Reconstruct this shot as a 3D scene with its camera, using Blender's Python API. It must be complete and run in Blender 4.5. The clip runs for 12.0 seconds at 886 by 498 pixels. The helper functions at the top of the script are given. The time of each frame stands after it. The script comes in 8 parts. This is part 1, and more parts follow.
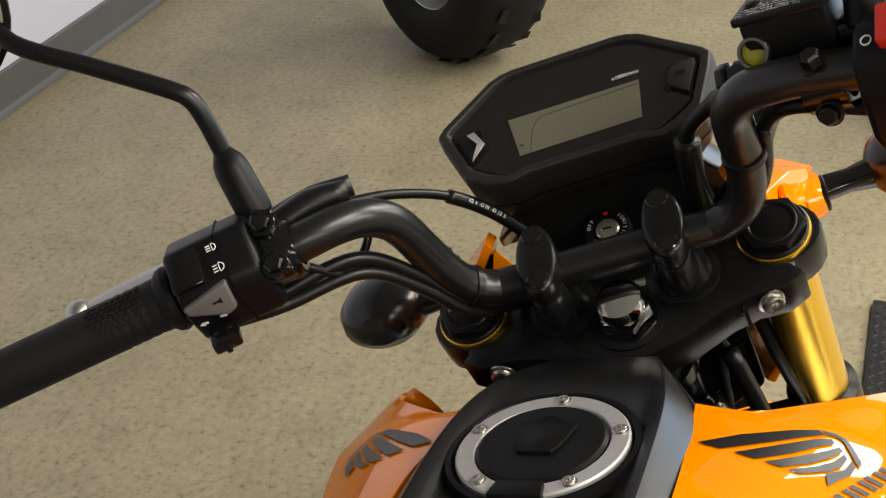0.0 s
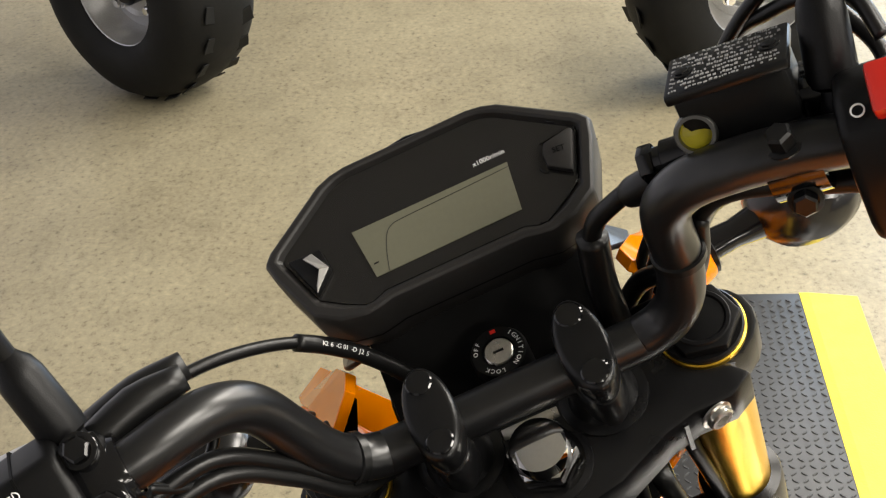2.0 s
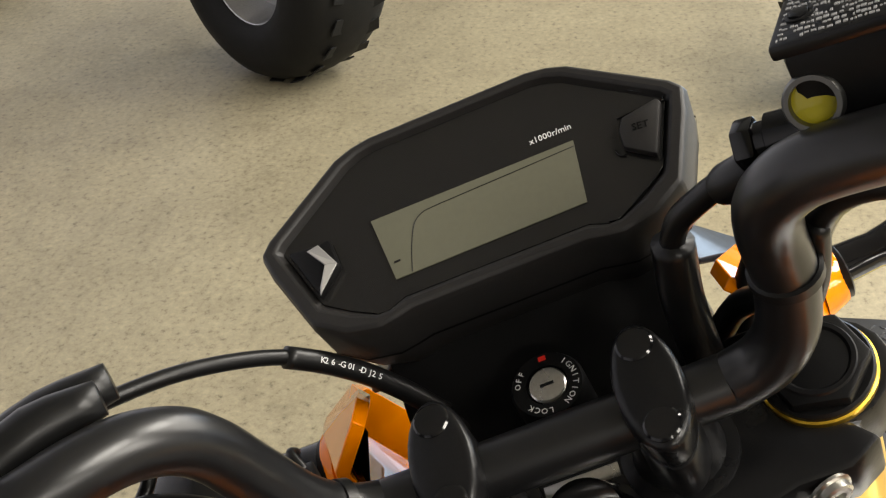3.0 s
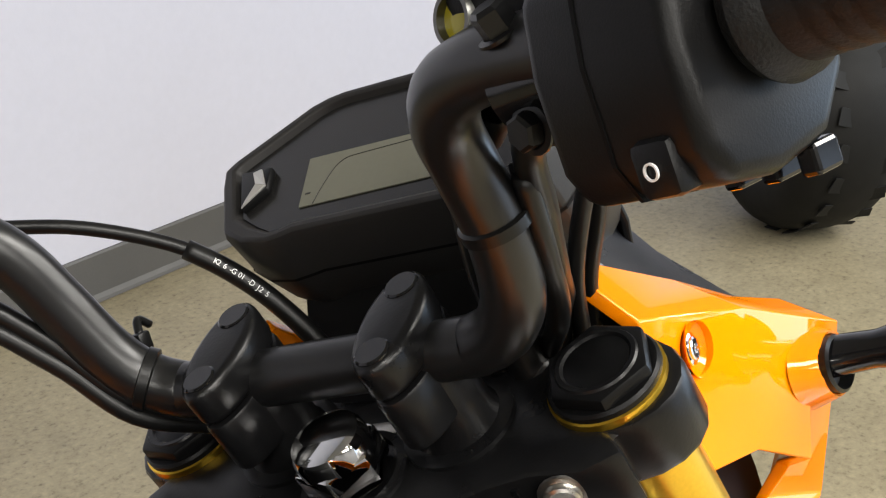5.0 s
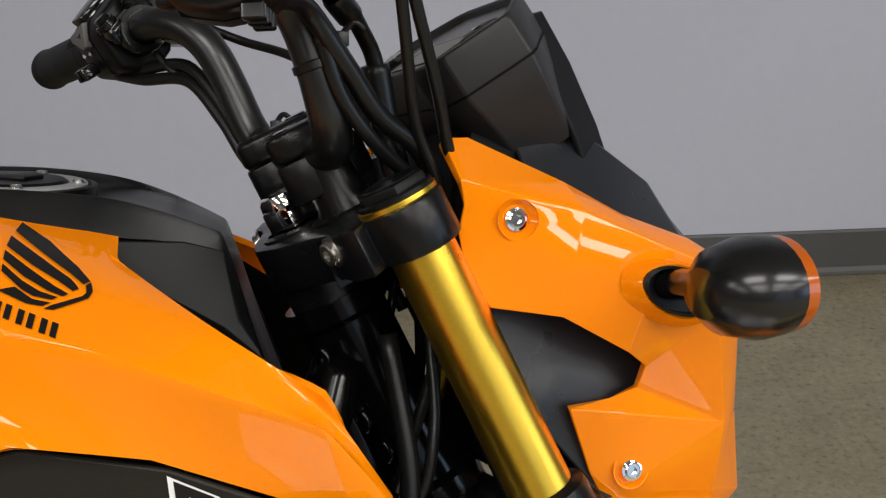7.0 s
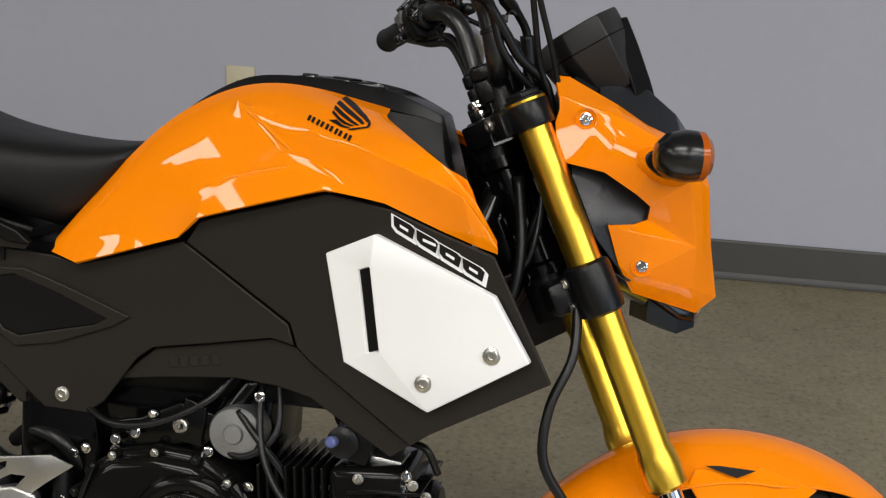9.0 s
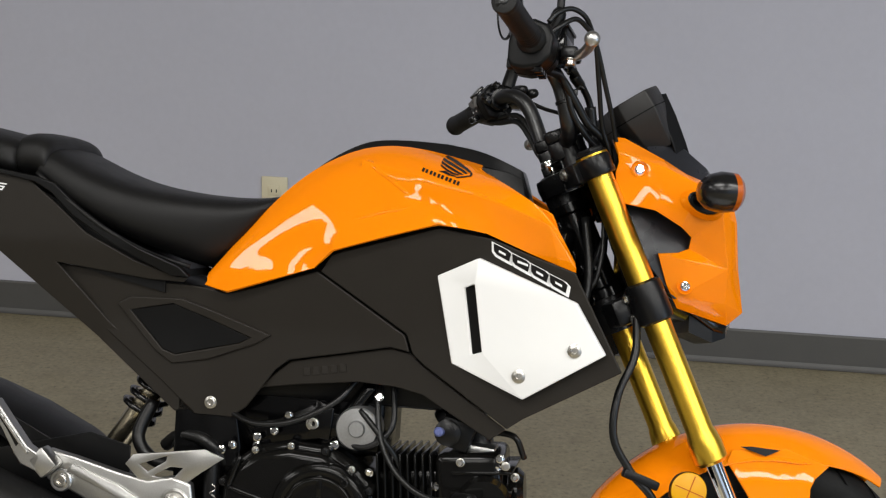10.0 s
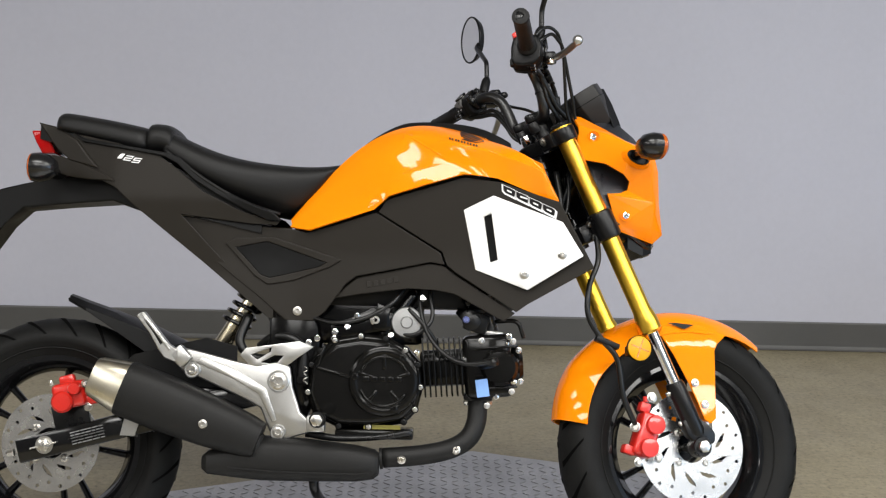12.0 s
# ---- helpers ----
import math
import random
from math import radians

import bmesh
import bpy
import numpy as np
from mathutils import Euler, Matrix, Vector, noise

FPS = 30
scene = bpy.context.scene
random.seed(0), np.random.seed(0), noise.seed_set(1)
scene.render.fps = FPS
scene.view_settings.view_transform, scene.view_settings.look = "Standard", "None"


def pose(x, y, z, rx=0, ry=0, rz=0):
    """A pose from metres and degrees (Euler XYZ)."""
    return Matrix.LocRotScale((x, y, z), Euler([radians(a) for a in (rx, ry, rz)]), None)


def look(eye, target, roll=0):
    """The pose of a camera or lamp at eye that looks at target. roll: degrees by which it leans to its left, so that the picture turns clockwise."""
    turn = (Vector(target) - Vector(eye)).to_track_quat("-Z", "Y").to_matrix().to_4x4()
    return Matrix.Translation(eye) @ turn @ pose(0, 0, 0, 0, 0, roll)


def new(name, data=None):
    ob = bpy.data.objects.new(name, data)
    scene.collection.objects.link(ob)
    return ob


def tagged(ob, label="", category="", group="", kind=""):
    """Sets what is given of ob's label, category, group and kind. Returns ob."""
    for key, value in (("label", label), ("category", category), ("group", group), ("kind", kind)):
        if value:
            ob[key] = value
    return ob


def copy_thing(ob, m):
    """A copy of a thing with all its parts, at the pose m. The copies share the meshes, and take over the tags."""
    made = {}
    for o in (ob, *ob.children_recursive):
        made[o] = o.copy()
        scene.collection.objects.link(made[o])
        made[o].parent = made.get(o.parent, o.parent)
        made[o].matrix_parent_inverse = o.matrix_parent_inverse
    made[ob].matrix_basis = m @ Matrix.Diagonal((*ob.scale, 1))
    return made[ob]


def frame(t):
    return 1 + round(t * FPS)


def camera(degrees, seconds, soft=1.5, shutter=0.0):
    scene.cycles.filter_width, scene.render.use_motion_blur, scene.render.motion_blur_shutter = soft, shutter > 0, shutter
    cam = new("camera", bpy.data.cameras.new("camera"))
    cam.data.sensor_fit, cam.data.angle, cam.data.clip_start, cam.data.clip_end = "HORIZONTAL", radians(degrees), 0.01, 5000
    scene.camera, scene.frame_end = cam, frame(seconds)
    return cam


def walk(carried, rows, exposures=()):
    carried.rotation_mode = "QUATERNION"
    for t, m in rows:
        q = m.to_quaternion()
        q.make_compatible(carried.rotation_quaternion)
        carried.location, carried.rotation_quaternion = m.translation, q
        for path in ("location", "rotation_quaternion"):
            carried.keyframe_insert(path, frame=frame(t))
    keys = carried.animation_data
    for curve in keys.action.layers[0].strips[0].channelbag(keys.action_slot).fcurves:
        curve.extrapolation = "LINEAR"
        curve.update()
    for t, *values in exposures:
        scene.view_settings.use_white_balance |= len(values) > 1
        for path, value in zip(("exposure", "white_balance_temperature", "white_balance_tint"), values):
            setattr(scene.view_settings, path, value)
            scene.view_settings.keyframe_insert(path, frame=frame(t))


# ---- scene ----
from mathutils.bvhtree import BVHTree

# camera and its path: seconds, eye, target, roll
PATH = [
    (0, (0.260, -0.013, 1.297), (1.874, 0.564, 0.265), -2.44),
    (0.3, (0.256, 0.023, 1.322), (1.898, 0.514, 0.290), -2.46),
    (0.5, (0.255, 0.047, 1.329), (1.914, 0.479, 0.298), -2.57),
    (1, (0.275, 0.097, 1.322), (1.964, 0.376, 0.288), -2.98),
    (1.2, (0.296, 0.114, 1.318), (1.982, 0.333, 0.264), -3.42),
    (1.5, (0.337, 0.125, 1.294), (2.031, 0.298, 0.245), -3.47),
    (1.7, (0.372, 0.116, 1.284), (2.064, 0.279, 0.230), -3.67),
    (2, (0.429, 0.110, 1.272), (2.122, 0.262, 0.219), -3.50),
    (2.3, (0.482, 0.121, 1.235), (2.194, 0.257, 0.211), -3.02),
    (2.5, (0.508, 0.131, 1.200), (2.245, 0.260, 0.217), -2.24),
    (2.7, (0.545, 0.113, 1.198), (2.245, 0.359, 0.172), -3.82),
    (4.3, (0.581, -0.040, 1.120), (2.188, 0.759, 0.237), -2.23),
    (4.5, (0.583, -0.073, 1.122), (2.126, 0.849, 0.244), -2.49),
    (5, (0.625, -0.191, 1.110), (2.036, 0.991, 0.328), -1.63),
    (5.2, (0.640, -0.232, 1.110), (1.976, 1.037, 0.333), -1.18),
    (5.5, (0.654, -0.299, 1.112), (1.836, 1.122, 0.349), -0.98),
    (6, (0.703, -0.429, 1.124), (1.576, 1.196, 0.352), -0.27),
    (6.2, (0.735, -0.473, 1.127), (1.492, 1.212, 0.361), -0.30),
    (6.5, (0.807, -0.517, 1.126), (1.352, 1.247, 0.358), -0.26),
    (7, (0.921, -0.632, 1.127), (1.155, 1.203, 0.367), 0.57),
    (7.2, (0.966, -0.679, 1.134), (1.078, 1.156, 0.346), 1.07),
    (7.5, (1.020, -0.773, 1.146), (0.992, 1.065, 0.358), 1.81),
    (7.7, (1.054, -0.831, 1.146), (0.915, 1.007, 0.371), 2.10),
    (9.3, (1.137, -1.466, 1.238), (0.813, 0.400, 0.594), 1.66),
    (9.5, (1.107, -1.551, 1.234), (0.791, 0.338, 0.656), 1.62),
    (9.8, (1.057, -1.678, 1.213), (0.780, 0.233, 0.691), 1.66),
    (10, (1.030, -1.757, 1.196), (0.767, 0.164, 0.708), 1.55),
    (10.5, (0.943, -1.957, 1.162), (0.746, -0.007, 0.767), 1.67),
    (10.8, (0.854, -2.076, 1.153), (0.696, -0.116, 0.786), 1.64),
    (11, (0.812, -2.158, 1.132), (0.677, -0.193, 0.783), 1.73),
    (11.5, (0.759, -2.384, 1.075), (0.660, -0.414, 0.747), 1.68),
    (11.7, (0.738, -2.473, 1.072), (0.684, -0.501, 0.742), 1.78),
    (12, (0.690, -2.618, 1.085), (0.739, -0.647, 0.751), 1.51),
]
cam = camera(36.27, 12.0, soft=1.25)
EXPOSURES = [(0.0, 0.75, 6700, 10), (0.8, 1.4, 6700, 10), (1.5, 1.27, 6700, 10), (2.1, 1.15, 6600, 10), (2.7, 1.15, 6600, 10), (4.5, 1.22, 6400, 10), (5.0, 1.06, 6350, 10), (5.5, 0.72, 6300, 10), (7.0, -0.02, 6250, 10), (7.6, -0.18, 6250, 10), (9.5, -0.1, 6200, 10), (12.0, 0.42, 6150, 10)]
walk(cam, [(t, look(eye, target, roll)) for t, eye, target, roll in PATH], EXPOSURES)

# ---- light: a closed showroom with ceiling panels ----
world = bpy.data.worlds.new("world")
scene.world = world
world.use_nodes = True
world.node_tree.nodes["Background"].inputs[0].default_value = (0.8, 0.85, 1.0, 1)
world.node_tree.nodes["Background"].inputs[1].default_value = 0.3


def area(name, m, size_x, size_y, power, colour):
    data = bpy.data.lights.new(name, "AREA")
    data.shape, data.size, data.size_y, data.energy, data.color = "RECTANGLE", size_x, size_y, power, colour
    ob = new(name, data)
    ob.matrix_world = m
    return ob


ROOM_H = 2.9
for lx in (-3.2, 0.2, 2.6, 5.0):
    for ly in (-4.9, -3.2, -1.5):
        area("ceiling_lamp", look((lx, ly, ROOM_H - 0.03), (lx, ly, 0)), 1.6, 0.7, 39.5 + 1.2 * lx, (1.0, 0.952, 0.872))
# daylight in the shop windows of the east wall and of the south wall's end
area("window_light", look((7.03, -2.9, 1.25), (0, -2.9, 1.25)), 3.8, 2.3, 62, (0.60, 0.79, 1.0))
area("window_light", look((4.6, -6.03, 1.25), (4.6, 0, 1.25)), 3.8, 2.3, 14, (0.60, 0.79, 1.0))

# ---- materials ----


def material(name, colour, rough=0.5, metal=0.0, grain=0.0, grain_size=400.0, stain=0.0, stain_size=8.0, bump=0.0, bump_size=600.0, coat=0.0, coat_rough=0.03, rough_var=0.08, trans=0.0, ior=1.5, emit=0.0, spec=0.5):
    m = bpy.data.materials.new(name)
    m.use_nodes = True
    nt = m.node_tree
    b = nt.nodes["Principled BSDF"]
    b.inputs["Base Color"].default_value = (*colour, 1)
    b.inputs["Roughness"].default_value = rough
    b.inputs["Metallic"].default_value = metal
    b.inputs["IOR"].default_value = ior
    b.inputs["Specular IOR Level"].default_value = spec
    if coat:
        b.inputs["Coat Weight"].default_value = coat
        b.inputs["Coat Roughness"].default_value = coat_rough
    if trans:
        b.inputs["Transmission Weight"].default_value = trans
    if emit:
        b.inputs["Emission Color"].default_value = (*colour, 1)
        b.inputs["Emission Strength"].default_value = emit
    co = nt.nodes.new("ShaderNodeTexCoord")

    def noise_tex(scale, detail=4.0):
        n = nt.nodes.new("ShaderNodeTexNoise")
        n.inputs["Scale"].default_value = scale
        n.inputs["Detail"].default_value = detail
        nt.links.new(co.outputs["Object"], n.inputs["Vector"])
        return n

    last = None
    for amount, size in ((grain, grain_size), (stain, stain_size)):
        if amount:
            n = noise_tex(size)
            mp = nt.nodes.new("ShaderNodeMapRange")
            mp.inputs["To Min"].default_value = 1 - amount
            mp.inputs["To Max"].default_value = 1 + amount
            mp.inputs["From Min"].default_value = 0.3
            mp.inputs["From Max"].default_value = 0.7
            nt.links.new(n.outputs["Fac"], mp.inputs["Value"])
            mx = nt.nodes.new("ShaderNodeVectorMath")
            mx.operation = "SCALE"
            if last is None:
                mx.inputs[0].default_value = colour
            else:
                nt.links.new(last, mx.inputs[0])
            nt.links.new(mp.outputs[0], mx.inputs["Scale"])
            last = mx.outputs[0]
    if last is not None:
        nt.links.new(last, b.inputs["Base Color"])
    if rough_var:
        n = noise_tex(35.0, 6.0)
        mp = nt.nodes.new("ShaderNodeMapRange")
        mp.inputs["To Min"].default_value = max(0.02, rough - rough_var)
        mp.inputs["To Max"].default_value = min(1.0, rough + rough_var)
        nt.links.new(n.outputs["Fac"], mp.inputs["Value"])
        nt.links.new(mp.outputs[0], b.inputs["Roughness"])
    if bump:
        n = noise_tex(bump_size, 3.0)
        bp = nt.nodes.new("ShaderNodeBump")
        bp.inputs["Strength"].default_value = bump
        bp.inputs["Distance"].default_value = 0.001
        nt.links.new(n.outputs["Fac"], bp.inputs["Height"])
        nt.links.new(bp.outputs[0], b.inputs["Normal"])
    return m


ORANGE = material("orange_paint", (0.95, 0.250, 0.0), 0.45, coat=0.85, coat_rough=0.025, stain=0.02, stain_size=5, rough_var=0.03, spec=0.0)
GREY_PLASTIC = material("grey_brown_plastic", (0.0175, 0.0150, 0.0122), 0.42, grain=0.12, grain_size=900, bump=0.25, bump_size=1400, spec=0.2)
WHITE_PLASTIC = material("white_plastic", (0.88, 0.88, 0.87), 0.34, stain=0.02, rough_var=0.05)
DEEP_BLACK = material("deep_black_plastic", (0.003, 0.003, 0.003), 0.6, rough_var=0.05, spec=0.1)
BLACK_PLASTIC = material("black_plastic", (0.0042, 0.0042, 0.0044), 0.38, grain=0.12, grain_size=900, bump=0.08, bump_size=1500, spec=0.2)
BLACK_GLOSS = material("black_gloss_plastic", (0.0045, 0.0045, 0.005), 0.12, rough_var=0.06)
BLACK_METAL = material("black_painted_metal", (0.0050, 0.0050, 0.0054), 0.3, grain=0.1, rough_var=0.1, bump=0.06, bump_size=700, spec=0.32)
CASE_BLACK = material("black_engine_enamel", (0.005, 0.0048, 0.0045), 0.12, grain=0.15, rough_var=0.05, bump=0.04, bump_size=300, spec=0.22)
FRAME_BLACK = material("black_frame_paint", (0.0018, 0.0018, 0.002), 0.16, rough_var=0.06, spec=0.3)
SATIN_BAR = material("satin_black_bar", (0.007, 0.007, 0.0074), 0.32, rough_var=0.05, grain=0.08, spec=0.6)
GOLD = material("gold_anodised", (0.93, 0.59, 0.062), 0.30, 1.0, grain=0.04, grain_size=700, rough_var=0.06)
CHROME = material("chrome", (0.86, 0.86, 0.86), 0.06, 1.0, rough_var=0.03)
STEEL = material("zinc_steel", (0.62, 0.60, 0.56), 0.28, 1.0, grain=0.08, rough_var=0.08)
# black plastic; the sky's reflection is put into the colour as blue-grey
SKYLIT_BLACK = material("skylit_black_plastic", (0.016, 0.017, 0.021), 0.30, grain=0.1, grain_size=900, bump=0.1, bump_size=1500, spec=0.5)
COVER_PLASTIC = material("tank_cover_plastic", (0.0055, 0.0055, 0.006), 0.30, grain=0.1, grain_size=900, bump=0.1, bump_size=1500, spec=0.5)
RING_SILVER = material("silver_painted_ring", (0.42, 0.42, 0.42), 0.42, 0.35, grain=0.05, rough_var=0.06)
METER_SHELL = material("meter_shell_plastic", (0.017, 0.016, 0.0155), 0.45, grain=0.1, grain_size=900, bump=0.1, bump_size=1500, spec=0.35)
DULL_ALUMINIUM = material("dull_cast_aluminium", (0.36, 0.36, 0.36), 0.5, 1.0, grain=0.08, grain_size=300, rough_var=0.1)
ALUMINIUM = material("satin_aluminium", (0.53, 0.525, 0.51), 0.36, 1.0, grain=0.06, grain_size=500, stain=0.05, stain_size=20, bump=0.12, bump_size=900)
DISC_STEEL = material("brushed_disc_steel", (0.70, 0.69, 0.67), 0.26, 1.0, grain=0.06, grain_size=350, rough_var=0.08)
SEAT_VINYL = material("seat_vinyl", (0.0075, 0.0073, 0.0073), 0.43, grain=0.12, grain_size=1200, bump=0.5, bump_size=1300, spec=0.25)
RUBBER = material("tyre_rubber", (0.0062, 0.0062, 0.0060), 0.62, grain=0.15, grain_size=300, stain=0.18, stain_size=14, bump=0.3, bump_size=500, spec=0.18)
GRIP_RUBBER = material("grip_rubber", (0.007, 0.007, 0.007), 0.55, grain=0.1, bump=0.3, bump_size=900, spec=0.25)
CABLE = material("black_cable", (0.006, 0.006, 0.006), 0.34, rough_var=0.06, spec=0.35)
RED_PAINT = material("red_paint", (0.58, 0.018, 0.010), 0.3, coat=0.6, rough_var=0.05, grain=0.05)
RED_PLASTIC = material("red_plastic", (0.62, 0.022, 0.012), 0.3, rough_var=0.05)
EXHAUST_BLACK = material("exhaust_heat_paint", (0.010, 0.0097, 0.0093), 0.5, grain=0.18, grain_size=500, bump=0.35, bump_size=900, spec=0.22)
DECAL_BLACK = material("black_decal", (0.010, 0.009, 0.009), 0.3, rough_var=0.03, spec=0.3)
DECAL_WHITE = material("white_decal", (0.82, 0.82, 0.82), 0.3, rough_var=0.03)
DECAL_SILVER = material("silver_decal", (0.75, 0.75, 0.73), 0.3, rough_var=0.03)
DECAL_GREY = material("pale_print", (0.26, 0.26, 0.26), 0.45, rough_var=0.03)
SIGNAL_BLACK = material("satin_black_signal", (0.007, 0.007, 0.0075), 0.24, rough_var=0.05)
AMBER = material("amber_lens", (0.62, 0.13, 0.008), 0.14, trans=0.35, rough_var=0.03)
REFLECTOR = material("amber_reflector", (0.68, 0.33, 0.004), 0.3, rough_var=0.04, bump=0.25, bump_size=900, spec=0.25)
RED_LENS = material("red_lens", (0.36, 0.004, 0.004), 0.12, trans=0.0, rough_var=0.03, spec=0.3)
LCD = material("lcd_grey_green", (0.1305, 0.1288, 0.0914), 0.3, grain=0.03, stain=0.05, rough_var=0.04)
METER_FACE = material("meter_face", (0.012, 0.0115, 0.011), 0.22, rough_var=0.06)
SILVER_PRINT = material("silver_button", (0.52, 0.51, 0.49), 0.32, 0.6, rough_var=0.05)
GREY_RUBBER = material("grey_button_rubber", (0.11, 0.107, 0.102), 0.55, grain=0.06)
GUN_BEZEL = material("dull_steel_bezel", (0.16, 0.16, 0.15), 0.35, metal=1.0, rough_var=0.08)
SIGHT = material("sight_glass", (0.30, 0.26, 0.015), 0.08, rough_var=0.03)
MIRROR_GLASS = material("mirror_glass", (0.9, 0.9, 0.9), 0.02, 1.0, rough_var=0.0)
YELLOW = material("yellow_rubber", (0.80, 0.62, 0.03), 0.6, grain=0.06, stain=0.1, stain_size=10, bump=0.3, bump_size=300)
BLUE_TAG = material("blue_label", (0.20, 0.36, 0.72), 0.45, grain=0.05)
MAT_BLACK = material("black_mat_rubber", (0.018, 0.018, 0.0185), 0.45, grain=0.1, stain=0.15, rough_var=0.12)
PLATE = material("tread_plate_steel", (0.46, 0.46, 0.46), 0.36, 0.9, grain=0.08, grain_size=200, stain=0.15, stain_size=6, rough_var=0.1)
IVORY = material("ivory_plastic", (0.66, 0.60, 0.43), 0.4, rough_var=0.05)
# unseen ceiling, greyed to cut the bounce and the haze on gloss
DIM_CEILING = material("dim_ceiling", (0.34, 0.335, 0.32), 0.9, stain=0.03)
# for the walls out of view: kept dark so that glossy blacks stay deep
DARK_WALL = material("unseen_dark_wall", (0.13, 0.13, 0.133), 0.7, stain=0.1, stain_size=2)
BASEBOARD_RUBBER = material("grey_cove_base", (0.075, 0.073, 0.070), 0.5, grain=0.05, stain=0.12, stain_size=3, rough_var=0.1)
WALL_PAINT = material("pale_grey_wall_paint", (0.485, 0.487, 0.558), 0.75, grain=0.015, grain_size=60, stain=0.03, stain_size=1.2, bump=0.12, bump_size=260)
WHEEL_STEEL = material("wheel_grey_steel", (0.42, 0.42, 0.42), 0.35, 0.8, grain=0.1, rough_var=0.1)


def floor_material():
    m = bpy.data.materials.new("speckled_vinyl_tile")
    m.use_nodes = True
    nt = m.node_tree
    b = nt.nodes["Principled BSDF"]
    co = nt.nodes.new("ShaderNodeTexCoord")

    def tex(scale, detail, rough=0.55):
        n = nt.nodes.new("ShaderNodeTexNoise")
        n.inputs["Scale"].default_value, n.inputs["Detail"].default_value, n.inputs["Roughness"].default_value = scale, detail, rough
        nt.links.new(co.outputs["Object"], n.inputs["Vector"])
        return n

    def ramp(src, stops):
        r = nt.nodes.new("ShaderNodeValToRGB")
        while len(r.color_ramp.elements) < len(stops):
            r.color_ramp.elements.new(0.5)
        for e, (p, c) in zip(r.color_ramp.elements, stops):
            e.position, e.color = p, (*c, 1)
        nt.links.new(src, r.inputs[0])
        return r

    base = ramp(tex(3.0, 5.0).outputs["Fac"], [(0.3, (0.240, 0.208, 0.133)), (0.7, (0.292, 0.256, 0.166))])
    fleck = ramp(tex(75.0, 5.0, 0.72).outputs["Fac"], [(0.32, (0.42, 0.41, 0.40)), (0.43, (0.87, 0.86, 0.85)), (0.55, (1.0, 1.0, 1.0)), (0.68, (1.2, 1.18, 1.15))])
    smear = ramp(tex(13.0, 6.0, 0.6).outputs["Fac"], [(0.32, (0.86, 0.855, 0.85)), (0.5, (1.0, 1.0, 1.0)), (0.75, (1.05, 1.045, 1.04))])
    m1 = nt.nodes.new("ShaderNodeVectorMath")
    m1.operation = "MULTIPLY"
    nt.links.new(base.outputs[0], m1.inputs[0])
    nt.links.new(fleck.outputs[0], m1.inputs[1])
    m2 = nt.nodes.new("ShaderNodeVectorMath")
    m2.operation = "MULTIPLY"
    nt.links.new(m1.outputs[0], m2.inputs[0])
    nt.links.new(smear.outputs[0], m2.inputs[1])
    nt.links.new(m2.outputs[0], b.inputs["Base Color"])
    rr = nt.nodes.new("ShaderNodeMapRange")
    rr.inputs["To Min"].default_value, rr.inputs["To Max"].default_value = 0.36, 0.62
    nt.links.new(tex(5.0, 6.0).outputs["Fac"], rr.inputs["Value"])
    nt.links.new(rr.outputs[0], b.inputs["Roughness"])
    bp = nt.nodes.new("ShaderNodeBump")
    bp.inputs["Strength"].default_value, bp.inputs["Distance"].default_value = 0.25, 0.001
    nt.links.new(tex(120.0, 4.0).outputs["Fac"], bp.inputs["Height"])
    nt.links.new(bp.outputs[0], b.inputs["Normal"])
    return m


FLOOR = floor_material()

# ---- mesh helpers ----


def mesh_of(name, bm, mat, smooth=True, angle=32):
    if smooth:
        lim = radians(angle)
        for f in bm.faces:
            f.smooth = True
        for e in bm.edges:
            e.smooth = len(e.link_faces) == 2 and e.calc_face_angle(4) < lim
    me = bpy.data.meshes.new(name)
    bm.to_mesh(me)
    bm.free()
    me.materials.append(mat)
    return me


def part(name, bm, mat, parent=None, label="", m=None, smooth=True, angle=32):
    ob = new(name, mesh_of(name, bm, mat, smooth, angle))
    if parent is not None:
        ob.parent = parent
    if m is not None:
        ob.matrix_local = m
    return tagged(ob, label)


def solid(ob, thickness, offset=0.0, bevel=0.0, limit=20, segments=2):
    if thickness:
        md = ob.modifiers.new("solid", "SOLIDIFY")
        md.thickness, md.offset = thickness, offset
    if bevel:
        md = ob.modifiers.new("bevel", "BEVEL")
        md.width, md.segments, md.limit_method, md.angle_limit = bevel, segments, "ANGLE", radians(limit)
    return ob


def V(*a):
    return Vector(a)


def smooth_path(pts, steps=6):
    """Catmull-Rom through the points."""
    p = [Vector(q) for q in pts]
    p = [2 * p[0] - p[1]] + p + [2 * p[-1] - p[-2]]
    out = []
    for i in range(1, len(p) - 2):
        a, b, c, d = p[i - 1 : i + 3]
        for k in range(steps):
            t = k / steps
            out.append(0.5 * (2 * b + (c - a) * t + (2 * a - 5 * b + 4 * c - d) * t * t + (3 * b - a - 3 * c + d) * t**3))
    out.append(p[-2])
    return out


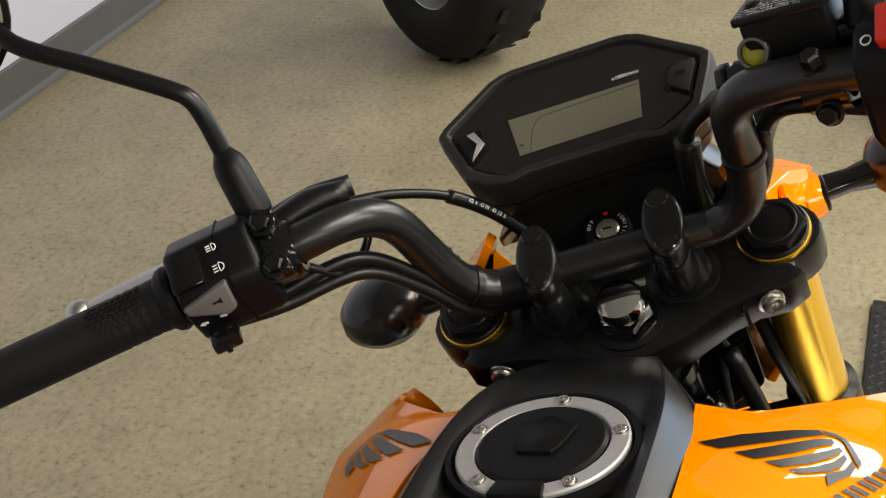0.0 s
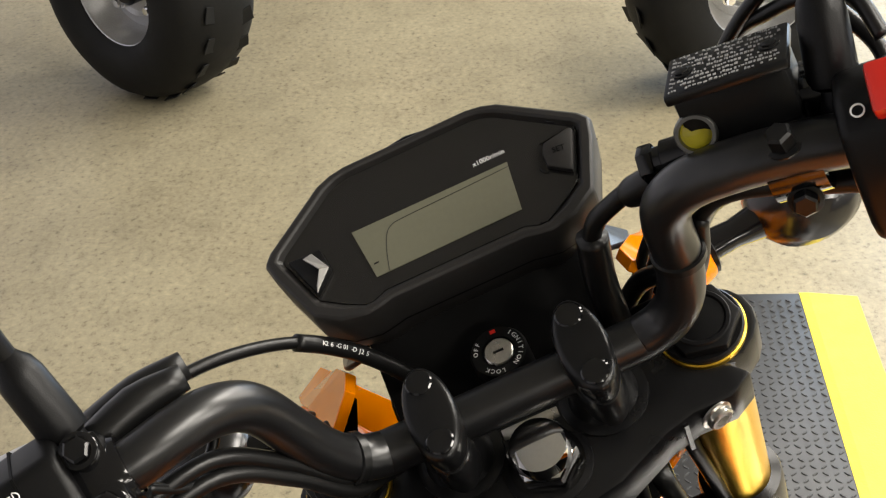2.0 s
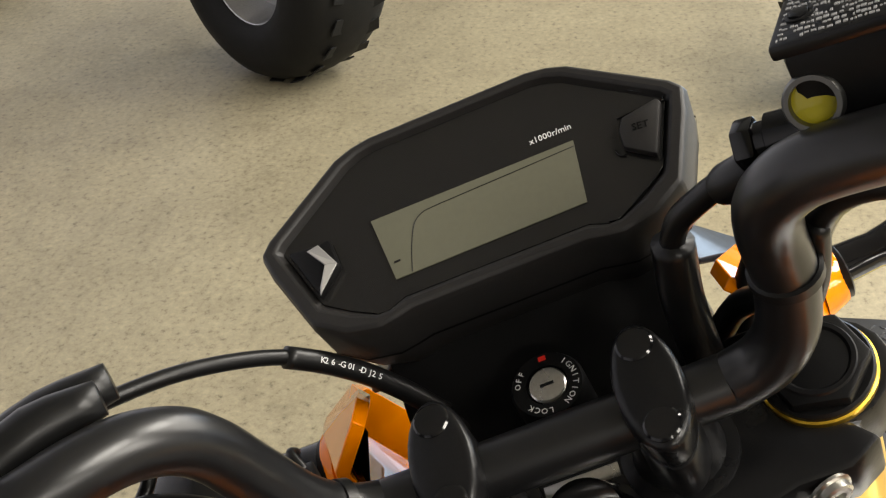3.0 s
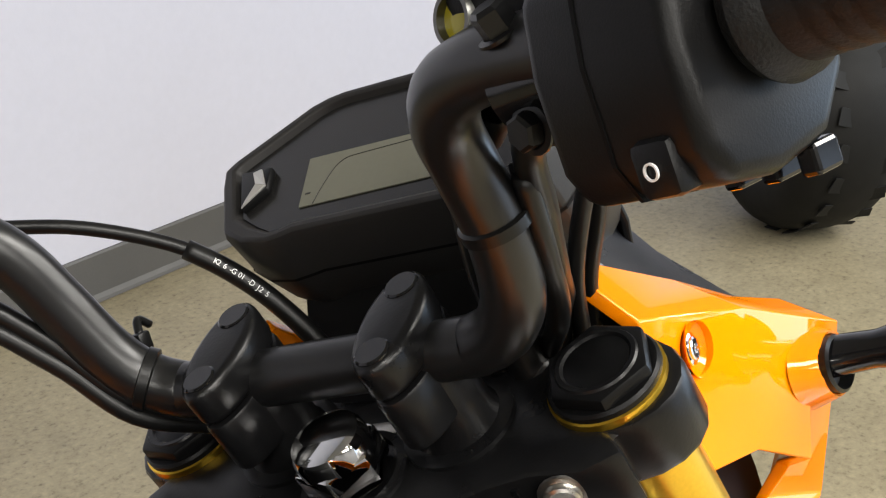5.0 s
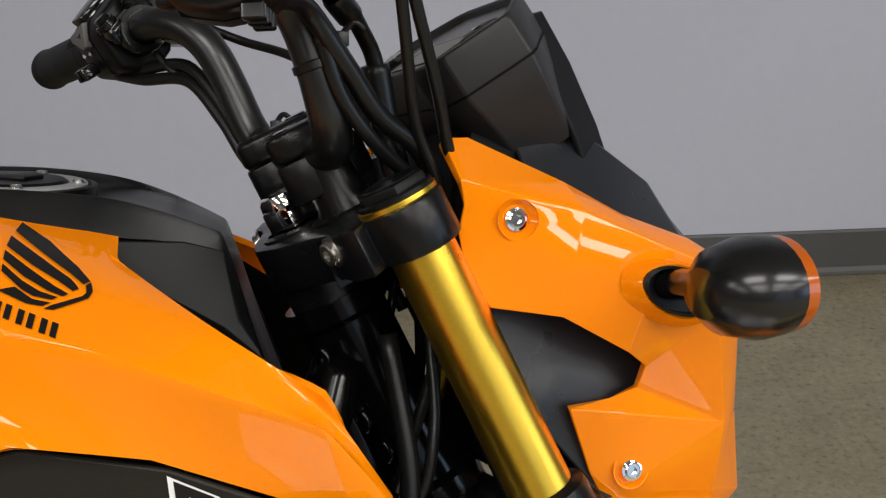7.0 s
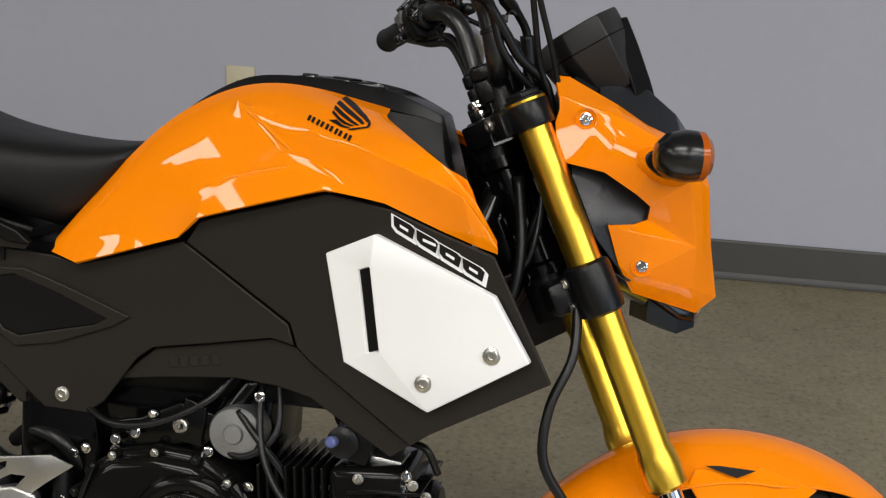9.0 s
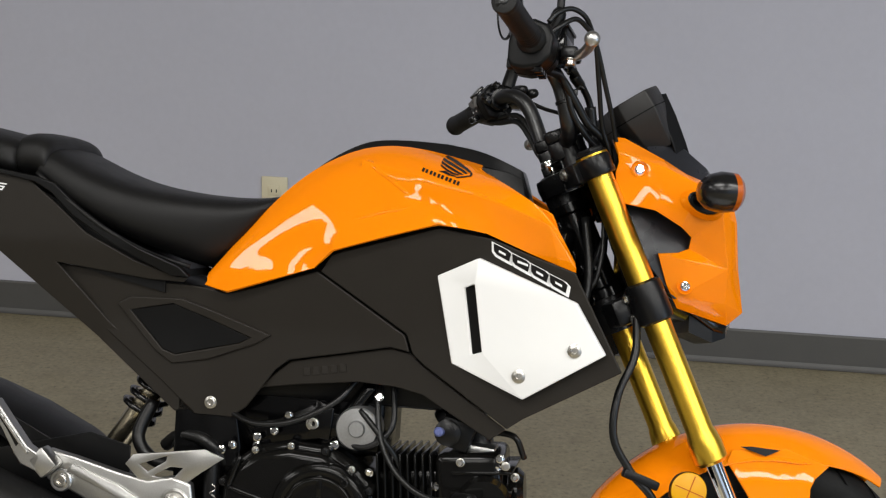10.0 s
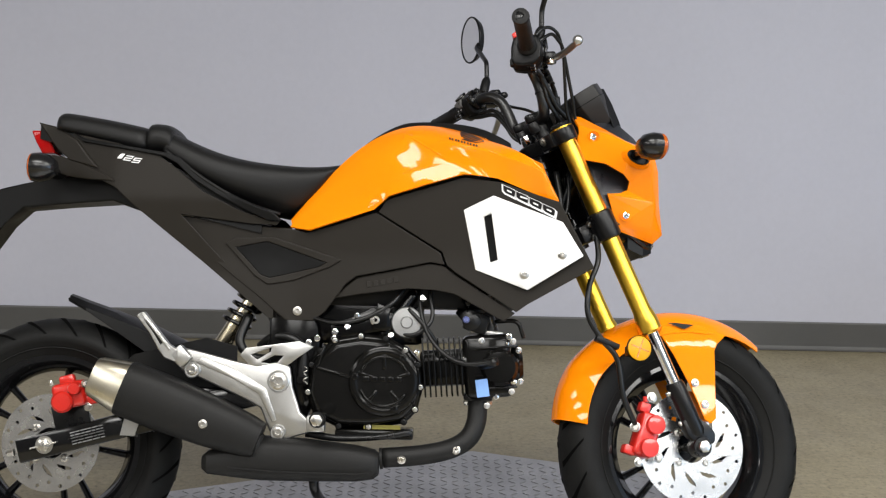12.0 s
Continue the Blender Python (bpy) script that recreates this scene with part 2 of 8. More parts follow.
def tube(pts, radius, seg=14, steps=6, bm=None, caps=True):
    """A round tube along a smooth path; radius a number or one value for each given point."""
    bm = bm or bmesh.new()
    path = smooth_path(pts, steps) if steps > 1 else [Vector(q) for q in pts]
    if isinstance(radius, (int, float)):
        radii = [radius] * len(path)
    else:
        radii = [float(np.interp(i / max(1, len(path) - 1) * (len(radius) - 1), range(len(radius)), radius)) for i in range(len(path))]
    rings, side = [], None
    for i, c in enumerate(path):
        d = (path[min(i + 1, len(path) - 1)] - path[max(i - 1, 0)]).normalized()
        if side is None:
            side = d.orthogonal().normalized()
        side = (side - d * side.dot(d)).normalized()
        up = d.cross(side)
        rings.append([bm.verts.new(c + radii[i] * (math.cos(2 * math.pi * k / seg) * side + math.sin(2 * math.pi * k / seg) * up)) for k in range(seg)])
    for a, b in zip(rings, rings[1:]):
        for k in range(seg):
            bm.faces.new((a[k], a[(k + 1) % seg], b[(k + 1) % seg], b[k]))
    if caps:
        bm.faces.new(rings[0][::-1])
        bm.faces.new(rings[-1])
    return bm


def lathe(profile, origin, axis, seg=32, bm=None, close=False, ref=None):
    """Turns (radius, height) pairs round an axis."""
    bm = bm or bmesh.new()
    origin, d = Vector(origin), Vector(axis).normalized()
    s = Vector(ref) if ref else d.orthogonal()
    s = (s - d * s.dot(d)).normalized()
    u = d.cross(s)
    rings = []
    for r, h in profile:
        if r < 1e-6:
            rings.append([bm.verts.new(origin + d * h)])
        else:
            rings.append([bm.verts.new(origin + d * h + r * (math.cos(2 * math.pi * k / seg) * s + math.sin(2 * math.pi * k / seg) * u)) for k in range(seg)])
    pairs = list(zip(rings, rings[1:])) + ([(rings[-1], rings[0])] if close else [])
    for a, b in pairs:
        for k in range(seg):
            j = (k + 1) % seg
            if len(a) == 1 and len(b) > 1:
                bm.faces.new((a[0], b[j], b[k]))
            elif len(b) == 1 and len(a) > 1:
                bm.faces.new((a[k], a[j], b[0]))
            elif len(a) > 1:
                bm.faces.new((a[k], a[j], b[j], b[k]))
    bmesh.ops.recalc_face_normals(bm, faces=bm.faces)
    return bm


def loft(rings, bm=None, caps=True, closed=True):
    bm = bm or bmesh.new()
    vs = [[bm.verts.new(p) for p in r] for r in rings]
    n = len(vs[0])
    for a, b in zip(vs, vs[1:]):
        for k in range(n if closed else n - 1):
            j = (k + 1) % n
            bm.faces.new((a[k], a[j], b[j], b[k]))
    if caps and closed:
        bm.faces.new(vs[0][::-1])
        bm.faces.new(vs[-1])
    bmesh.ops.recalc_face_normals(bm, faces=bm.faces)
    return bm


def box(centre, size, rot=None, bevel=0.0, bm=None, seg=2):
    tmp = bmesh.new()
    bmesh.ops.create_cube(tmp, size=1.0)
    bmesh.ops.scale(tmp, vec=size, verts=tmp.verts)
    if bevel:
        bmesh.ops.bevel(tmp, geom=tmp.edges[:], offset=bevel, segments=seg, affect="EDGES", profile=0.5)
    m = Matrix.Translation(centre) @ (rot.to_4x4() if rot is not None else Matrix())
    bmesh.ops.transform(tmp, matrix=m, verts=tmp.verts)
    return tmp if bm is None else merge(bm, tmp)


def merge(bm, other):
    me = bpy.data.meshes.new("tmp")
    other.to_mesh(me)
    other.free()
    bm.from_mesh(me)
    bpy.data.meshes.remove(me)
    return bm


def moved(bm, m):
    bmesh.ops.transform(bm, matrix=m, verts=bm.verts)
    return bm


def mirrored(bm):
    bmesh.ops.scale(bm, vec=(1, -1, 1), verts=bm.verts)
    bmesh.ops.reverse_faces(bm, faces=bm.faces)
    return bm


def frame_of(x_axis, z_axis):
    z = Vector(z_axis).normalized()
    x = Vector(x_axis)
    x = (x - z * x.dot(z)).normalized()
    return Matrix((x, z.cross(x), z)).transposed()


def prism(outline, depth, origin, rot, bevel=0.0, seg=2, holes=()):
    """An outline in a plane (u, v), extruded along the plane's normal from 0 to depth."""
    bm = bmesh.new()
    edges = []
    for loop in (outline, *holes):
        vs = [bm.verts.new((u, v, 0)) for u, v in loop]
        edges += [bm.edges.new((vs[i], vs[(i + 1) % len(vs)])) for i in range(len(vs))]
    if holes:
        bmesh.ops.triangle_fill(bm, edges=edges, use_beauty=True)
    else:
        bm.faces.new(bm.verts)
    bmesh.ops.recalc_face_normals(bm, faces=bm.faces)
    ret = bmesh.ops.extrude_face_region(bm, geom=bm.faces[:])
    bmesh.ops.translate(bm, vec=(0, 0, depth), verts=[g for g in ret["geom"] if isinstance(g, bmesh.types.BMVert)])
    bmesh.ops.recalc_face_normals(bm, faces=bm.faces)
    if bevel:
        sharp = [e for e in bm.edges if len(e.link_faces) == 2 and e.calc_face_angle(0) > 0.6]
        bmesh.ops.bevel(bm, geom=sharp, offset=bevel, segments=seg, affect="EDGES", profile=0.5, clamp_overlap=True)
    return moved(bm, Matrix.Translation(origin) @ rot.to_4x4())


def panel(outline, yfun, cuts=2, holes=()):
    """A skin over an (x, z) outline whose depth y follows yfun(x, z)."""
    bm = bmesh.new()
    edges = []
    for loop in (outline, *holes):
        vs = [bm.verts.new((x, 0, z)) for x, z in loop]
        edges += [bm.edges.new((vs[i], vs[(i + 1) % len(vs)])) for i in range(len(vs))]
    bmesh.ops.triangle_fill(bm, edges=edges, use_beauty=True)
    for _ in range(cuts):
        bmesh.ops.subdivide_edges(bm, edges=[e for e in bm.edges if e.calc_length() > 0.02], cuts=1, use_grid_fill=True)
        bmesh.ops.triangulate(bm, faces=[f for f in bm.faces if len(f.verts) > 4])
    for v in bm.verts:
        v.co.y = yfun(v.co.x, v.co.z)
    bmesh.ops.recalc_face_normals(bm, faces=bm.faces)
    if sum(f.normal.y * f.calc_area() for f in bm.faces) > 0:
        bmesh.ops.reverse_faces(bm, faces=bm.faces)
    return bm


def grid(rows, sub=1):
    """A skin through rows of points; every row has as many points."""
    bm = bmesh.new()
    vs = [[bm.verts.new(p) for p in r] for r in rows]
    for a, b in zip(vs, vs[1:]):
        for k in range(len(a) - 1):
            bm.faces.new((a[k], a[k + 1], b[k + 1], b[k]))
    bmesh.ops.recalc_face_normals(bm, faces=bm.faces)
    return bm


def hexagon(r, turn=0.0, n=6):
    return [(r * math.cos(2 * math.pi * k / n + turn), r * math.sin(2 * math.pi * k / n + turn)) for k in range(n)]


def bolt(name, at, axis, r, parent, mat=None, m=None, flange=1.35, h=0.6, socket=False):
    """A hexagon or socket-head bolt with its washer."""
    d = Vector(axis).normalized()
    bm = lathe([(0, 0), (r * flange, 0), (r * flange, r * 0.18), (r * 1.02, r * 0.25)], at, d, 18)
    if socket:
        lathe([(r * 1.0, r * 0.2), (r * 1.0, r * h * 0.85), (r * 0.85, r * h), (r * 0.5, r * h), (r * 0.45, r * h * 0.3), (0, r * h * 0.3)], at, d, 18, bm)
    else:
        lathe([(r, r * 0.2), (r, r * h * 0.85), (r * 0.8, r * h), (0, r * h)], at, d, 6, bm)
    return part(name, bm, mat or STEEL, parent, m=m, angle=25)

# ---- the showroom ----
X0, X1, Y0, Y1 = -5.0, 7.0, -6.0, 1.875


def structure(name, bm, mat, label, category):
    return tagged(part(name, bm, mat, smooth=False), label, category, kind="structure")


structure("floor", box(((X0 + X1) / 2, (Y0 + Y1) / 2, -0.06), (X1 - X0 + 0.4, Y1 - Y0 + 0.4, 0.12)), FLOOR, "beige vinyl floor with grey flecks and scuffs", "floor")
structure("ceiling", box(((X0 + X1) / 2, (Y0 + Y1) / 2, ROOM_H + 0.05), (X1 - X0 + 0.4, Y1 - Y0 + 0.4, 0.1)), DIM_CEILING, "unseen showroom ceiling, greyed to dim its reflections", "ceiling")
structure("wall_north", box(((X0 + X1) / 2, Y1 + 0.06, ROOM_H / 2), (X1 - X0, 0.12, ROOM_H)), WALL_PAINT, "pale lilac-grey painted wall behind the motorcycle", "wall")
ROT_EAST = Matrix((V(0, 1, 0), V(0, 0, 1), V(1, 0, 0))).transposed()
ROT_SOUTH = Matrix((V(-1, 0, 0), V(0, 0, 1), V(0, -1, 0))).transposed()
structure("wall_east", prism([(Y0, 0), (Y1, 0), (Y1, ROOM_H), (Y0, ROOM_H)], 0.12, (X1, 0, 0), ROT_EAST, holes=[[(-4.8, 0.1), (-1.0, 0.1), (-1.0, 2.4), (-4.8, 2.4)]]), DARK_WALL, "unseen end wall with a shop window, darkened to dim reflections", "wall")
structure("wall_west", box((X0 - 0.06, (Y0 + Y1) / 2, ROOM_H / 2), (0.12, Y1 - Y0, ROOM_H)), DARK_WALL, "unseen end wall, darkened to dim reflections", "wall")
structure("wall_south", prism([(-X0, 0), (-X1, 0), (-X1, ROOM_H), (-X0, ROOM_H)], 0.12, (0, Y0, 0), ROT_SOUTH, holes=[[(-2.7, 0.1), (-6.5, 0.1), (-6.5, 2.4), (-2.7, 2.4)]]), DARK_WALL, "unseen wall with a shop window facing the motorcycle, darkened to dim reflections", "wall")

# cove base: flat band with a rounded top and a small toe that runs out on the floor
prof = [(0.0, 0.0), (-0.016, 0.0), (-0.011, 0.005), (-0.006, 0.014), (-0.005, 0.092), (-0.003, 0.0965), (0.0, 0.097)]
bm = loft([[(x, Y1 - 0.001 + y, z + 0.002) for y, z in prof] for x in (X0, X1)])
structure("baseboard", bm, BASEBOARD_RUBBER, "dark grey rubber cove base along the wall", "baseboard")

# electrical outlet
outlet = part("wall_outlet", box((0.051, Y1 - 0.004, 0.395), (0.075, 0.008, 0.118), bevel=0.003), IVORY)
tagged(outlet, "ivory plastic power outlet on the grey wall", "outlet")
for dz in (0.02, -0.02):
    face = part("socket", box((0.051, Y1 - 0.0095, 0.395 + dz), (0.034, 0.005, 0.028), bevel=0.002), IVORY, outlet)
    part("slot", box((0.044, Y1 - 0.0122, 0.395 + dz), (0.003, 0.001, 0.009)), BLACK_PLASTIC, face)
    part("slot", box((0.058, Y1 - 0.0122, 0.395 + dz), (0.003, 0.001, 0.009)), BLACK_PLASTIC, face)


# ---- tread plate under the motorcycle, and the rubber mat in front of it ----
def lug(at, turn, length, width, height):
    """One raised lens-shaped tread lug: eight sides and a crown."""
    c, s = math.cos(turn), math.sin(turn)
    base, top = [], []
    for k in range(8):
        a = 2 * math.pi * k / 8
        u, v = length * math.cos(a), width * math.sin(a)
        base.append((at[0] + c * u - s * v, at[1] + s * u + c * v, at[2]))
        top.append((at[0] + 0.6 * (c * u - s * v), at[1] + 0.6 * (s * u + c * v), at[2] + height))
    return base, top


def lugs(name, spots, length, width, height, mat, parent, label):
    verts, faces = [], []
    for at, turn in spots:
        base, top = lug(at, turn, length, width, height)
        n = len(verts)
        verts += base + top
        faces += [(n + k, n + (k + 1) % 8, n + 8 + (k + 1) % 8, n + 8 + k) for k in range(8)] + [tuple(n + 8 + k for k in range(8))]
    me = bpy.data.meshes.new(name)
    me.from_pydata(verts, [], faces)
    me.materials.append(mat)
    ob = new(name, me)
    ob.parent = parent
    return tagged(ob, label, kind="stuff")


def inside(poly, x, y):
    odd = False
    for (xa, ya), (xb, yb) in zip(poly, poly[1:] + poly[:1]):
        if (ya > y) != (yb > y) and x < (xb - xa) * (y - ya) / (yb - ya) + xa:
            odd = not odd
    return odd


PLATE_EDGE = [(-0.55, -0.15), (0.12, 0.34), (0.86, 0.69), (1.30, 0.53), (1.62, 0.02), (1.45, -0.62), (0.60, -0.95), (-0.30, -0.70)]
plate = part("tread_plate", prism(PLATE_EDGE, 0.004, (0, 0, 0.0005), Matrix.Identity(3), bevel=0.001), PLATE, smooth=False)
tagged(plate, "grey steel tread plate lying under the motorcycle", "floor plate")
spots = []
inner = [(0.55 + (x - 0.55) * 0.97, -0.1 + (y + 0.1) * 0.97) for x, y in PLATE_EDGE]
for i in range(-40, 80):
    for j in range(-50, 50):
        x, y = i * 0.027, j * 0.027
        if inside(inner, x, y):
            spots.append(((x, y, 0.0045), radians(45 if (i + j) % 2 else -45)))
lugs("tread_lugs", spots, 0.013, 0.0038, 0.0016, PLATE, plate, "raised steel tread lugs")

mat_ob = part("floor_mat", box((1.875, -0.180, 0.006), (0.86, 0.25, 0.010), bevel=0.003), MAT_BLACK)
tagged(mat_ob, "black rubber tread mat with a yellow safety border", "floor mat")
part("border", loft([[(x, y, z) for y, z in ((-0.303, 0.001), (-0.303, 0.0115), (-0.318, 0.0115), (-0.398, 0.003), (-0.398, 0.001))] for x in (1.445, 2.305)]), YELLOW, mat_ob, "yellow bevelled safety edge", smooth=False)
spots = []
for i in range(-32, 33):
    for j in range(-8, 9):
        x, y = 1.875 + i * 0.0145, -0.180 + j * 0.0145
        if abs(y + 0.180) < 0.117 and abs(x - 1.875) < 0.42:
            spots.append(((x, y, 0.0108), radians(45 if (i + j) % 2 else -45)))
lugs("mat_lugs", spots, 0.0065, 0.0024, 0.0016, MAT_BLACK, mat_ob, "raised rubber tread lugs")


# ---- parked utility vehicle wheels in front of the motorcycle ----
def utility_wheel(at, turn):
    root = new("utility_wheel")
    R = 0.255
    half = [(0.118, 0.100), (0.128, 0.110), (0.150, 0.118), (0.180, 0.120), (0.208, 0.113), (0.230, 0.097), (0.244, 0.074), (0.252, 0.043), (R, 0.013)]
    prof = [(r, -w) for r, w in half] + [(r, w) for r, w in reversed(half)]
    tyre = part("tyre", lathe(prof, (0, 0, R), (0, 1, 0), 48, close=True), RUBBER, root, "worn black utility tyre", angle=40)
    blk = None
    for row in (-1, 1):
        for k in range(22):
            a = 2 * math.pi * (k + 0.25 * row) / 22
            if blk is None:
                ob = part("tread_block", box((0, 0, 0), (0.036, 0.056, 0.003), None, 0.001), RUBBER, tyre, smooth=False)
                blk = ob.data
            else:
                ob = new("tread_block", blk)
                ob.parent = tyre
            ob.matrix_local = Matrix.Translation((math.sin(a) * (R - 0.0050), row * 0.040, R + math.cos(a) * (R - 0.0050))) @ Matrix.Rotation(a, 4, "Y") @ Matrix.Rotation(radians(8 * row), 4, "X") @ Matrix.Rotation(0.3 * row, 4, "Z")
    rim = part("rim", lathe([(0.120, -0.098), (0.128, -0.104), (0.116, -0.094), (0.108, -0.050), (0.095, -0.030), (0.070, -0.040), (0.062, -0.032), (0.0, -0.032)], (0, 0, R), (0, 1, 0), 40), WHEEL_STEEL, root, "bare grey steel rim")
    part("hub", lathe([(0.038, -0.03), (0.038, -0.062), (0.030, -0.070), (0, -0.070)], (0, 0, R), (0, 1, 0), 24), BLACK_METAL, rim, "dark hub cap")
    for k in range(4):
        a = math.pi / 4 + k * math.pi / 2
        bolt("lug_nut", (0.066 * math.cos(a), -0.038, R + 0.066 * math.sin(a)), (0, -1, 0), 0.011, rim, CHROME, h=1.5)
    root.matrix_world = Matrix.Translation(at) @ Matrix.Rotation(radians(turn), 4, "Z")
    return root


w1 = tagged(utility_wheel((3.19, 0.970, 0.0), -124), "black knobbly tyre of a parked utility vehicle on grey steel rim", "wheel", "parked vehicle wheels")
w2 = tagged(copy_thing(w1, pose(3.15, -0.31, 0, rz=-76)), group="parked vehicle wheels")

# ---- the motorcycle: x ahead from the rear axle, y to its left, z up from the tyres' foot ----
LEAN, YAW, STEER, RAKE = 13.0, -1.0, 16.0, 25.0
bike = new("motorcycle")
bike.matrix_world = Matrix.Translation((0.0, -0.0658, 0.003)) @ Matrix.Rotation(radians(YAW), 4, "Z") @ Matrix.Rotation(radians(-LEAN), 4, "X")
tagged(bike, "small orange and black sport motorcycle leaning on its side stand", "motorcycle")

STEM = V(0.918, 0, 0.8756)
UP = V(-math.sin(radians(RAKE)), 0, math.cos(radians(RAKE)))
AHEAD = V(math.cos(radians(RAKE)), 0, math.sin(radians(RAKE)))
LEFT = V(0, 1, 0)
TURN = Matrix.Translation(STEM) @ Matrix.Rotation(radians(STEER), 4, UP) @ Matrix.Translation(-STEM)


def fk(u, y, w):
    """A point of the steered front: ahead of the steering axis, to the left, up along it."""
    return STEM + AHEAD * u + LEFT * y + UP * w


def front(name, bm, mat, label="", **k):
    """A part that turns with the handlebar."""
    return part(name, bm, mat, bike, label, m=TURN, **k)


def drape(target, name, polys, mat, parent, lift=0.0010, label="", step=0.004):
    """Lays flat (x, z) polygons on a part's outer side."""
    dep = bpy.context.evaluated_depsgraph_get()
    ev = target.evaluated_get(dep)
    me = ev.to_mesh()
    src = bmesh.new()
    src.from_mesh(me)
    tree = BVHTree.FromBMesh(src)
    bm = bmesh.new()
    for poly in polys:
        tmp = bmesh.new()
        vs = [tmp.verts.new((x, 0, z)) for x, z in poly]
        es = [tmp.edges.new((vs[i], vs[(i + 1) % len(vs)])) for i in range(len(vs))]
        bmesh.ops.triangle_fill(tmp, edges=es, use_beauty=True)
        for _ in range(5):
            long_ones = [e for e in tmp.edges if e.calc_length() > step]
            if long_ones:
                bmesh.ops.subdivide_edges(tmp, edges=long_ones, cuts=1)
                bmesh.ops.triangulate(tmp, faces=[f for f in tmp.faces if len(f.verts) > 3])
        merge(bm, tmp)
    for v in bm.verts:
        hit, normal, _, _ = tree.ray_cast((v.co.x, -1.0, v.co.z), (0, 1, 0))
        v.co = (hit + (normal if normal.y < 0 else -normal) * lift) if hit else V(v.co.x, 0, v.co.z)
    bmesh.ops.delete(bm, geom=[v for v in bm.verts if abs(v.co.y) < 1e-6], context="VERTS")
    src.free()
    ev.to_mesh_clear()
    bmesh.ops.recalc_face_normals(bm, faces=bm.faces)
    if sum(f.normal.y for f in bm.faces) > 0:
        bmesh.ops.reverse_faces(bm, faces=bm.faces)
    return part(name, bm, mat, parent, label)


# ---- tank shrouds ----
SHROUD_ROWS = [
    [(0.455, -0.070, 0.690), (0.4555, -0.074, 0.688), (0.456, -0.078, 0.685), (0.458, -0.083, 0.680), (0.4555, -0.085, 0.6745)],
    [(0.520, -0.068, 0.770), (0.521, -0.080, 0.755), (0.522, -0.090, 0.738), (0.526, -0.098, 0.704), (0.494, -0.106, 0.6685)],
    [(0.575, -0.070, 0.828), (0.579, -0.088, 0.808), (0.584, -0.101, 0.783), (0.592, -0.114, 0.735), (0.6195, -0.124, 0.7095)],
    [(0.633, -0.069, 0.866), (0.636, -0.095, 0.847), (0.640, -0.111, 0.820), (0.646, -0.126, 0.768), (0.645, -0.136, 0.735)],
    [(0.690, -0.0705, 0.884), (0.682, -0.088, 0.876), (0.6735, -0.104, 0.8605), (0.704, -0.135, 0.788), (0.718, -0.150, 0.758)],
    [(0.755, -0.0715, 0.881), (0.757, -0.102, 0.869), (0.767, -0.146, 0.838), (0.7635, -0.1475, 0.806), (0.790, -0.160, 0.779)],
    [(0.8315, -0.060, 0.8625), (0.823, -0.112, 0.858), (0.824, -0.165, 0.827), (0.828, -0.163, 0.801), (0.832, -0.163, 0.774)],
    [(0.834, -0.088, 0.8545), (0.838, -0.125, 0.848), (0.842, -0.169, 0.8215), (0.848, -0.166, 0.796), (0.855, -0.163, 0.7705)],
    [(0.881, -0.150, 0.833), (0.883, -0.158, 0.827), (0.885, -0.176, 0.806), (0.898, -0.168, 0.777), (0.913, -0.160, 0.748)],
    [(0.9365, -0.166, 0.799), (0.938, -0.169, 0.794), (0.9375, -0.1765, 0.786), (0.943, -0.167, 0.760), (0.951, -0.156, 0.7345)],
    [(0.970, -0.144, 0.740), (0.9705, -0.147, 0.738), (0.971, -0.149, 0.736), (0.972, -0.150, 0.733), (0.972, -0.147, 0.727)],
]


def shroud_mesh():
    """The shroud's control cage, with its edge and pressed lines creased."""
    bm = grid(SHROUD_ROWS)
    cl = bm.edges.layers.float.new("crease_edge")
    vl = bm.verts.layers.float.new("crease_vert")
    for k, v in enumerate(bm.verts):
        if k % 5 == 4 or k // 5 in (0, 10) or k in (30, 35, 45):
            v[vl] = 1.0
        elif k in (22, 27):
            v[vl] = 0.8
    bm.verts.ensure_lookup_table()
    index = {v: k for k, v in enumerate(bm.verts)}
    # the pressed line that runs slantwise down from the crest
    cell = [f for f in bm.faces if {index[v] for v in f.verts} == {22, 23, 27, 28}][0]
    bmesh.utils.face_split(cell, bm.verts[22], bm.verts[28])
    for e in bm.edges:
        a, b = sorted(index[v] for v in e.verts)
        ra, ca, rb, cb = a // 5, a % 5, b // 5, b % 5
        if e.is_boundary or (a, b) == (22, 28):
            e[cl] = 1.0
        elif ca == cb == 3 and ra in (3, 4):
            e[cl] = 0.95
        elif ca == cb == 2 and ra >= 5 or ra == rb == 9 and ca >= 2:
            e[cl] = 0.93
        elif (a, b) in ((18, 19), (14, 18)):
            e[cl] = 0.8
    return bm


shroud_r = part("tank_shroud", shroud_mesh(), ORANGE, bike, "glossy orange tank shroud", angle=7)
shroud_l = part("tank_shroud", mirrored(shroud_mesh()), ORANGE, bike, "glossy orange tank shroud", angle=7)
for s in (shroud_r, shroud_l):
    md = s.modifiers.new("sub", "SUBSURF")
    md.levels = md.render_levels = 3
    solid(s, 0.004, -1.0, 0.0012, 40, 2)



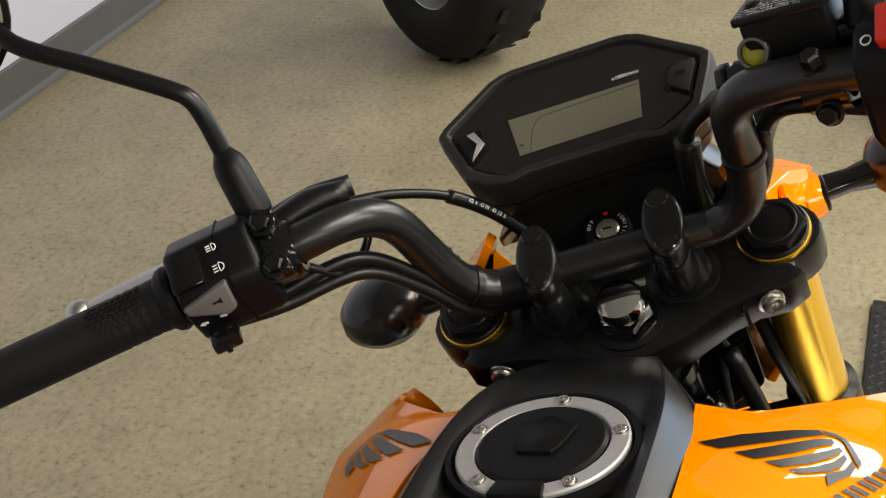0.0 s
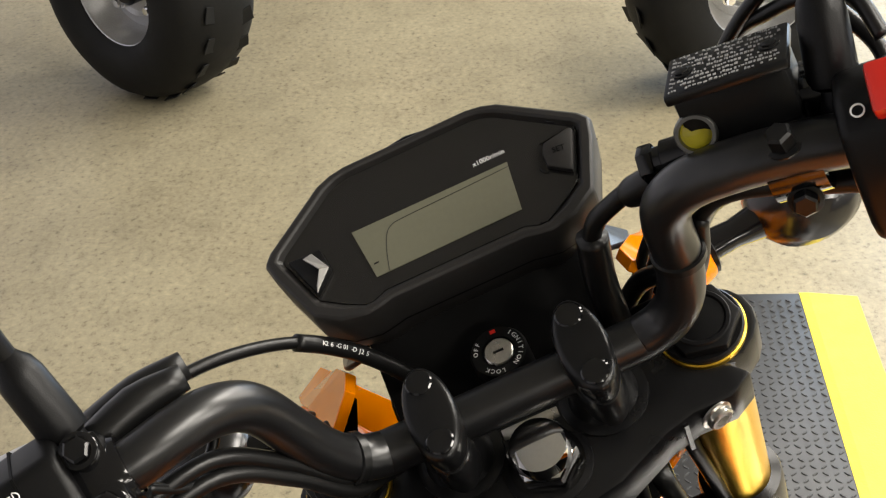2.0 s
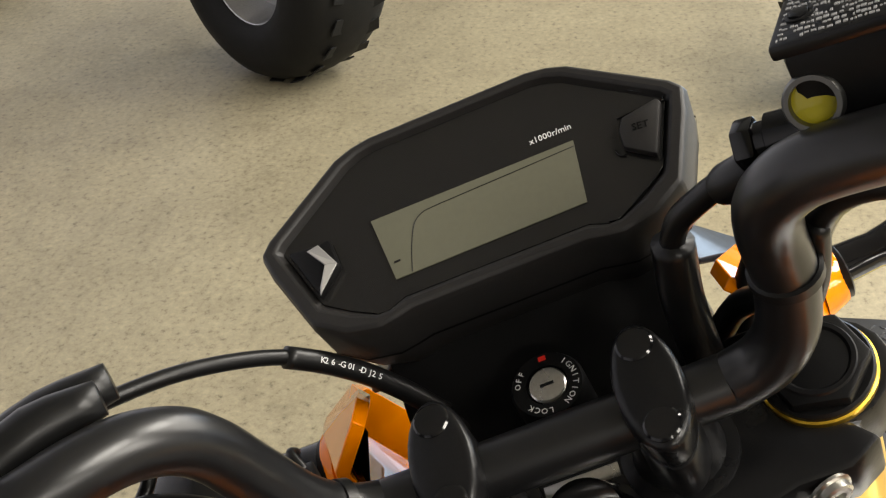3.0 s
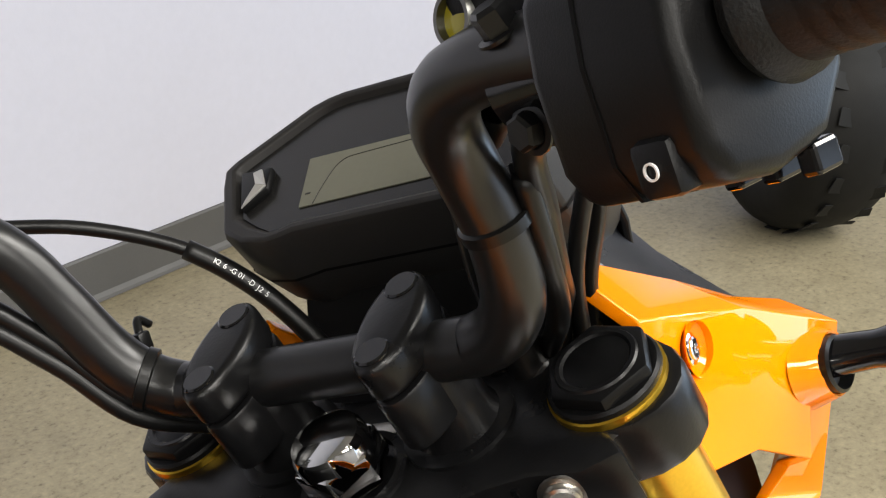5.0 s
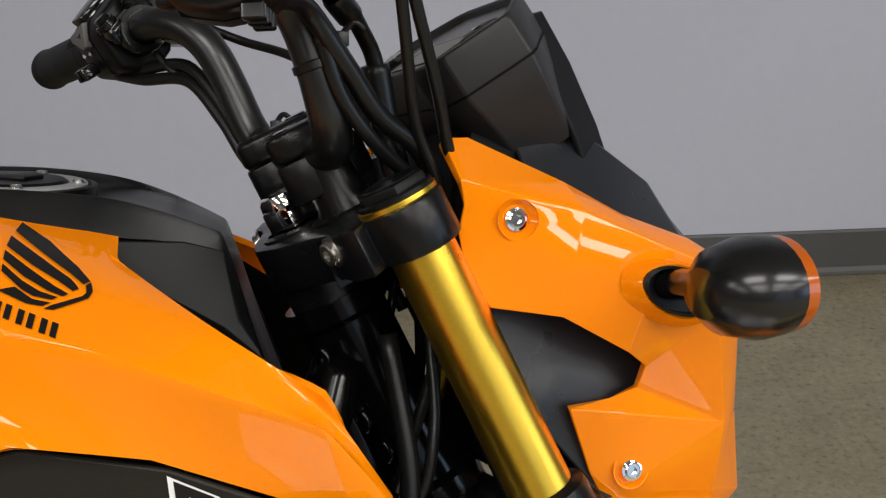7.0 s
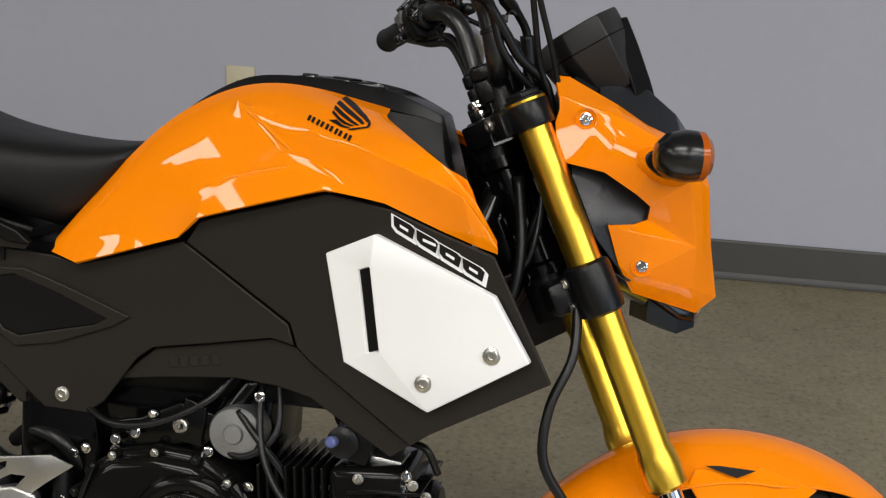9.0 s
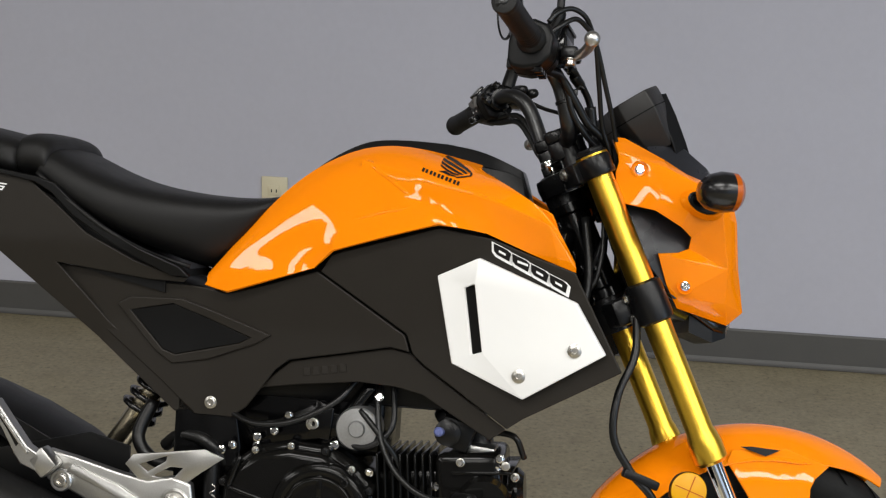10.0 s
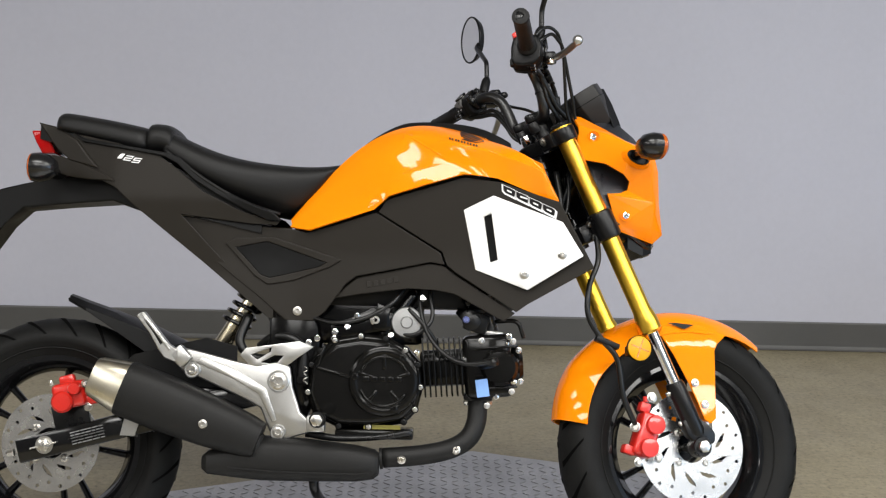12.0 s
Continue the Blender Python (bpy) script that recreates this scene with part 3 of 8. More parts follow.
def pressed_line(target, pts, r, sink):
    """A narrow rounded ridge that follows a part's outer side through (x, z) points."""
    dep = bpy.context.evaluated_depsgraph_get()
    me = target.evaluated_get(dep).to_mesh()
    src = bmesh.new()
    src.from_mesh(me)
    tree = BVHTree.FromBMesh(src)
    path = []
    for (xa, za), (xb, zb) in zip(pts, pts[1:]):
        for k in range(8):
            x, z = xa + (xb - xa) * k / 8, za + (zb - za) * k / 8
            hit, normal, _, _ = tree.ray_cast((x, -1.0, z), (0, 1, 0))
            if hit:
                path.append(hit - (normal if normal.y < 0 else -normal) * sink)
    src.free()
    n = len(path)
    radii = [r * min(1.0, 0.25 + 3.0 * min(k, n - 1 - k) / n) for k in range(n)]
    return tube(path, radii, 10, 1)


for line in ([(0.6735, 0.8605), (0.719, 0.832), (0.7635, 0.804)], [(0.7635, 0.803), (0.704, 0.788), (0.650, 0.772)]):
    for sh in (shroud_r, shroud_l):
        bm = pressed_line(shroud_r, line, 0.0030, 0.0018)
        part("pressed_line", bm if sh is shroud_r else mirrored(bm), ORANGE, sh, "pressed crease of the shroud")

# black cover over the tank, between the shrouds
COVER_ROWS = []
for x, hw, zs, top, ze, zc in ((0.555, 0.050, 0.795, 0.042, 0.807, 0.812), (0.600, 0.064, 0.840, 0.052, 0.851, 0.852), (0.655, 0.0695, 0.870, 0.056, 0.883, 0.878), (0.690, 0.0715, 0.880, 0.058, 0.892, 0.879), (0.765, 0.0715, 0.876, 0.058, 0.891, 0.878), (0.806, 0.0670, 0.867, 0.054, 0.886, 0.876), (0.832, 0.0585, 0.861, 0.046, 0.881, 0.877), (0.864, 0.041, 0.856, 0.036, 0.868, 0.868), (0.884, 0.031, 0.848, 0.027, 0.858, 0.858), (0.891, 0.034, 0.825, 0.026, 0.838, 0.838), (0.900, 0.045, 0.79, 0.034, 0.803, 0.805), (0.918, 0.045, 0.73, 0.034, 0.750, 0.755)):
    half = [(x, -hw, zs), (x, -top, ze), (x, -top * 0.86, ze - 0.3 * max(0.0, ze - zc)), (x, -top * 0.70, zc)]
    COVER_ROWS.append(half + [(x, 0, zc)] + [(a, -b, c) for a, b, c in reversed(half)])
bm = grid(COVER_ROWS)
crease = bm.edges.layers.float.new("crease_edge")
bm.verts.ensure_lookup_table()
order = {v: k for k, v in enumerate(bm.verts)}
for e in bm.edges:
    a, b = sorted(order[v] for v in e.verts)
    if e.is_boundary or b - a == 9 and a % 9 in (1, 7):
        e[crease] = 0.85
    elif b - a == 1 and a // 9 == 8:
        e[crease] = 0.7
cover = part("tank_cover", bm, COVER_PLASTIC, bike, "satin black tank top cover with chamfered sides", angle=40)
md = cover.modifiers.new("sub", "SUBSURF")
md.levels = md.render_levels = 3
solid(cover, 0.004, -1.0)
# front of the tank under the cover
part("tank_front", box(V(0.845, 0, 0.755), (0.085, 0.085, 0.130), None, 0.012), BLACK_PLASTIC, bike, "black front of the fuel tank")

# sloping facet from the cover's side down to the shroud's front edge
for sgn in (1, -1):
    rows = []
    for p, q in (((0.806, -0.0660, 0.866), (0.810, -0.0680, 0.800)), ((0.832, -0.0580, 0.8600), (0.838, -0.0680, 0.795)), ((0.864, -0.0405, 0.8555), (0.872, -0.0640, 0.785)), ((0.884, -0.0300, 0.8480), (0.900, -0.0580, 0.775)), ((0.892, -0.0330, 0.8240), (0.914, -0.0560, 0.765))):
        m = [(a + b) / 2 for a, b in zip(p, q)]
        rows.append([(p[0], p[1], p[2]), (m[0], m[1], m[2] - 0.001), (q[0] - 0.001, q[1] + 0.004, q[2] - 0.004)])
    bm = grid(rows)
    solid(part("cover_side", bm if sgn > 0 else mirrored(bm), BLACK_PLASTIC, bike, "black side facet of the tank cover", angle=20), 0.003, 0.0, 0.001)

# black liner inside the shroud's front, round the headstock
for sgn in (1, -1):
    bm = panel([(0.842, 0.842), (0.888, 0.820), (0.936, 0.783), (0.964, 0.735), (0.90, 0.740), (0.845, 0.765)], lambda x, z: -(0.078 + 0.55 * (x - 0.842)), 2)
    solid(part("shroud_liner", bm if sgn > 0 else mirrored(bm), DEEP_BLACK, bike, "black liner inside the shroud", angle=30), 0.002, 0)

# fuel filler
FC, FN = V(0.763, 0, 0.8850), V(0.06, 0, 1).normalized()
lathe_prof = [(0.0505, -0.004), (0.0496, 0.0015), (0.0468, 0.002), (0.0453, -0.001)]
filler = part("filler_cap", lathe(lathe_prof, FC, FN, 48), BLACK_PLASTIC, bike, "round lockable fuel filler cap")
part("ring", lathe([(0.0444, -0.003), (0.0444, 0.002), (0.0435, 0.003), (0.0351, 0.003), (0.0341, 0.002), (0.0341, -0.002)], FC, FN, 48), RING_SILVER, filler, "satin silver ring")
part("lid", lathe([(0.0337, -0.002), (0.0337, 0.0028), (0.0318, 0.0042), (0.0112, 0.005), (0, 0.005)], FC, FN, 48), BLACK_PLASTIC, filler, "dark satin lid")
fr = frame_of((1, 0, 0), FN)
part("key_flap", prism([(0.012, -0.016), (0.020, 0.0), (0.012, 0.016), (-0.006, 0.012), (-0.012, 0.009), (-0.012, -0.009), (-0.006, -0.012)], 0.0022, FC + FN * 0.0046, fr, 0.0006), BLACK_PLASTIC, filler, "key flap")
part("hinge", prism([(-0.0345, -0.012), (-0.0345, 0.012), (-0.0465, 0.014), (-0.0465, -0.014)], 0.006, FC, fr, 0.001), BLACK_PLASTIC, filler)
for k in range(5):
    a = radians(72 * k)
    p = FC + fr @ V(0.0393 * math.cos(a), 0.0393 * math.sin(a), 0.0026)
    bolt("ring_bolt", p, FN, 0.0032, filler, STEEL, h=0.7, socket=True)

# ---- side panels ----


def side_y(x, z):
    return -(0.083 + 0.16 * max(0, x - 0.47) + 0.09 * max(0, z - 0.62) + 0.10 * max(0.0, 0.40 - x) * (z - 0.5))


FRONT_SHROUD = [(0.627, 0.7045), (0.641, 0.728), (0.66, 0.735), (0.722, 0.753), (0.79, 0.7735), (0.862, 0.764), (0.913, 0.746), (0.972, 0.728), (1.039, 0.605), (0.915, 0.533), (0.895, 0.518), (0.778, 0.591), (0.761, 0.605), (0.752, 0.630)]
SIDE_COVER = [(0.226, 0.693), (0.38, 0.675), (0.457, 0.6705), (0.488, 0.664), (0.545, 0.680), (0.622, 0.7045), (0.749, 0.628), (0.757, 0.606), (0.73, 0.6105), (0.66, 0.5955), (0.586, 0.5805), (0.566, 0.5645), (0.527, 0.510), (0.505, 0.493), (0.449, 0.493), (0.40, 0.535), (0.316, 0.600)]
LOWER_TRIM = [(0.568, 0.562), (0.588, 0.5785), (0.66, 0.5935), (0.73, 0.6085), (0.757, 0.6035), (0.776, 0.5885), (0.893, 0.516), (0.872, 0.500), (0.80, 0.538), (0.778, 0.550), (0.74, 0.557), (0.687, 0.559), (0.651, 0.554), (0.60, 0.547), (0.542, 0.537)]
PAD = [(0.350, 0.632), (0.412, 0.645), (0.527, 0.606), (0.512, 0.597), (0.418, 0.574), (0.40, 0.580)]
PAD_RIM = [(0.330, 0.640), (0.350, 0.651), (0.425, 0.653), (0.558, 0.612), (0.536, 0.598), (0.465, 0.570), (0.414, 0.561), (0.388, 0.578)]
WHITE = [(0.792, 0.711), (0.846, 0.738), (0.977, 0.689), (1.017, 0.626), (0.914, 0.560), (0.818, 0.597)]
SLOT = [(0.829, 0.698), (0.841, 0.696), (0.855, 0.622), (0.843, 0.613)]


def both(name, outline, yfun, mat, label, cuts=3, holes=(), thick=0.004, bevel=0.0015):
    out = []
    for sgn in (1, -1):
        bm = panel(outline, yfun, cuts, holes)
        ob = part(name, bm if sgn > 0 else mirrored(bm), mat, bike, label, angle=50)
        out.append(solid(ob, thick, -1.0, bevel, 40))
    return out


front_shroud = both("side_shroud", FRONT_SHROUD, side_y, GREY_PLASTIC, "dark grey-brown moulded side shroud")
side_cover = both("side_cover", SIDE_COVER, lambda x, z: side_y(x, z) + 0.001, GREY_PLASTIC, "dark grey-brown side cover")
trim = both("lower_trim", LOWER_TRIM, lambda x, z: side_y(x, z) + 0.008, GREY_PLASTIC, "dark grey lower trim with embossed bars")
for sgn, cov in zip((1, -1), side_cover):
    bm = panel(PAD_RIM, lambda x, z: side_y(x, z) - 0.0030, 2, [PAD])
    solid(part("pad_rim", bm if sgn > 0 else mirrored(bm), GREY_PLASTIC, cov, angle=40), 0.005, -1.0, 0.0026, 40, 3)
    bm = panel(PAD, lambda x, z: side_y(x, z) - 0.0006, 2)
    solid(part("pad", bm if sgn > 0 else mirrored(bm), BLACK_PLASTIC, cov, "black recessed knee pad", angle=40), 0.002, -1.0, 0.001, 40)
for sgn, tr in zip((1, -1), trim):
    for k in range(5):
        x = 0.612 + 0.013 * k
        bm = box((x, side_y(x, 0.566) + 0.0072, 0.566 + 0.0025 * k), (0.009, 0.0016, 0.011), Matrix.Rotation(-0.12, 3, "Y"), 0.0005)
        part("embossed_bar", bm if sgn > 0 else mirrored(bm), GREY_PLASTIC, tr, smooth=False)


# rear strip slopes back from the proud main face, with the air slot at the fold
INSERT = [(0.7905, 0.711, 0.0015), (0.846, 0.738, 0.010), (0.977, 0.689, 0.014), (1.017, 0.626, 0.014), (0.914, 0.560, 0.014), (0.8155, 0.597, 0.0015), (0.843, 0.704, 0.014), (0.857, 0.616, 0.014), (0.829, 0.698, 0.0045), (0.843, 0.611, 0.0045)]
INSERT_FACES = [(0, 8, 6, 1), (0, 5, 9, 8), (5, 4, 7, 9), (1, 6, 2), (6, 7, 3, 2), (7, 4, 3)]

for sgn in (1, -1):
    bm = bmesh.new()
    vs = [bm.verts.new((x, side_y(x, z) - d, z)) for x, z, d in INSERT]
    for f in INSERT_FACES:
        bm.faces.new([vs[k] for k in f])
    bmesh.ops.recalc_face_normals(bm, faces=bm.faces)
    if sum(f.normal.y * f.calc_area() for f in bm.faces) > 0:
        bmesh.ops.reverse_faces(bm, faces=bm.faces)
    wp = part("white_panel", bm if sgn > 0 else mirrored(bm), WHITE_PLASTIC, bike, "white satin radiator-shroud insert panel", angle=30)
    solid(wp, 0.010, -1.0, 0.0018, 9, 3)
    bm = panel([(0.824, 0.703), (0.847, 0.70), (0.861, 0.618), (0.838, 0.606)], lambda x, z: side_y(x, z) - 0.0015, 1)
    part("slot_backing", bm if sgn > 0 else mirrored(bm), BLACK_PLASTIC, wp, "dark air slot")
    for x, z in ((0.978, 0.629), (0.908, 0.590)):
        bolt("panel_bolt", (x, sgn * (side_y(x, z) - 0.0142), z), (0, -sgn, 0), 0.0068, wp, STEEL, h=0.45, socket=True)
for x, z in ((0.4735, 0.511),):
    bolt("cover_bolt", (x, side_y(x, z) - 0.0005, z), (0, -1, 0), 0.0065, side_cover[0], STEEL, h=0.55, socket=True)

# maker's emblem as plain feather bars and name bars; model name as outlined bars
def on_emblem(pts):
    """From the emblem's own sheet (u right, v down, from the wing's tip) to the shroud's side view."""
    return [(0.7842 + 1.923e-4 * u - 3.35e-5 * v, 0.8723 - 2.36e-5 * u - 1.498e-4 * v) for u, v in pts]


wing = [on_emblem(p) for p in (
    [(0, 0), (95, 38), (190, 88), (234, 118), (220, 126), (180, 104), (90, 62), (-4, 18)],
    [(-7, 29), (90, 72), (185, 116), (213, 136), (200, 143), (160, 124), (80, 92), (-5, 52)],
    [(-4, 62), (80, 102), (150, 134), (192, 150), (180, 157), (140, 147), (70, 120), (2, 84)],
    [(5, 94), (70, 130), (120, 150), (170, 160), (158, 167), (110, 163), (75, 150), (10, 112)],
    [(18, 158), (58, 146), (110, 170), (158, 174), (140, 184), (100, 182)],
    [(236, 120), (248, 140), (244, 156), (170, 190), (146, 190), (160, 180), (228, 152), (234, 144), (226, 128)])]
emblem = drape(shroud_r, "emblem", wing, DECAL_BLACK, shroud_r, 0.0010, label="black feathered wing emblem")
bm = bmesh.new()
bm.from_mesh(emblem.data)
part("emblem", mirrored(bm), DECAL_BLACK, shroud_l, "black feathered wing emblem")
for k in range(5):
    u, v = -98 + 62 * k, 152 + 14.5 * k
    for du, w in ((0, 17), (28, 17)):
        p = on_emblem([(u + du, v + 0.23 * du), (u + du + w, v + 0.23 * (du + w)), (u + du + w + 3, v + 34 + 0.23 * (du + w)), (u + du + 3, v + 34 + 0.23 * du)])
        drape(shroud_r, "name_bar", [p], DECAL_BLACK, shroud_r, 0.0010)
mod_w, mod_b, mod_s = [], [], []
SL = -0.47
for k in range(4):
    x, z = 0.8650 + 0.0252 * k, 0.7525 - 0.0117 * k
    w, cut = 0.0242, 0.006

    def slab(x0, x1, z0, z1, c):
        """A slanted block with two clipped corners."""
        return [(x0 + c, z0 + SL * c), (x1, z0 + SL * (x1 - x0)), (x1 + 0.002, z1 - c + SL * (x1 - x0)), (x1 - c, z1 + SL * (x1 - x0 - c)), (x0 - 0.002, z1), (x0 - 0.001, z0 + c)]

    def at(poly):
        return [(x + a, z + b) for a, b in poly]

    mod_w.append(at(slab(-0.0015, w + 0.001, -0.0092, 0.0086, 0.004)))
    mod_b.append(at(slab(0.0015, w - 0.003, -0.0068, 0.0063, 0.003)))
    mod_s.append(at([(0.007, -0.0015 + SL * 0.007), (w - (0.008 if k != 1 else 0.003), -0.0015 + SL * (w - 0.008)), (w - (0.008 if k != 1 else 0.003), 0.0015 + SL * (w - 0.008)), (0.007, 0.0015 + SL * 0.007)]))
for w_, b_, s_ in zip(mod_w, mod_b, mod_s):
    block = drape(front_shroud[0], "decal_outline", [w_], DECAL_WHITE, front_shroud[0], 0.0008, "white outline of the model strip")
    drape(front_shroud[0], "decal_bar", [b_], DECAL_BLACK, block, 0.0014)
    drape(front_shroud[0], "decal_slot", [s_], DECAL_WHITE, block, 0.0020)

# ---- seat ----


def seat_ring(x0, zb, zt, hw, crown, lean=0.0, n=8):
    """One cross-section of the cushion; lean tips its top forwards."""
    pts = []
    for k in range(n + 1):
        a = math.pi * k / n
        y = -hw * math.copysign(abs(math.cos(a)) ** 0.55, math.cos(a))
        z = zt - 0.030 + (0.030 + crown) * math.sin(a) ** 0.75
        pts.append((x0 + lean * (z - zb), y, z))
    pts.append((x0, hw * 0.93, zb))
    pts.append((x0, -hw * 0.93, zb))
    return pts


rider = [seat_ring(*a) for a in ((0.190, 0.806, 0.858, 0.098, 0.006, 0.0), (0.215, 0.796, 0.850, 0.106, 0.010, 0.05), (0.262, 0.762, 0.823, 0.112, 0.012, 0.1), (0.32, 0.730, 0.801, 0.113, 0.012, 0.15), (0.38, 0.708, 0.792, 0.106, 0.010, 0.3), (0.425, 0.694, 0.788, 0.094, 0.010, 0.6), (0.450, 0.690, 0.793, 0.082, 0.010, 0.78), (0.464, 0.692, 0.803, 0.072, 0.008, 0.86))]
seat = part("rider_seat", loft(rider), SEAT_VINYL, bike, "black textured vinyl rider seat", angle=50)
md = seat.modifiers.new("sub", "SUBSURF")
md.levels = md.render_levels = 2
pill = [seat_ring(*a) for a in ((-0.020, 0.862, 0.884, 0.060, 0.002, 0.0), (-0.004, 0.852, 0.890, 0.080, 0.006, 0.0), (0.010, 0.848, 0.889, 0.084, 0.006, 0.0), (0.090, 0.826, 0.876, 0.094, 0.007, 0.0), (0.150, 0.810, 0.864, 0.100, 0.007, 0.0), (0.184, 0.800, 0.857, 0.102, 0.007, 0.0))]
pseat = part("pillion_seat", loft(pill), SEAT_VINYL, bike, "black vinyl pillion pad", angle=50)
md = pseat.modifiers.new("sub", "SUBSURF")
md.levels = md.render_levels = 2
step = [seat_ring(*a) for a in ((0.170, 0.806, 0.861, 0.101, 0.007, 0.0), (0.174, 0.806, 0.869, 0.104, 0.007, 0.0), (0.192, 0.806, 0.870, 0.105, 0.007, 0.0), (0.208, 0.804, 0.866, 0.106, 0.007, 0.1), (0.216, 0.802, 0.858, 0.106, 0.007, 0.1), (0.220, 0.800, 0.850, 0.104, 0.007, 0.1))]
sp = part("seat_step", loft(step), SEAT_VINYL, seat, "raised seam pad between the seats", angle=50)
md = sp.modifiers.new("sub", "SUBSURF")
md.levels = md.render_levels = 1
part("seat_piping", tube([(0.21, -0.108, 0.816), (0.262, -0.113, 0.779), (0.32, -0.114, 0.742), (0.38, -0.107, 0.714), (0.435, -0.092, 0.698)], 0.0035, 8), SEAT_VINYL, seat, "stitched lower piping")

# ---- tail ----
TAIL = [(-0.053, 0.872), (-0.034, 0.868), (0.022, 0.850), (0.110, 0.828), (0.200, 0.806), (0.245, 0.772), (0.287, 0.737), (0.360, 0.702), (0.420, 0.684), (0.436, 0.683), (0.430, 0.676), (0.380, 0.677), (0.300, 0.686), (0.245, 0.692), (0.320, 0.612), (0.460, 0.497), (0.420, 0.494), (0.284, 0.604), (0.184, 0.683), (0.150, 0.710), (0.118, 0.740), (0.045, 0.776), (-0.010, 0.816)]


def tail_y(x, z):
    return -(0.045 + 0.065 * min(1.0, max(0.0, (x + 0.04) / 0.16)) - 0.03 * max(0.0, min(1.0, (0.72 - z) / 0.13)))


tail = both("tail_cowl", TAIL, tail_y, GREY_PLASTIC, "satin black tail side cowl", 3)
both("seat_rail_trim", [(0.02, 0.852), (0.046, 0.838), (0.11, 0.826), (0.17, 0.817), (0.212, 0.811), (0.240, 0.803), (0.275, 0.773), (0.318, 0.746), (0.37, 0.719), (0.425, 0.698), (0.440, 0.684), (0.413, 0.684), (0.366, 0.705), (0.312, 0.733), (0.268, 0.760), (0.235, 0.790), (0.210, 0.803), (0.169, 0.810), (0.109, 0.819), (0.044, 0.831)], lambda x, z: tail_y(x, z) - 0.006, BLACK_PLASTIC, "satin black trim strip under the seat", 2, thick=0.01, bevel=0.003)
both("tail_fin", [(-0.054, 0.873), (-0.012, 0.862), (0.031, 0.835), (0.062, 0.797), (0.081, 0.778), (0.017, 0.795), (-0.013, 0.820), (-0.036, 0.849)], lambda x, z: tail_y(x, z) - 0.006, GREY_PLASTIC, "angular black tail fin panel", 2, thick=0.008, bevel=0.003)
both("tail_lower_fin", [(-0.024, 0.808), (0.012, 0.800), (0.052, 0.786), (0.090, 0.768), (0.116, 0.753), (0.090, 0.755), (0.053, 0.758), (0.020, 0.763), (-0.020, 0.774)], lambda x, z: tail_y(x, z) - 0.004, GREY_PLASTIC, "pointed dark grey lower tail fin", 2, thick=0.006, bevel=0.002)
num = []
for k in range(3):
    x, z = 0.118 + 0.0175 * k, 0.8075 - 0.0028 * k
    if k == 0:
        num += [[(x + 0.005, z - 0.006), (x + 0.0135, z - 0.006), (x + 0.0135, z + 0.006), (x + 0.0075, z + 0.006), (x + 0.005, z + 0.003)]]
    else:
        a, b = (x + 0.0145, x + 0.0018) if k == 1 else (x + 0.0018, x + 0.0145)
        num += [[(x, z - 0.006), (x + 0.0145, z - 0.006), (x + 0.0145, z - 0.0038), (x, z - 0.0038)], [(x, z - 0.0012), (x + 0.0145, z - 0.0012), (x + 0.0145, z + 0.0012), (x, z + 0.0012)], [(x, z + 0.0038), (x + 0.0145, z + 0.0038), (x + 0.0145, z + 0.006), (x, z + 0.006)]]
        hi, lo = (x + 0.0122, x) if k == 1 else (x, x + 0.0122)
        num += [[(hi, z + 0.0012), (hi + 0.0023, z + 0.0012), (hi + 0.0023, z + 0.0038), (hi, z + 0.0038)], [(lo, z - 0.0038), (lo + 0.0023, z - 0.0038), (lo + 0.0023, z - 0.0012), (lo, z - 0.0012)]]
num = [[(0.143 + 1.02 * (x - 0.145) + 0.6 * (z - 0.8045), 0.7975 + 0.8 * (z - 0.8045) - 0.10 * (x - 0.145)) for x, z in p] for p in num]
drape(tail[0], "number_decal", num, DECAL_WHITE, tail[0], 0.001, "white 125 numerals")
part("tail_bridge", loft([[(x, -w, z0), (x, -w, z1), (x, w, z1), (x, w, z0)] for x, w, z0, z1 in ((-0.050, 0.045, 0.84, 0.868), (0.02, 0.070, 0.82, 0.850), (0.12, 0.095, 0.76, 0.828), (0.22, 0.10, 0.70, 0.79), (0.40, 0.09, 0.66, 0.69))]), BLACK_PLASTIC, bike, "black inner tail", smooth=False)
lamp = part("tail_lamp", loft([[V(xa, -w, z), V(xb, -w * 1.1, z), V(xb, w * 1.1, z), V(xa, w, z)] for z, xa, xb, w in ((0.857, -0.070, -0.040, 0.040), (0.835, -0.060, -0.030, 0.042), (0.812, -0.048, -0.020, 0.036))]), RED_LENS, bike, "red tail lamp lens", angle=40)
solid(lamp, 0, 0, 0.003, 30)
# licence bracket arm
arm = [[(x, -w, z0), (x, -w, z1), (x, 0, z1 + 0.006), (x, w, z1), (x, w, z0)] for x, w, z0, z1 in ((0.16, 0.055, 0.700, 0.750), (0.10, 0.052, 0.720, 0.762), (0.0, 0.046, 0.711, 0.767), (-0.08, 0.044, 0.702, 0.750), (-0.115, 0.043, 0.668, 0.741), (-0.155, 0.042, 0.610, 0.730), (-0.195, 0.040, 0.530, 0.700), (-0.225, 0.038, 0.48, 0.60))]
solid(part("licence_bracket", loft(arm), BLACK_PLASTIC, bike, "black plastic rear mudguard bracket", angle=40), 0, 0, 0.003, 30)


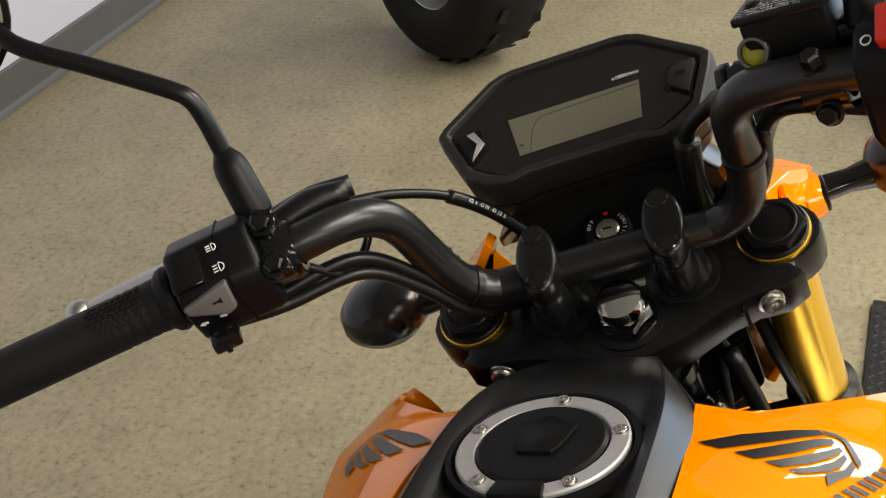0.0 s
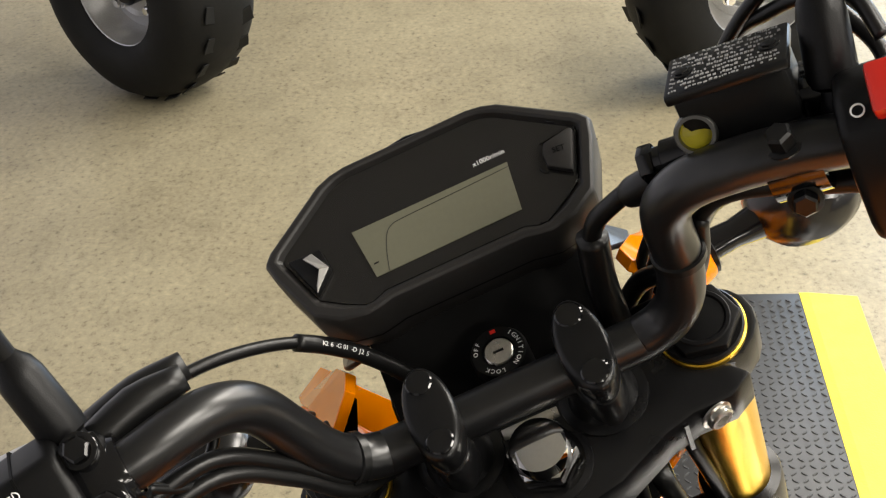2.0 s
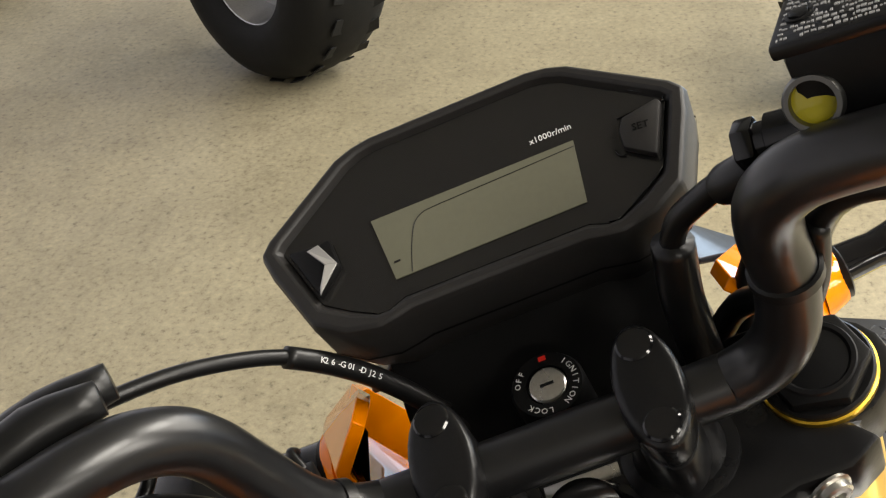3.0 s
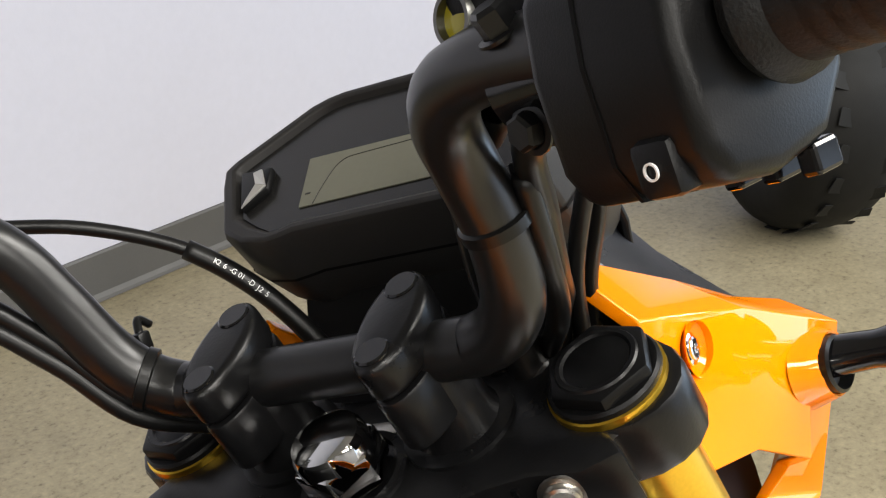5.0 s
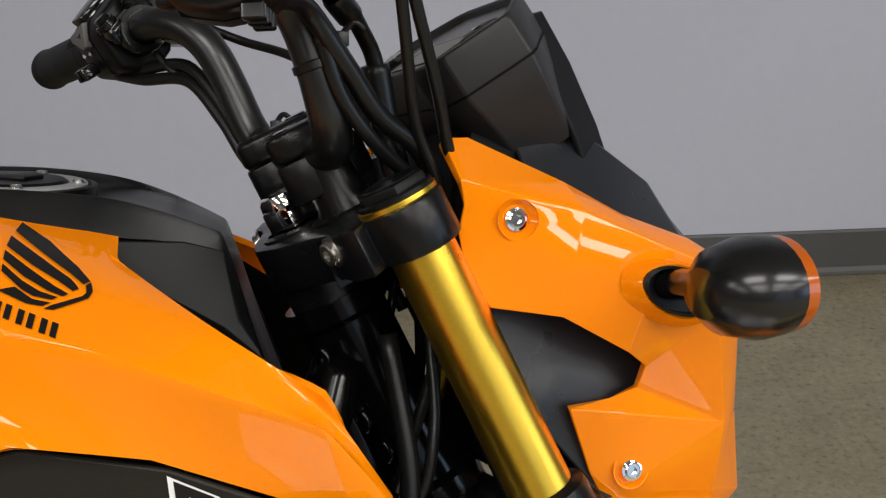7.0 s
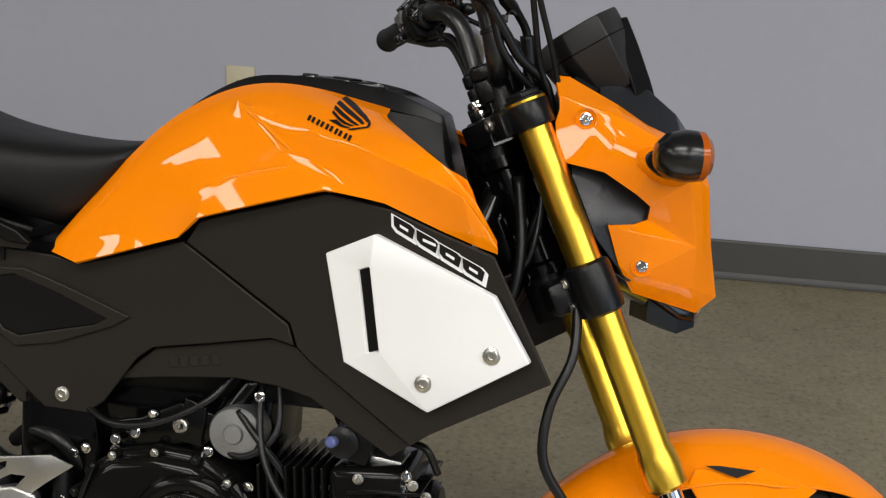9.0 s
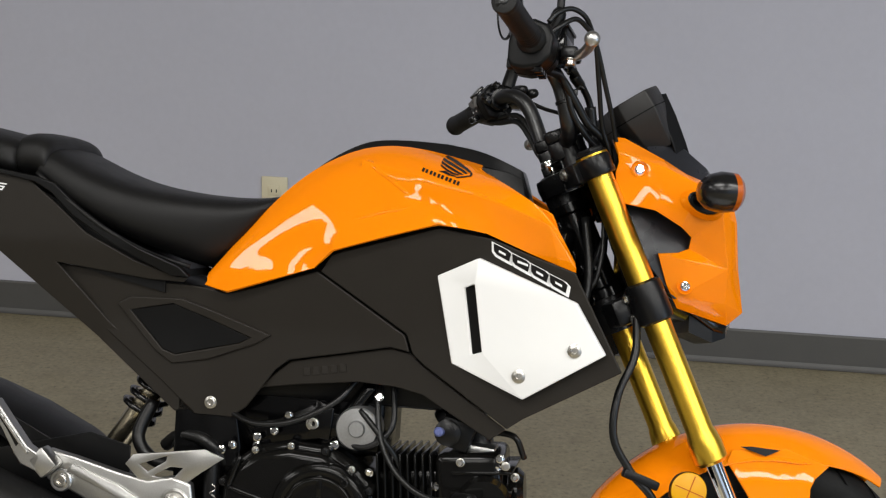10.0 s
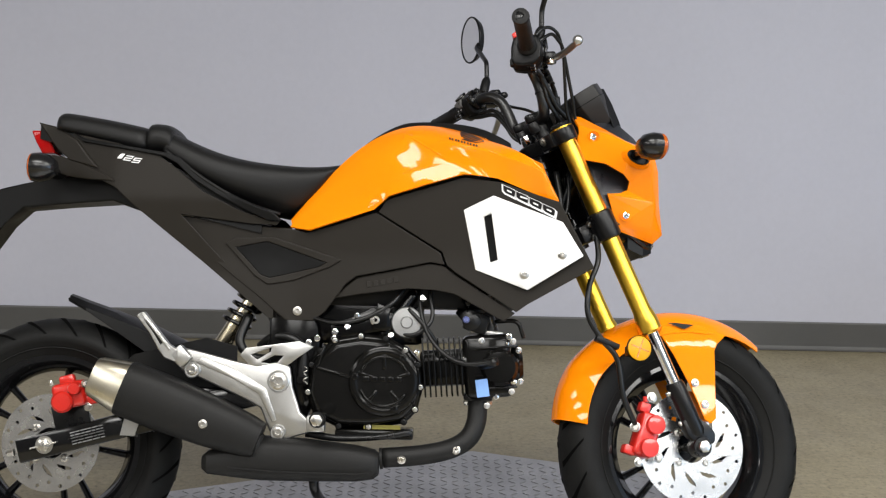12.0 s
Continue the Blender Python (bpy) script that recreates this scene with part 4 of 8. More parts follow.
def indicator(at, out, parent_m, tail_one):
    """A turn signal: stalk, egg-shaped body, amber lens."""
    s = 1 if out > 0 else -1
    ax = V(-0.15 if tail_one else 0.05, s, 0.03).normalized()
    stalk = part("indicator", loft([[at + ax * d + V(rx * math.cos(a), 0, rz * math.sin(a)) for a in [2 * math.pi * k / 16 for k in range(16)]] for d, rx, rz in ((0, 0.018, 0.012), (0.012, 0.013, 0.009), (0.035, 0.011, 0.008), (0.052, 0.013, 0.011))]), BLACK_GLOSS, bike, "black turn signal with amber lens", m=parent_m)
    c = at + ax * 0.082
    f = V(-1, 0, 0) if tail_one else V(1, 0, 0.05)
    f.normalize()
    body = lathe([(0, -0.031), (0.014, -0.028), (0.024, -0.018), (0.0285, -0.002), (0.0275, 0.010), (0.024, 0.014)], (0, 0, 0), (0, 0, 1), 28)
    fr2 = frame_of(V(0, s, 0), f).to_4x4()
    sc = Matrix.Diagonal((1.25, 1.0 if tail_one else 0.92, 1.15 if tail_one else 1.0, 1))
    thin = 0.45 if tail_one else 1.0
    moved(body, Matrix.Translation(c) @ fr2 @ sc)
    b = part("body", body, SIGNAL_BLACK, stalk)
    lens = moved(lathe([(r, 0.009 + d * thin) for r, d in ((0.0275, 0), (0.0265, 0.008), (0.020, 0.014), (0.010, 0.017), (0, 0.0175))], (0, 0, 0), (0, 0, 1), 28), Matrix.Translation(c) @ fr2 @ sc)
    part("lens", lens, AMBER, stalk, "amber lens")
    return stalk


for sgn in (-1, 1):
    indicator(V(-0.012, sgn * 0.050, 0.771), sgn, Matrix(), True)

# ---- fork ----
LEG_U, LEG_Y = 0.033, 0.096
ROT_FK = frame_of(AHEAD, UP)  # plane across the steering axis: u ahead, v left
for sgn in (-1, 1):
    c = fk(LEG_U, sgn * LEG_Y, 0)
    leg = front("fork_leg", lathe([(0, -0.028), (0.0185, -0.028), (0.0185, -0.10), (0.0185, -0.41), (0.0205, -0.418), (0.0225, -0.432), (0.0225, -0.452), (0.0175, -0.457), (0.0, -0.457)], c, UP, 40), GOLD, "gold anodised upside-down fork leg", angle=25)
    part("slider", lathe([(0.0125, -0.45), (0.0125, -0.60), (0.0, -0.60)], c, UP, 28), CHROME, leg, "polished chrome fork slider")
    lug_bm = lathe([(0.0, -0.562), (0.0165, -0.562), (0.0185, -0.570), (0.0185, -0.665), (0.015, -0.675), (0, -0.675)], c, UP, 24)
    prism_out = [(-0.018, -0.02), (0.014, -0.02), (0.034, 0.016), (0.036, 0.030), (0.028, 0.044), (0.010, 0.046), (-0.006, 0.038), (-0.018, 0.010)]
    merge(lug_bm, prism([(u - 0.0, -v - 0.0) for u, v in prism_out], 0.024, fk(LEG_U - 0.004, sgn * LEG_Y + 0.012, -0.655), Matrix((AHEAD, UP, -LEFT)).transposed(), 0.003))
    lug_ob = part("axle_lug", lug_bm, BLACK_METAL, leg, "black painted axle lug")
    for w in (-0.578, -0.64):
        part("pinch_bolt", lathe([(0, 0), (0.005, 0), (0.005, 0.006), (0.004, 0.008), (0, 0.008)], c + UP * w - AHEAD * 0.017, -AHEAD, 12), STEEL, lug_ob)
    # upper cap
    cap = front("fork_cap", lathe([(0.0215, -0.031), (0.0225, -0.024), (0.0225, -0.0195), (0.0205, -0.0185)], c, UP, 40), GOLD, "gold collar with black hexagon cap")
    part("shoulder", lathe([(0.0216, -0.0200), (0.0216, -0.0170), (0.0206, -0.0158), (0.0, -0.0158)], c, UP, 40), BLACK_PLASTIC, cap, "round black shoulder of the cap", angle=30)
    part("hex", prism(hexagon(0.0208, 0.3), 0.0088, c + UP * -0.0195, ROT_FK, 0.0016), BLACK_PLASTIC, cap, "black hexagon fork cap", angle=25)
    part("recess", lathe([(0.0160, -0.0110), (0.0152, -0.0098), (0.0135, -0.0098), (0.0120, -0.0112), (0, -0.0122)], c, UP, 32), BLACK_METAL, cap)

# top triple clamp: an outline round both legs with a waist, extruded along the axis
tc = []
for a in range(-80, 101, 20):
    t = radians(a)
    tc.append((LEG_U + 0.0238 * math.sin(t), LEG_Y + 0.0280 * math.cos(t)))
left_side = tc[::-1]
outline = [(0.040, 0.0), (0.046, 0.045)] + left_side + [(0.001, 0.108), (-0.0070, 0.094), (-0.0070, 0.074), (-0.011, 0.058), (-0.024, 0.030), (-0.030, 0.0)]
outline = outline + [(u, -v) for u, v in reversed(outline[1:-1])]
clamp = front("top_clamp", prism(outline, 0.028, fk(0, 0, -0.050), ROT_FK, 0.0028), BLACK_METAL, "satin black upper triple clamp", angle=35)
part("split_groove", box(fk(LEG_U - 0.03, -LEG_Y + 0.028, -0.039), (0.026, 0.0022, 0.0275), ROT_FK), BLACK_GLOSS, clamp, smooth=False)
for sgn in (-1, 1):
    bolt("pinch_bolt", fk(LEG_U - 0.0405, sgn * (LEG_Y - 0.012), -0.0310), -AHEAD + LEFT * sgn * 0.25, 0.0068, clamp, STEEL, h=0.75, socket=True, flange=1.3)
stem_nut = front("stem_nut", lathe([(0.0225, -0.024), (0.0225, -0.0205), (0.019, -0.0195)], fk(0, 0, 0), UP, 32), BLACK_METAL, "chrome steering stem nut on a black washer")
part("hex", prism(hexagon(0.0178, 0.2), 0.0150, fk(0, 0, -0.0200), ROT_FK, 0.002), CHROME, stem_nut, angle=25)
part("crown", lathe([(0.0155, -0.007), (0.0150, -0.0010), (0.0138, 0.0014), (0.0105, 0.0024), (0.0, 0.0026)], fk(0, 0, 0), UP, 32), CHROME, stem_nut)
part("maker_plate", box(fk(0.024, 0.0, -0.0218), (0.006, 0.030, 0.0008), ROT_FK, 0.0002), STEEL, clamp, "small silver bar plate")
# lower triple clamp
bm = bmesh.new()
for sgn in (-1, 1):
    lathe([(0.0188, -0.258), (0.0245, -0.255), (0.0255, -0.250), (0.0255, -0.208), (0.0245, -0.203), (0.0188, -0.200)], fk(LEG_U, sgn * LEG_Y, 0), UP, 36, bm)
merge(bm, box(fk(0.012, 0, -0.23), (0.05, 0.165, 0.036), ROT_FK, 0.006))
merge(bm, lathe([(0, -0.255), (0.026, -0.255), (0.026, -0.05), (0, -0.05)], fk(0, 0, 0), UP, 24))
front("lower_clamp", bm, BLACK_METAL, "black lower triple clamp and stem")
for w in (-0.215, -0.243):
    bolt("clamp_bolt", fk(LEG_U - 0.026, -LEG_Y + 0.006, w), -AHEAD, 0.005, bpy.data.objects["lower_clamp"], STEEL, h=0.9)

# ignition switch
ig = fk(0.060, 0.0, -0.006)
IGN = front("ignition_switch", lathe([(0.0, -0.04), (0.0150, -0.04), (0.0150, -0.002), (0.014, 0.0), (0.0085, 0.0), (0.0082, -0.002)], ig, UP, 40), BLACK_PLASTIC, "black ignition switch with key slot")
part("barrel", lathe([(0.0080, -0.004), (0.0078, -0.0005), (0.007, 0.0002), (0, 0.0002)], ig, UP, 32), STEEL, IGN, "steel key barrel")
part("key_slot", box(ig + UP * 0.0003, (0.0012, 0.0055, 0.0004), ROT_FK), BLACK_METAL, IGN, smooth=False)


def lettering(text, size, m, mat, parent, name="lettering", label=""):
    """Raised letters with the built-in font, as a mesh."""
    cu = bpy.data.curves.new("text", "FONT")
    cu.body, cu.size, cu.extrude, cu.align_x, cu.align_y, cu.resolution_u = text, size, 0.00012, "CENTER", "CENTER", 2
    tmp = bpy.data.objects.new("text", cu)
    scene.collection.objects.link(tmp)
    dep = bpy.context.evaluated_depsgraph_get()
    me = bpy.data.meshes.new_from_object(tmp.evaluated_get(dep))
    bpy.data.objects.remove(tmp)
    me.materials.clear()
    me.materials.append(mat)
    ob = new(name, me)
    ob.parent = parent
    ob.matrix_local = m
    return tagged(ob, label)


def ring_text(text, centre, rot, r, a0, step, size, mat, parent, label):
    """Letters set round a circle, joined into one strip."""
    bm = bmesh.new()
    for k, ch in enumerate(text):
        if ch == " ":
            continue
        a = radians(a0 - step * k)
        ob = lettering(ch, size, Matrix(), mat, parent)
        tmp = bmesh.new()
        tmp.from_mesh(ob.data)
        bpy.data.objects.remove(ob)
        moved(tmp, Matrix.Translation((r * math.cos(a), r * math.sin(a), 0)) @ Matrix.Rotation(a - math.pi / 2, 4, "Z"))
        merge(bm, tmp)
    moved(bm, Matrix.Translation(centre) @ rot.to_4x4())
    return part("lettering", bm, mat, parent, label, smooth=False)


RIDER_FK = Matrix((-LEFT, AHEAD, UP)).transposed()  # letters upright for the rider
ring_text("IGNITION", ig + UP * 0.0004, RIDER_FK, 0.0115, 40, 14, 0.0034, DECAL_WHITE, IGN, "white IGNITION lettering")
ring_text("OFF", ig + UP * 0.0004, RIDER_FK, 0.0115, 165, 14, 0.0033, DECAL_WHITE, IGN, "white OFF lettering")
ring_text("LOCK", ig + UP * 0.0004, RIDER_FK, 0.0115, -95, 14, 0.0033, DECAL_WHITE, IGN, "white LOCK lettering")
part("on_mark", lathe([(0.0135, 0.0002), (0.0095, 0.0002)], ig, UP, 48), BLACK_PLASTIC, IGN)
part("red_mark", box(ig + RIDER_FK @ V(0.001, 0.0115, 0.0005), (0.003, 0.002, 0.0004), RIDER_FK), RED_PLASTIC, IGN, smooth=False)
# cover behind the clamp, round the switch and under the meter
bm = loft([[fk(u, y, w) for y, w in ((-hw, w0), (-hw * 0.9, w1), (0, w1 + 0.004), (hw * 0.9, w1), (hw, w0))] for u, hw, w0, w1 in ((0.040, 0.066, -0.08, -0.046), (0.060, 0.070, -0.08, -0.042), (0.085, 0.070, -0.08, -0.030), (0.112, 0.066, -0.08, 0.0), (0.125, 0.062, -0.08, 0.028), (0.145, 0.055, -0.08, 0.02))])
front("switch_cover", bm, DEEP_BLACK, "black plastic inner cowl", angle=45)

# ---- handlebar ----
BAR = [(0.9305, 0.0, 0.8985), (0.9305, 0.058, 0.8985), (0.929, 0.070, 0.9005), (0.925, 0.081, 0.908), (0.919, 0.089, 0.922), (0.911, 0.0955, 0.945), (0.9025, 0.100, 0.965), (0.894, 0.1055, 0.978), (0.884, 0.115, 0.987), (0.874, 0.128, 0.991), (0.866, 0.145, 0.991), (0.860, 0.175, 0.988), (0.848, 0.230, 0.986), (0.8215, 0.340, 0.9815), (0.8205, 0.344, 0.981)]
BAR_R = [(0.9305, 0.056, 0.8985), (0.930, 0.068, 0.8995), (0.9275, 0.080, 0.905), (0.923, 0.089, 0.918), (0.917, 0.093, 0.940), (0.910, 0.0925, 0.962), (0.901, 0.095, 0.977), (0.890, 0.105, 0.988), (0.879, 0.123, 0.993), (0.869, 0.145, 0.994), (0.856, 0.175, 0.993), (0.840, 0.230, 0.992), (0.796, 0.330, 1.000), (0.795, 0.334, 1.000)]
bar_pts = [V(x, -y, z) for x, y, z in reversed(BAR_R)] + [V(*p) for p in BAR]
bar = front("handlebar", tube(bar_pts, 0.0111, 20, 8), SATIN_BAR, "satin black steel handlebar")
for sgn in (-1, 1):
    c = V(0.9305, sgn * 0.0385, 0.8985)
    # riser: post, cradle and top cap with two bolts
    bm = lathe([(0.0185, -0.030), (0.0185, -0.026), (0.0160, -0.020), (0.0155, 0.006)], V(c.x + 0.005, c.y, 0.8895), UP, 24)
    shape = [(0.026 * math.cos(t) * (1.0 if abs(math.cos(t)) > 0.3 else 1.0), 0.0125 * math.sin(t)) for t in [2 * math.pi * k / 28 for k in range(28)]]
    merge(bm, prism(shape, 0.024, c - UP * 0.022, ROT_FK, 0.002))
    riser = part("riser", bm, BLACK_METAL, bar, "black handlebar riser clamp")
    topc = part("clamp_cap", prism(shape, 0.0165, c + UP * 0.0025, ROT_FK, 0.0035, 3), BLACK_METAL, riser, angle=40)
    for u in (-0.0165, 0.0165):
        part("bolt_plug", lathe([(0.0068, 0.0), (0.0068, 0.0006), (0.006, 0.0012), (0, 0.0012)], c + UP * 0.0186 + AHEAD * u, UP, 20), BLACK_GLOSS, riser)
    part("riser_washer", lathe([(0.0225, 0.0), (0.0225, 0.002), (0.0185, 0.0032), (0.0165, 0.0032)], V(c.x + 0.005, c.y, 0.8895) - UP * 0.0272, UP, 28), BLACK_METAL, riser)

gdir_of = {}
for sgn in (-1, 1):
    a, b = (V(0.848, 0.230, 0.987), V(0.820, 0.346, 0.981)) if sgn > 0 else (V(0.840, -0.230, 0.993), V(0.794, -0.336, 1.001))
    d = (b - a).normalized()
    gdir_of[sgn] = (a, d)
    ln = (b - a).length
    prof = [(0.0112, 0.0), (0.019, 0.0), (0.0205, 0.003), (0.0195, 0.006), (0.0165, 0.009)]
    k = 0.014
    while k < ln - 0.006:
        prof += [(0.0163, k), (0.0160, k + 0.0010), (0.0160, k + 0.0020), (0.0163, k + 0.0030)] if k < 0.034 else [(0.0163, k)]
        k += 0.0055
    prof += [(0.0165, ln - 0.004), (0.0175, ln), (0.0165, ln + 0.004), (0.011, ln + 0.005), (0.006, ln + 0.005), (0.005, ln + 0.002), (0, ln + 0.002)]
    prof = [(r * 0.93 if r > 0.0113 else r, h - (0.013 if sgn > 0 else 0.019) * (1 - h / ln)) for r, h in prof]
    part("grip", lathe(prof, a, d, 32), GRIP_RUBBER, bar, "ribbed black rubber grip", angle=25)
    # patch of small diamond studs on the grip's upper rear side
    studs = []
    for i in range(9):
        for j in range(7):
            t, an = 0.016 + 0.0036 * i + (0.0018 if j % 2 else 0.0), radians(100 + 11 * j)
            f_ = V(0, 0, 1).cross(d).normalized() * (-1 if sgn > 0 else 1)
            n_ = f_ * math.cos(an) + (d.cross(f_) * (-1 if sgn > 0 else 1)).normalized() * math.sin(an)
            n_ = n_ if n_.z > -0.9 else -n_
            studs.append((a + d * (t - 0.010) + n_ * 0.0153, n_))
    bm = bmesh.new()
    for c_, n_ in studs:
        box(c_, (0.0024, 0.0018, 0.0012), frame_of(d, n_), bm=bm)
    tagged(part("grip_studs", bm, GRIP_RUBBER, bar, smooth=False), "small moulded grip studs", kind="stuff")


def local(sgn, s, ahead, up):
    """A point by the grip: along it from its inner end, ahead of and above its axis."""
    a, d = gdir_of[sgn]
    f = V(0, 0, 1).cross(d) * (-1 if sgn > 0 else 1)
    f.normalize()
    u = f.cross(d) * (1 if sgn > 0 else -1)
    if u.z < 0:
        u = -u
    return a + d * s + f * ahead + u * up


def rot_of(sgn):
    a, d = gdir_of[sgn]
    return Matrix((d, (local(sgn, 0, 1, 0) - local(sgn, 0, 0, 0)), (local(sgn, 0, 0, 1) - local(sgn, 0, 0, 0)))).transposed()


# left switch box
s = 1
R3 = rot_of(s)
shape = [(-0.013, -0.027), (0.012, -0.029), (0.024, -0.013), (0.026, 0.012), (0.014, 0.026), (-0.011, 0.028), (-0.028, 0.007), (-0.0275, -0.004)]
TO_GRIP = Matrix((R3.col[1], R3.col[2], R3.col[0])).transposed().to_4x4()
sw = part("switch_box", moved(prism(shape, 0.050, (0, 0, 0), Matrix.Identity(3), 0.004, 3), Matrix.Translation(local(s, -0.066, 0, 0)) @ TO_GRIP), BLACK_PLASTIC, bar, "black left switch box with grey horn button", angle=40)
part("box_seam", moved(prism([(u * 1.012, v * 1.012) for u, v in shape], 0.0012, (0, 0, 0), Matrix.Identity(3), 0.0), Matrix.Translation(local(s, -0.048, 0, 0)) @ TO_GRIP), DEEP_BLACK, sw, "joint line of the box halves", smooth=False)
# upper face with the dimmer rocker, rear fold with the horn button, lower face with the turn signal knob
nb = (-R3.col[1] * 0.78 + R3.col[2] * 0.63).normalized()
FB = frame_of(-R3.col[0], nb)
fc = local(1, -0.0405, -0.0200, 0.0172)
part("dimmer_rocker", prism([(-0.0235, -0.0095), (-0.0050, -0.0095), (-0.0030, 0.0110), (-0.0215, 0.0110)], 0.0055, fc - nb * 0.001, FB, 0.0012), BLACK_GLOSS, sw, "glossy black headlamp dimmer switch")
nh = (-R3.col[1] * 0.97 - R3.col[2] * 0.12).normalized()
FH = frame_of(-R3.col[0], nh)
part("horn_button", prism([(-0.0155, 0.0030), (0.0125, 0.0085), (0.0115, -0.0085), (0.0055, -0.0105), (-0.0140, -0.0020)], 0.0065, local(1, -0.0330, -0.0265, 0.0000) - nh * 0.002, FH, 0.0016, 3), GREY_RUBBER, sw, "grey horn button")
nl = (-R3.col[1] * 0.86 - R3.col[2] * 0.5).normalized()
FL = frame_of(-R3.col[0], nl)
knob = part("indicator_switch", prism([(-0.0085, -0.0050), (0.0085, -0.0050), (0.0075, 0.0045), (-0.0075, 0.0045)], 0.013, local(1, -0.0290, -0.0185, -0.0205), FL, 0.002), BLACK_GLOSS, sw, "black turn signal slider")
part("knob_ridge", prism([(-0.0015, -0.0040), (0.0015, -0.0040), (0.0015, 0.0040), (-0.0015, 0.0040)], 0.0025, local(1, -0.0290, -0.0185, -0.0205) + nl * 0.0125, FL, 0.0006), BLACK_PLASTIC, knob)
for dv, k in ((-0.0045, 1.0), (0.0075, 0.8)):
    arc_pts = [fc + FB @ V(0.0045 + 0.0026 * k * math.cos(a), dv + 0.0024 * k * math.sin(a), 0.0006) for a in [math.pi * (k_ / 8 - 0.5) for k_ in range(9)]]
    part("beam_symbol", tube(arc_pts + [arc_pts[0]], 0.0003, 5, 2), DECAL_WHITE, sw, "white lamp beam symbol")
    for dw in (-0.0017, 0.0, 0.0017):
        part("beam_symbol", box(fc + FB @ V(0.0022, dv + dw * k, 0.0005), (0.0026, 0.0006, 0.0004), FB), DECAL_WHITE, sw, "white lamp beam symbol", smooth=False)
part("horn_symbol", prism([(-0.0025, -0.0005), (0.0005, -0.0005), (0.0025, -0.0018), (0.0025, 0.0018), (0.0005, 0.0005), (-0.0025, 0.0005)], 0.0003, local(1, -0.0365, -0.0265, 0.0000) + nh * 0.0046, FH), BLACK_PLASTIC, sw, "dark horn symbol", smooth=False)
for du, flip in ((-0.0065, 1), (0.0055, -1)):
    arrow = [(flip * u * 0.60, v * 0.60) for u, v in ((-0.004, 0.0), (0, 0.0030), (0, 0.0013), (0.004, 0.0013), (0.004, -0.0013), (0, -0.0013), (0, -0.0030))]
    part("arrow_symbol", prism(arrow[::flip], 0.0004, local(1, -0.0290, -0.0228, -0.0118) + FL @ V(du, 0.0, 0.0004), FL), DECAL_WHITE, sw, "white turn arrow", smooth=False)

# left lever perch, clutch lever, mirror boot
PL, PLD = V(0.8628, 0.159, 0.9892), V(-0.006, 0.030, -0.001).normalized()
PLR = frame_of(PLD, V(-0.72, -0.14, 0.68))  # along the bar, round it, out to the rider
perch_l = part("lever_perch", merge(lathe([(0.0112, -0.012), (0.0158, -0.012), (0.0170, -0.009), (0.0170, 0.009), (0.0158, 0.012), (0.0112, 0.012)], PL, PLD, 28), box(local(1, -0.074, 0.026, -0.002), (0.036, 0.036, 0.016), R3, 0.004)), BLACK_GLOSS, bar, "black clutch lever perch")
part("clamp_half", box(PL + PLR @ V(0, 0, 0.010), (0.019, 0.038, 0.014), PLR, 0.004), BLACK_GLOSS, perch_l, "bolted clamp half")
for dv in (-0.0125, 0.0125):
    part("bolt_seat", lathe([(0.0078, 0.0), (0.0078, 0.003), (0.0068, 0.004), (0, 0.004)], PL + PLR @ V(0, dv, 0.0165), PLR.col[2], 20), BLACK_GLOSS, perch_l)
    bolt("perch_bolt", PL + PLR @ V(0, dv, 0.0200), PLR.col[2], 0.0056, perch_l, BLACK_GLOSS, h=0.9)
part("switch_lead", tube([PL + V(0.010, -0.008, -0.016), V(0.884, 0.138, 0.958), V(0.902, 0.128, 0.958), V(0.910, 0.120, 0.970), V(0.906, 0.116, 0.984)], 0.0026, 8, 6), CABLE, perch_l, "thin black switch lead")


def lever(sgn, parent, name):
    pts = [local(sgn, -0.062, 0.040, -0.006), local(sgn, -0.03, 0.054, -0.009), local(sgn, 0.01, 0.068, -0.013), local(sgn, 0.05, 0.080, -0.017), local(sgn, 0.084, 0.090, -0.020)]
    if sgn < 0:
        pts = [p + R4.col[1] * 0.010 - R4.col[2] * (0.002 + 0.004 * k) for k, p in enumerate(pts)]
    else:
        pts = [local(1, -0.076, 0.042, -0.006), local(1, -0.046, 0.066, -0.009), local(1, -0.004, 0.088, -0.015), local(1, 0.040, 0.106, -0.021), local(1, 0.074, 0.117, -0.026)]
    path = smooth_path(pts, 5)
    R_ = rot_of(sgn)
    rings = []
    for i, p in enumerate(path):
        t = i / (len(path) - 1)
        ru, rv = 0.0055 + 0.002 * math.sin(t * 3), 0.0075 - 0.0025 * t
        rings.append([p + R_.col[1] * (ru * math.cos(2 * math.pi * k / 12)) + R_.col[2] * (rv * math.sin(2 * math.pi * k / 12)) for k in range(12)])
    ob = part(name, loft(rings), ALUMINIUM, parent, "polished aluminium lever with ball end")
    bm = bmesh.new()
    bmesh.ops.create_uvsphere(bm, u_segments=20, v_segments=12, radius=0.0095)
    part("ball_end", moved(bm, Matrix.Translation(pts[-1] + gdir_of[sgn][1] * 0.006)), ALUMINIUM, ob)
    return ob


lever(1, bar, "clutch_lever")


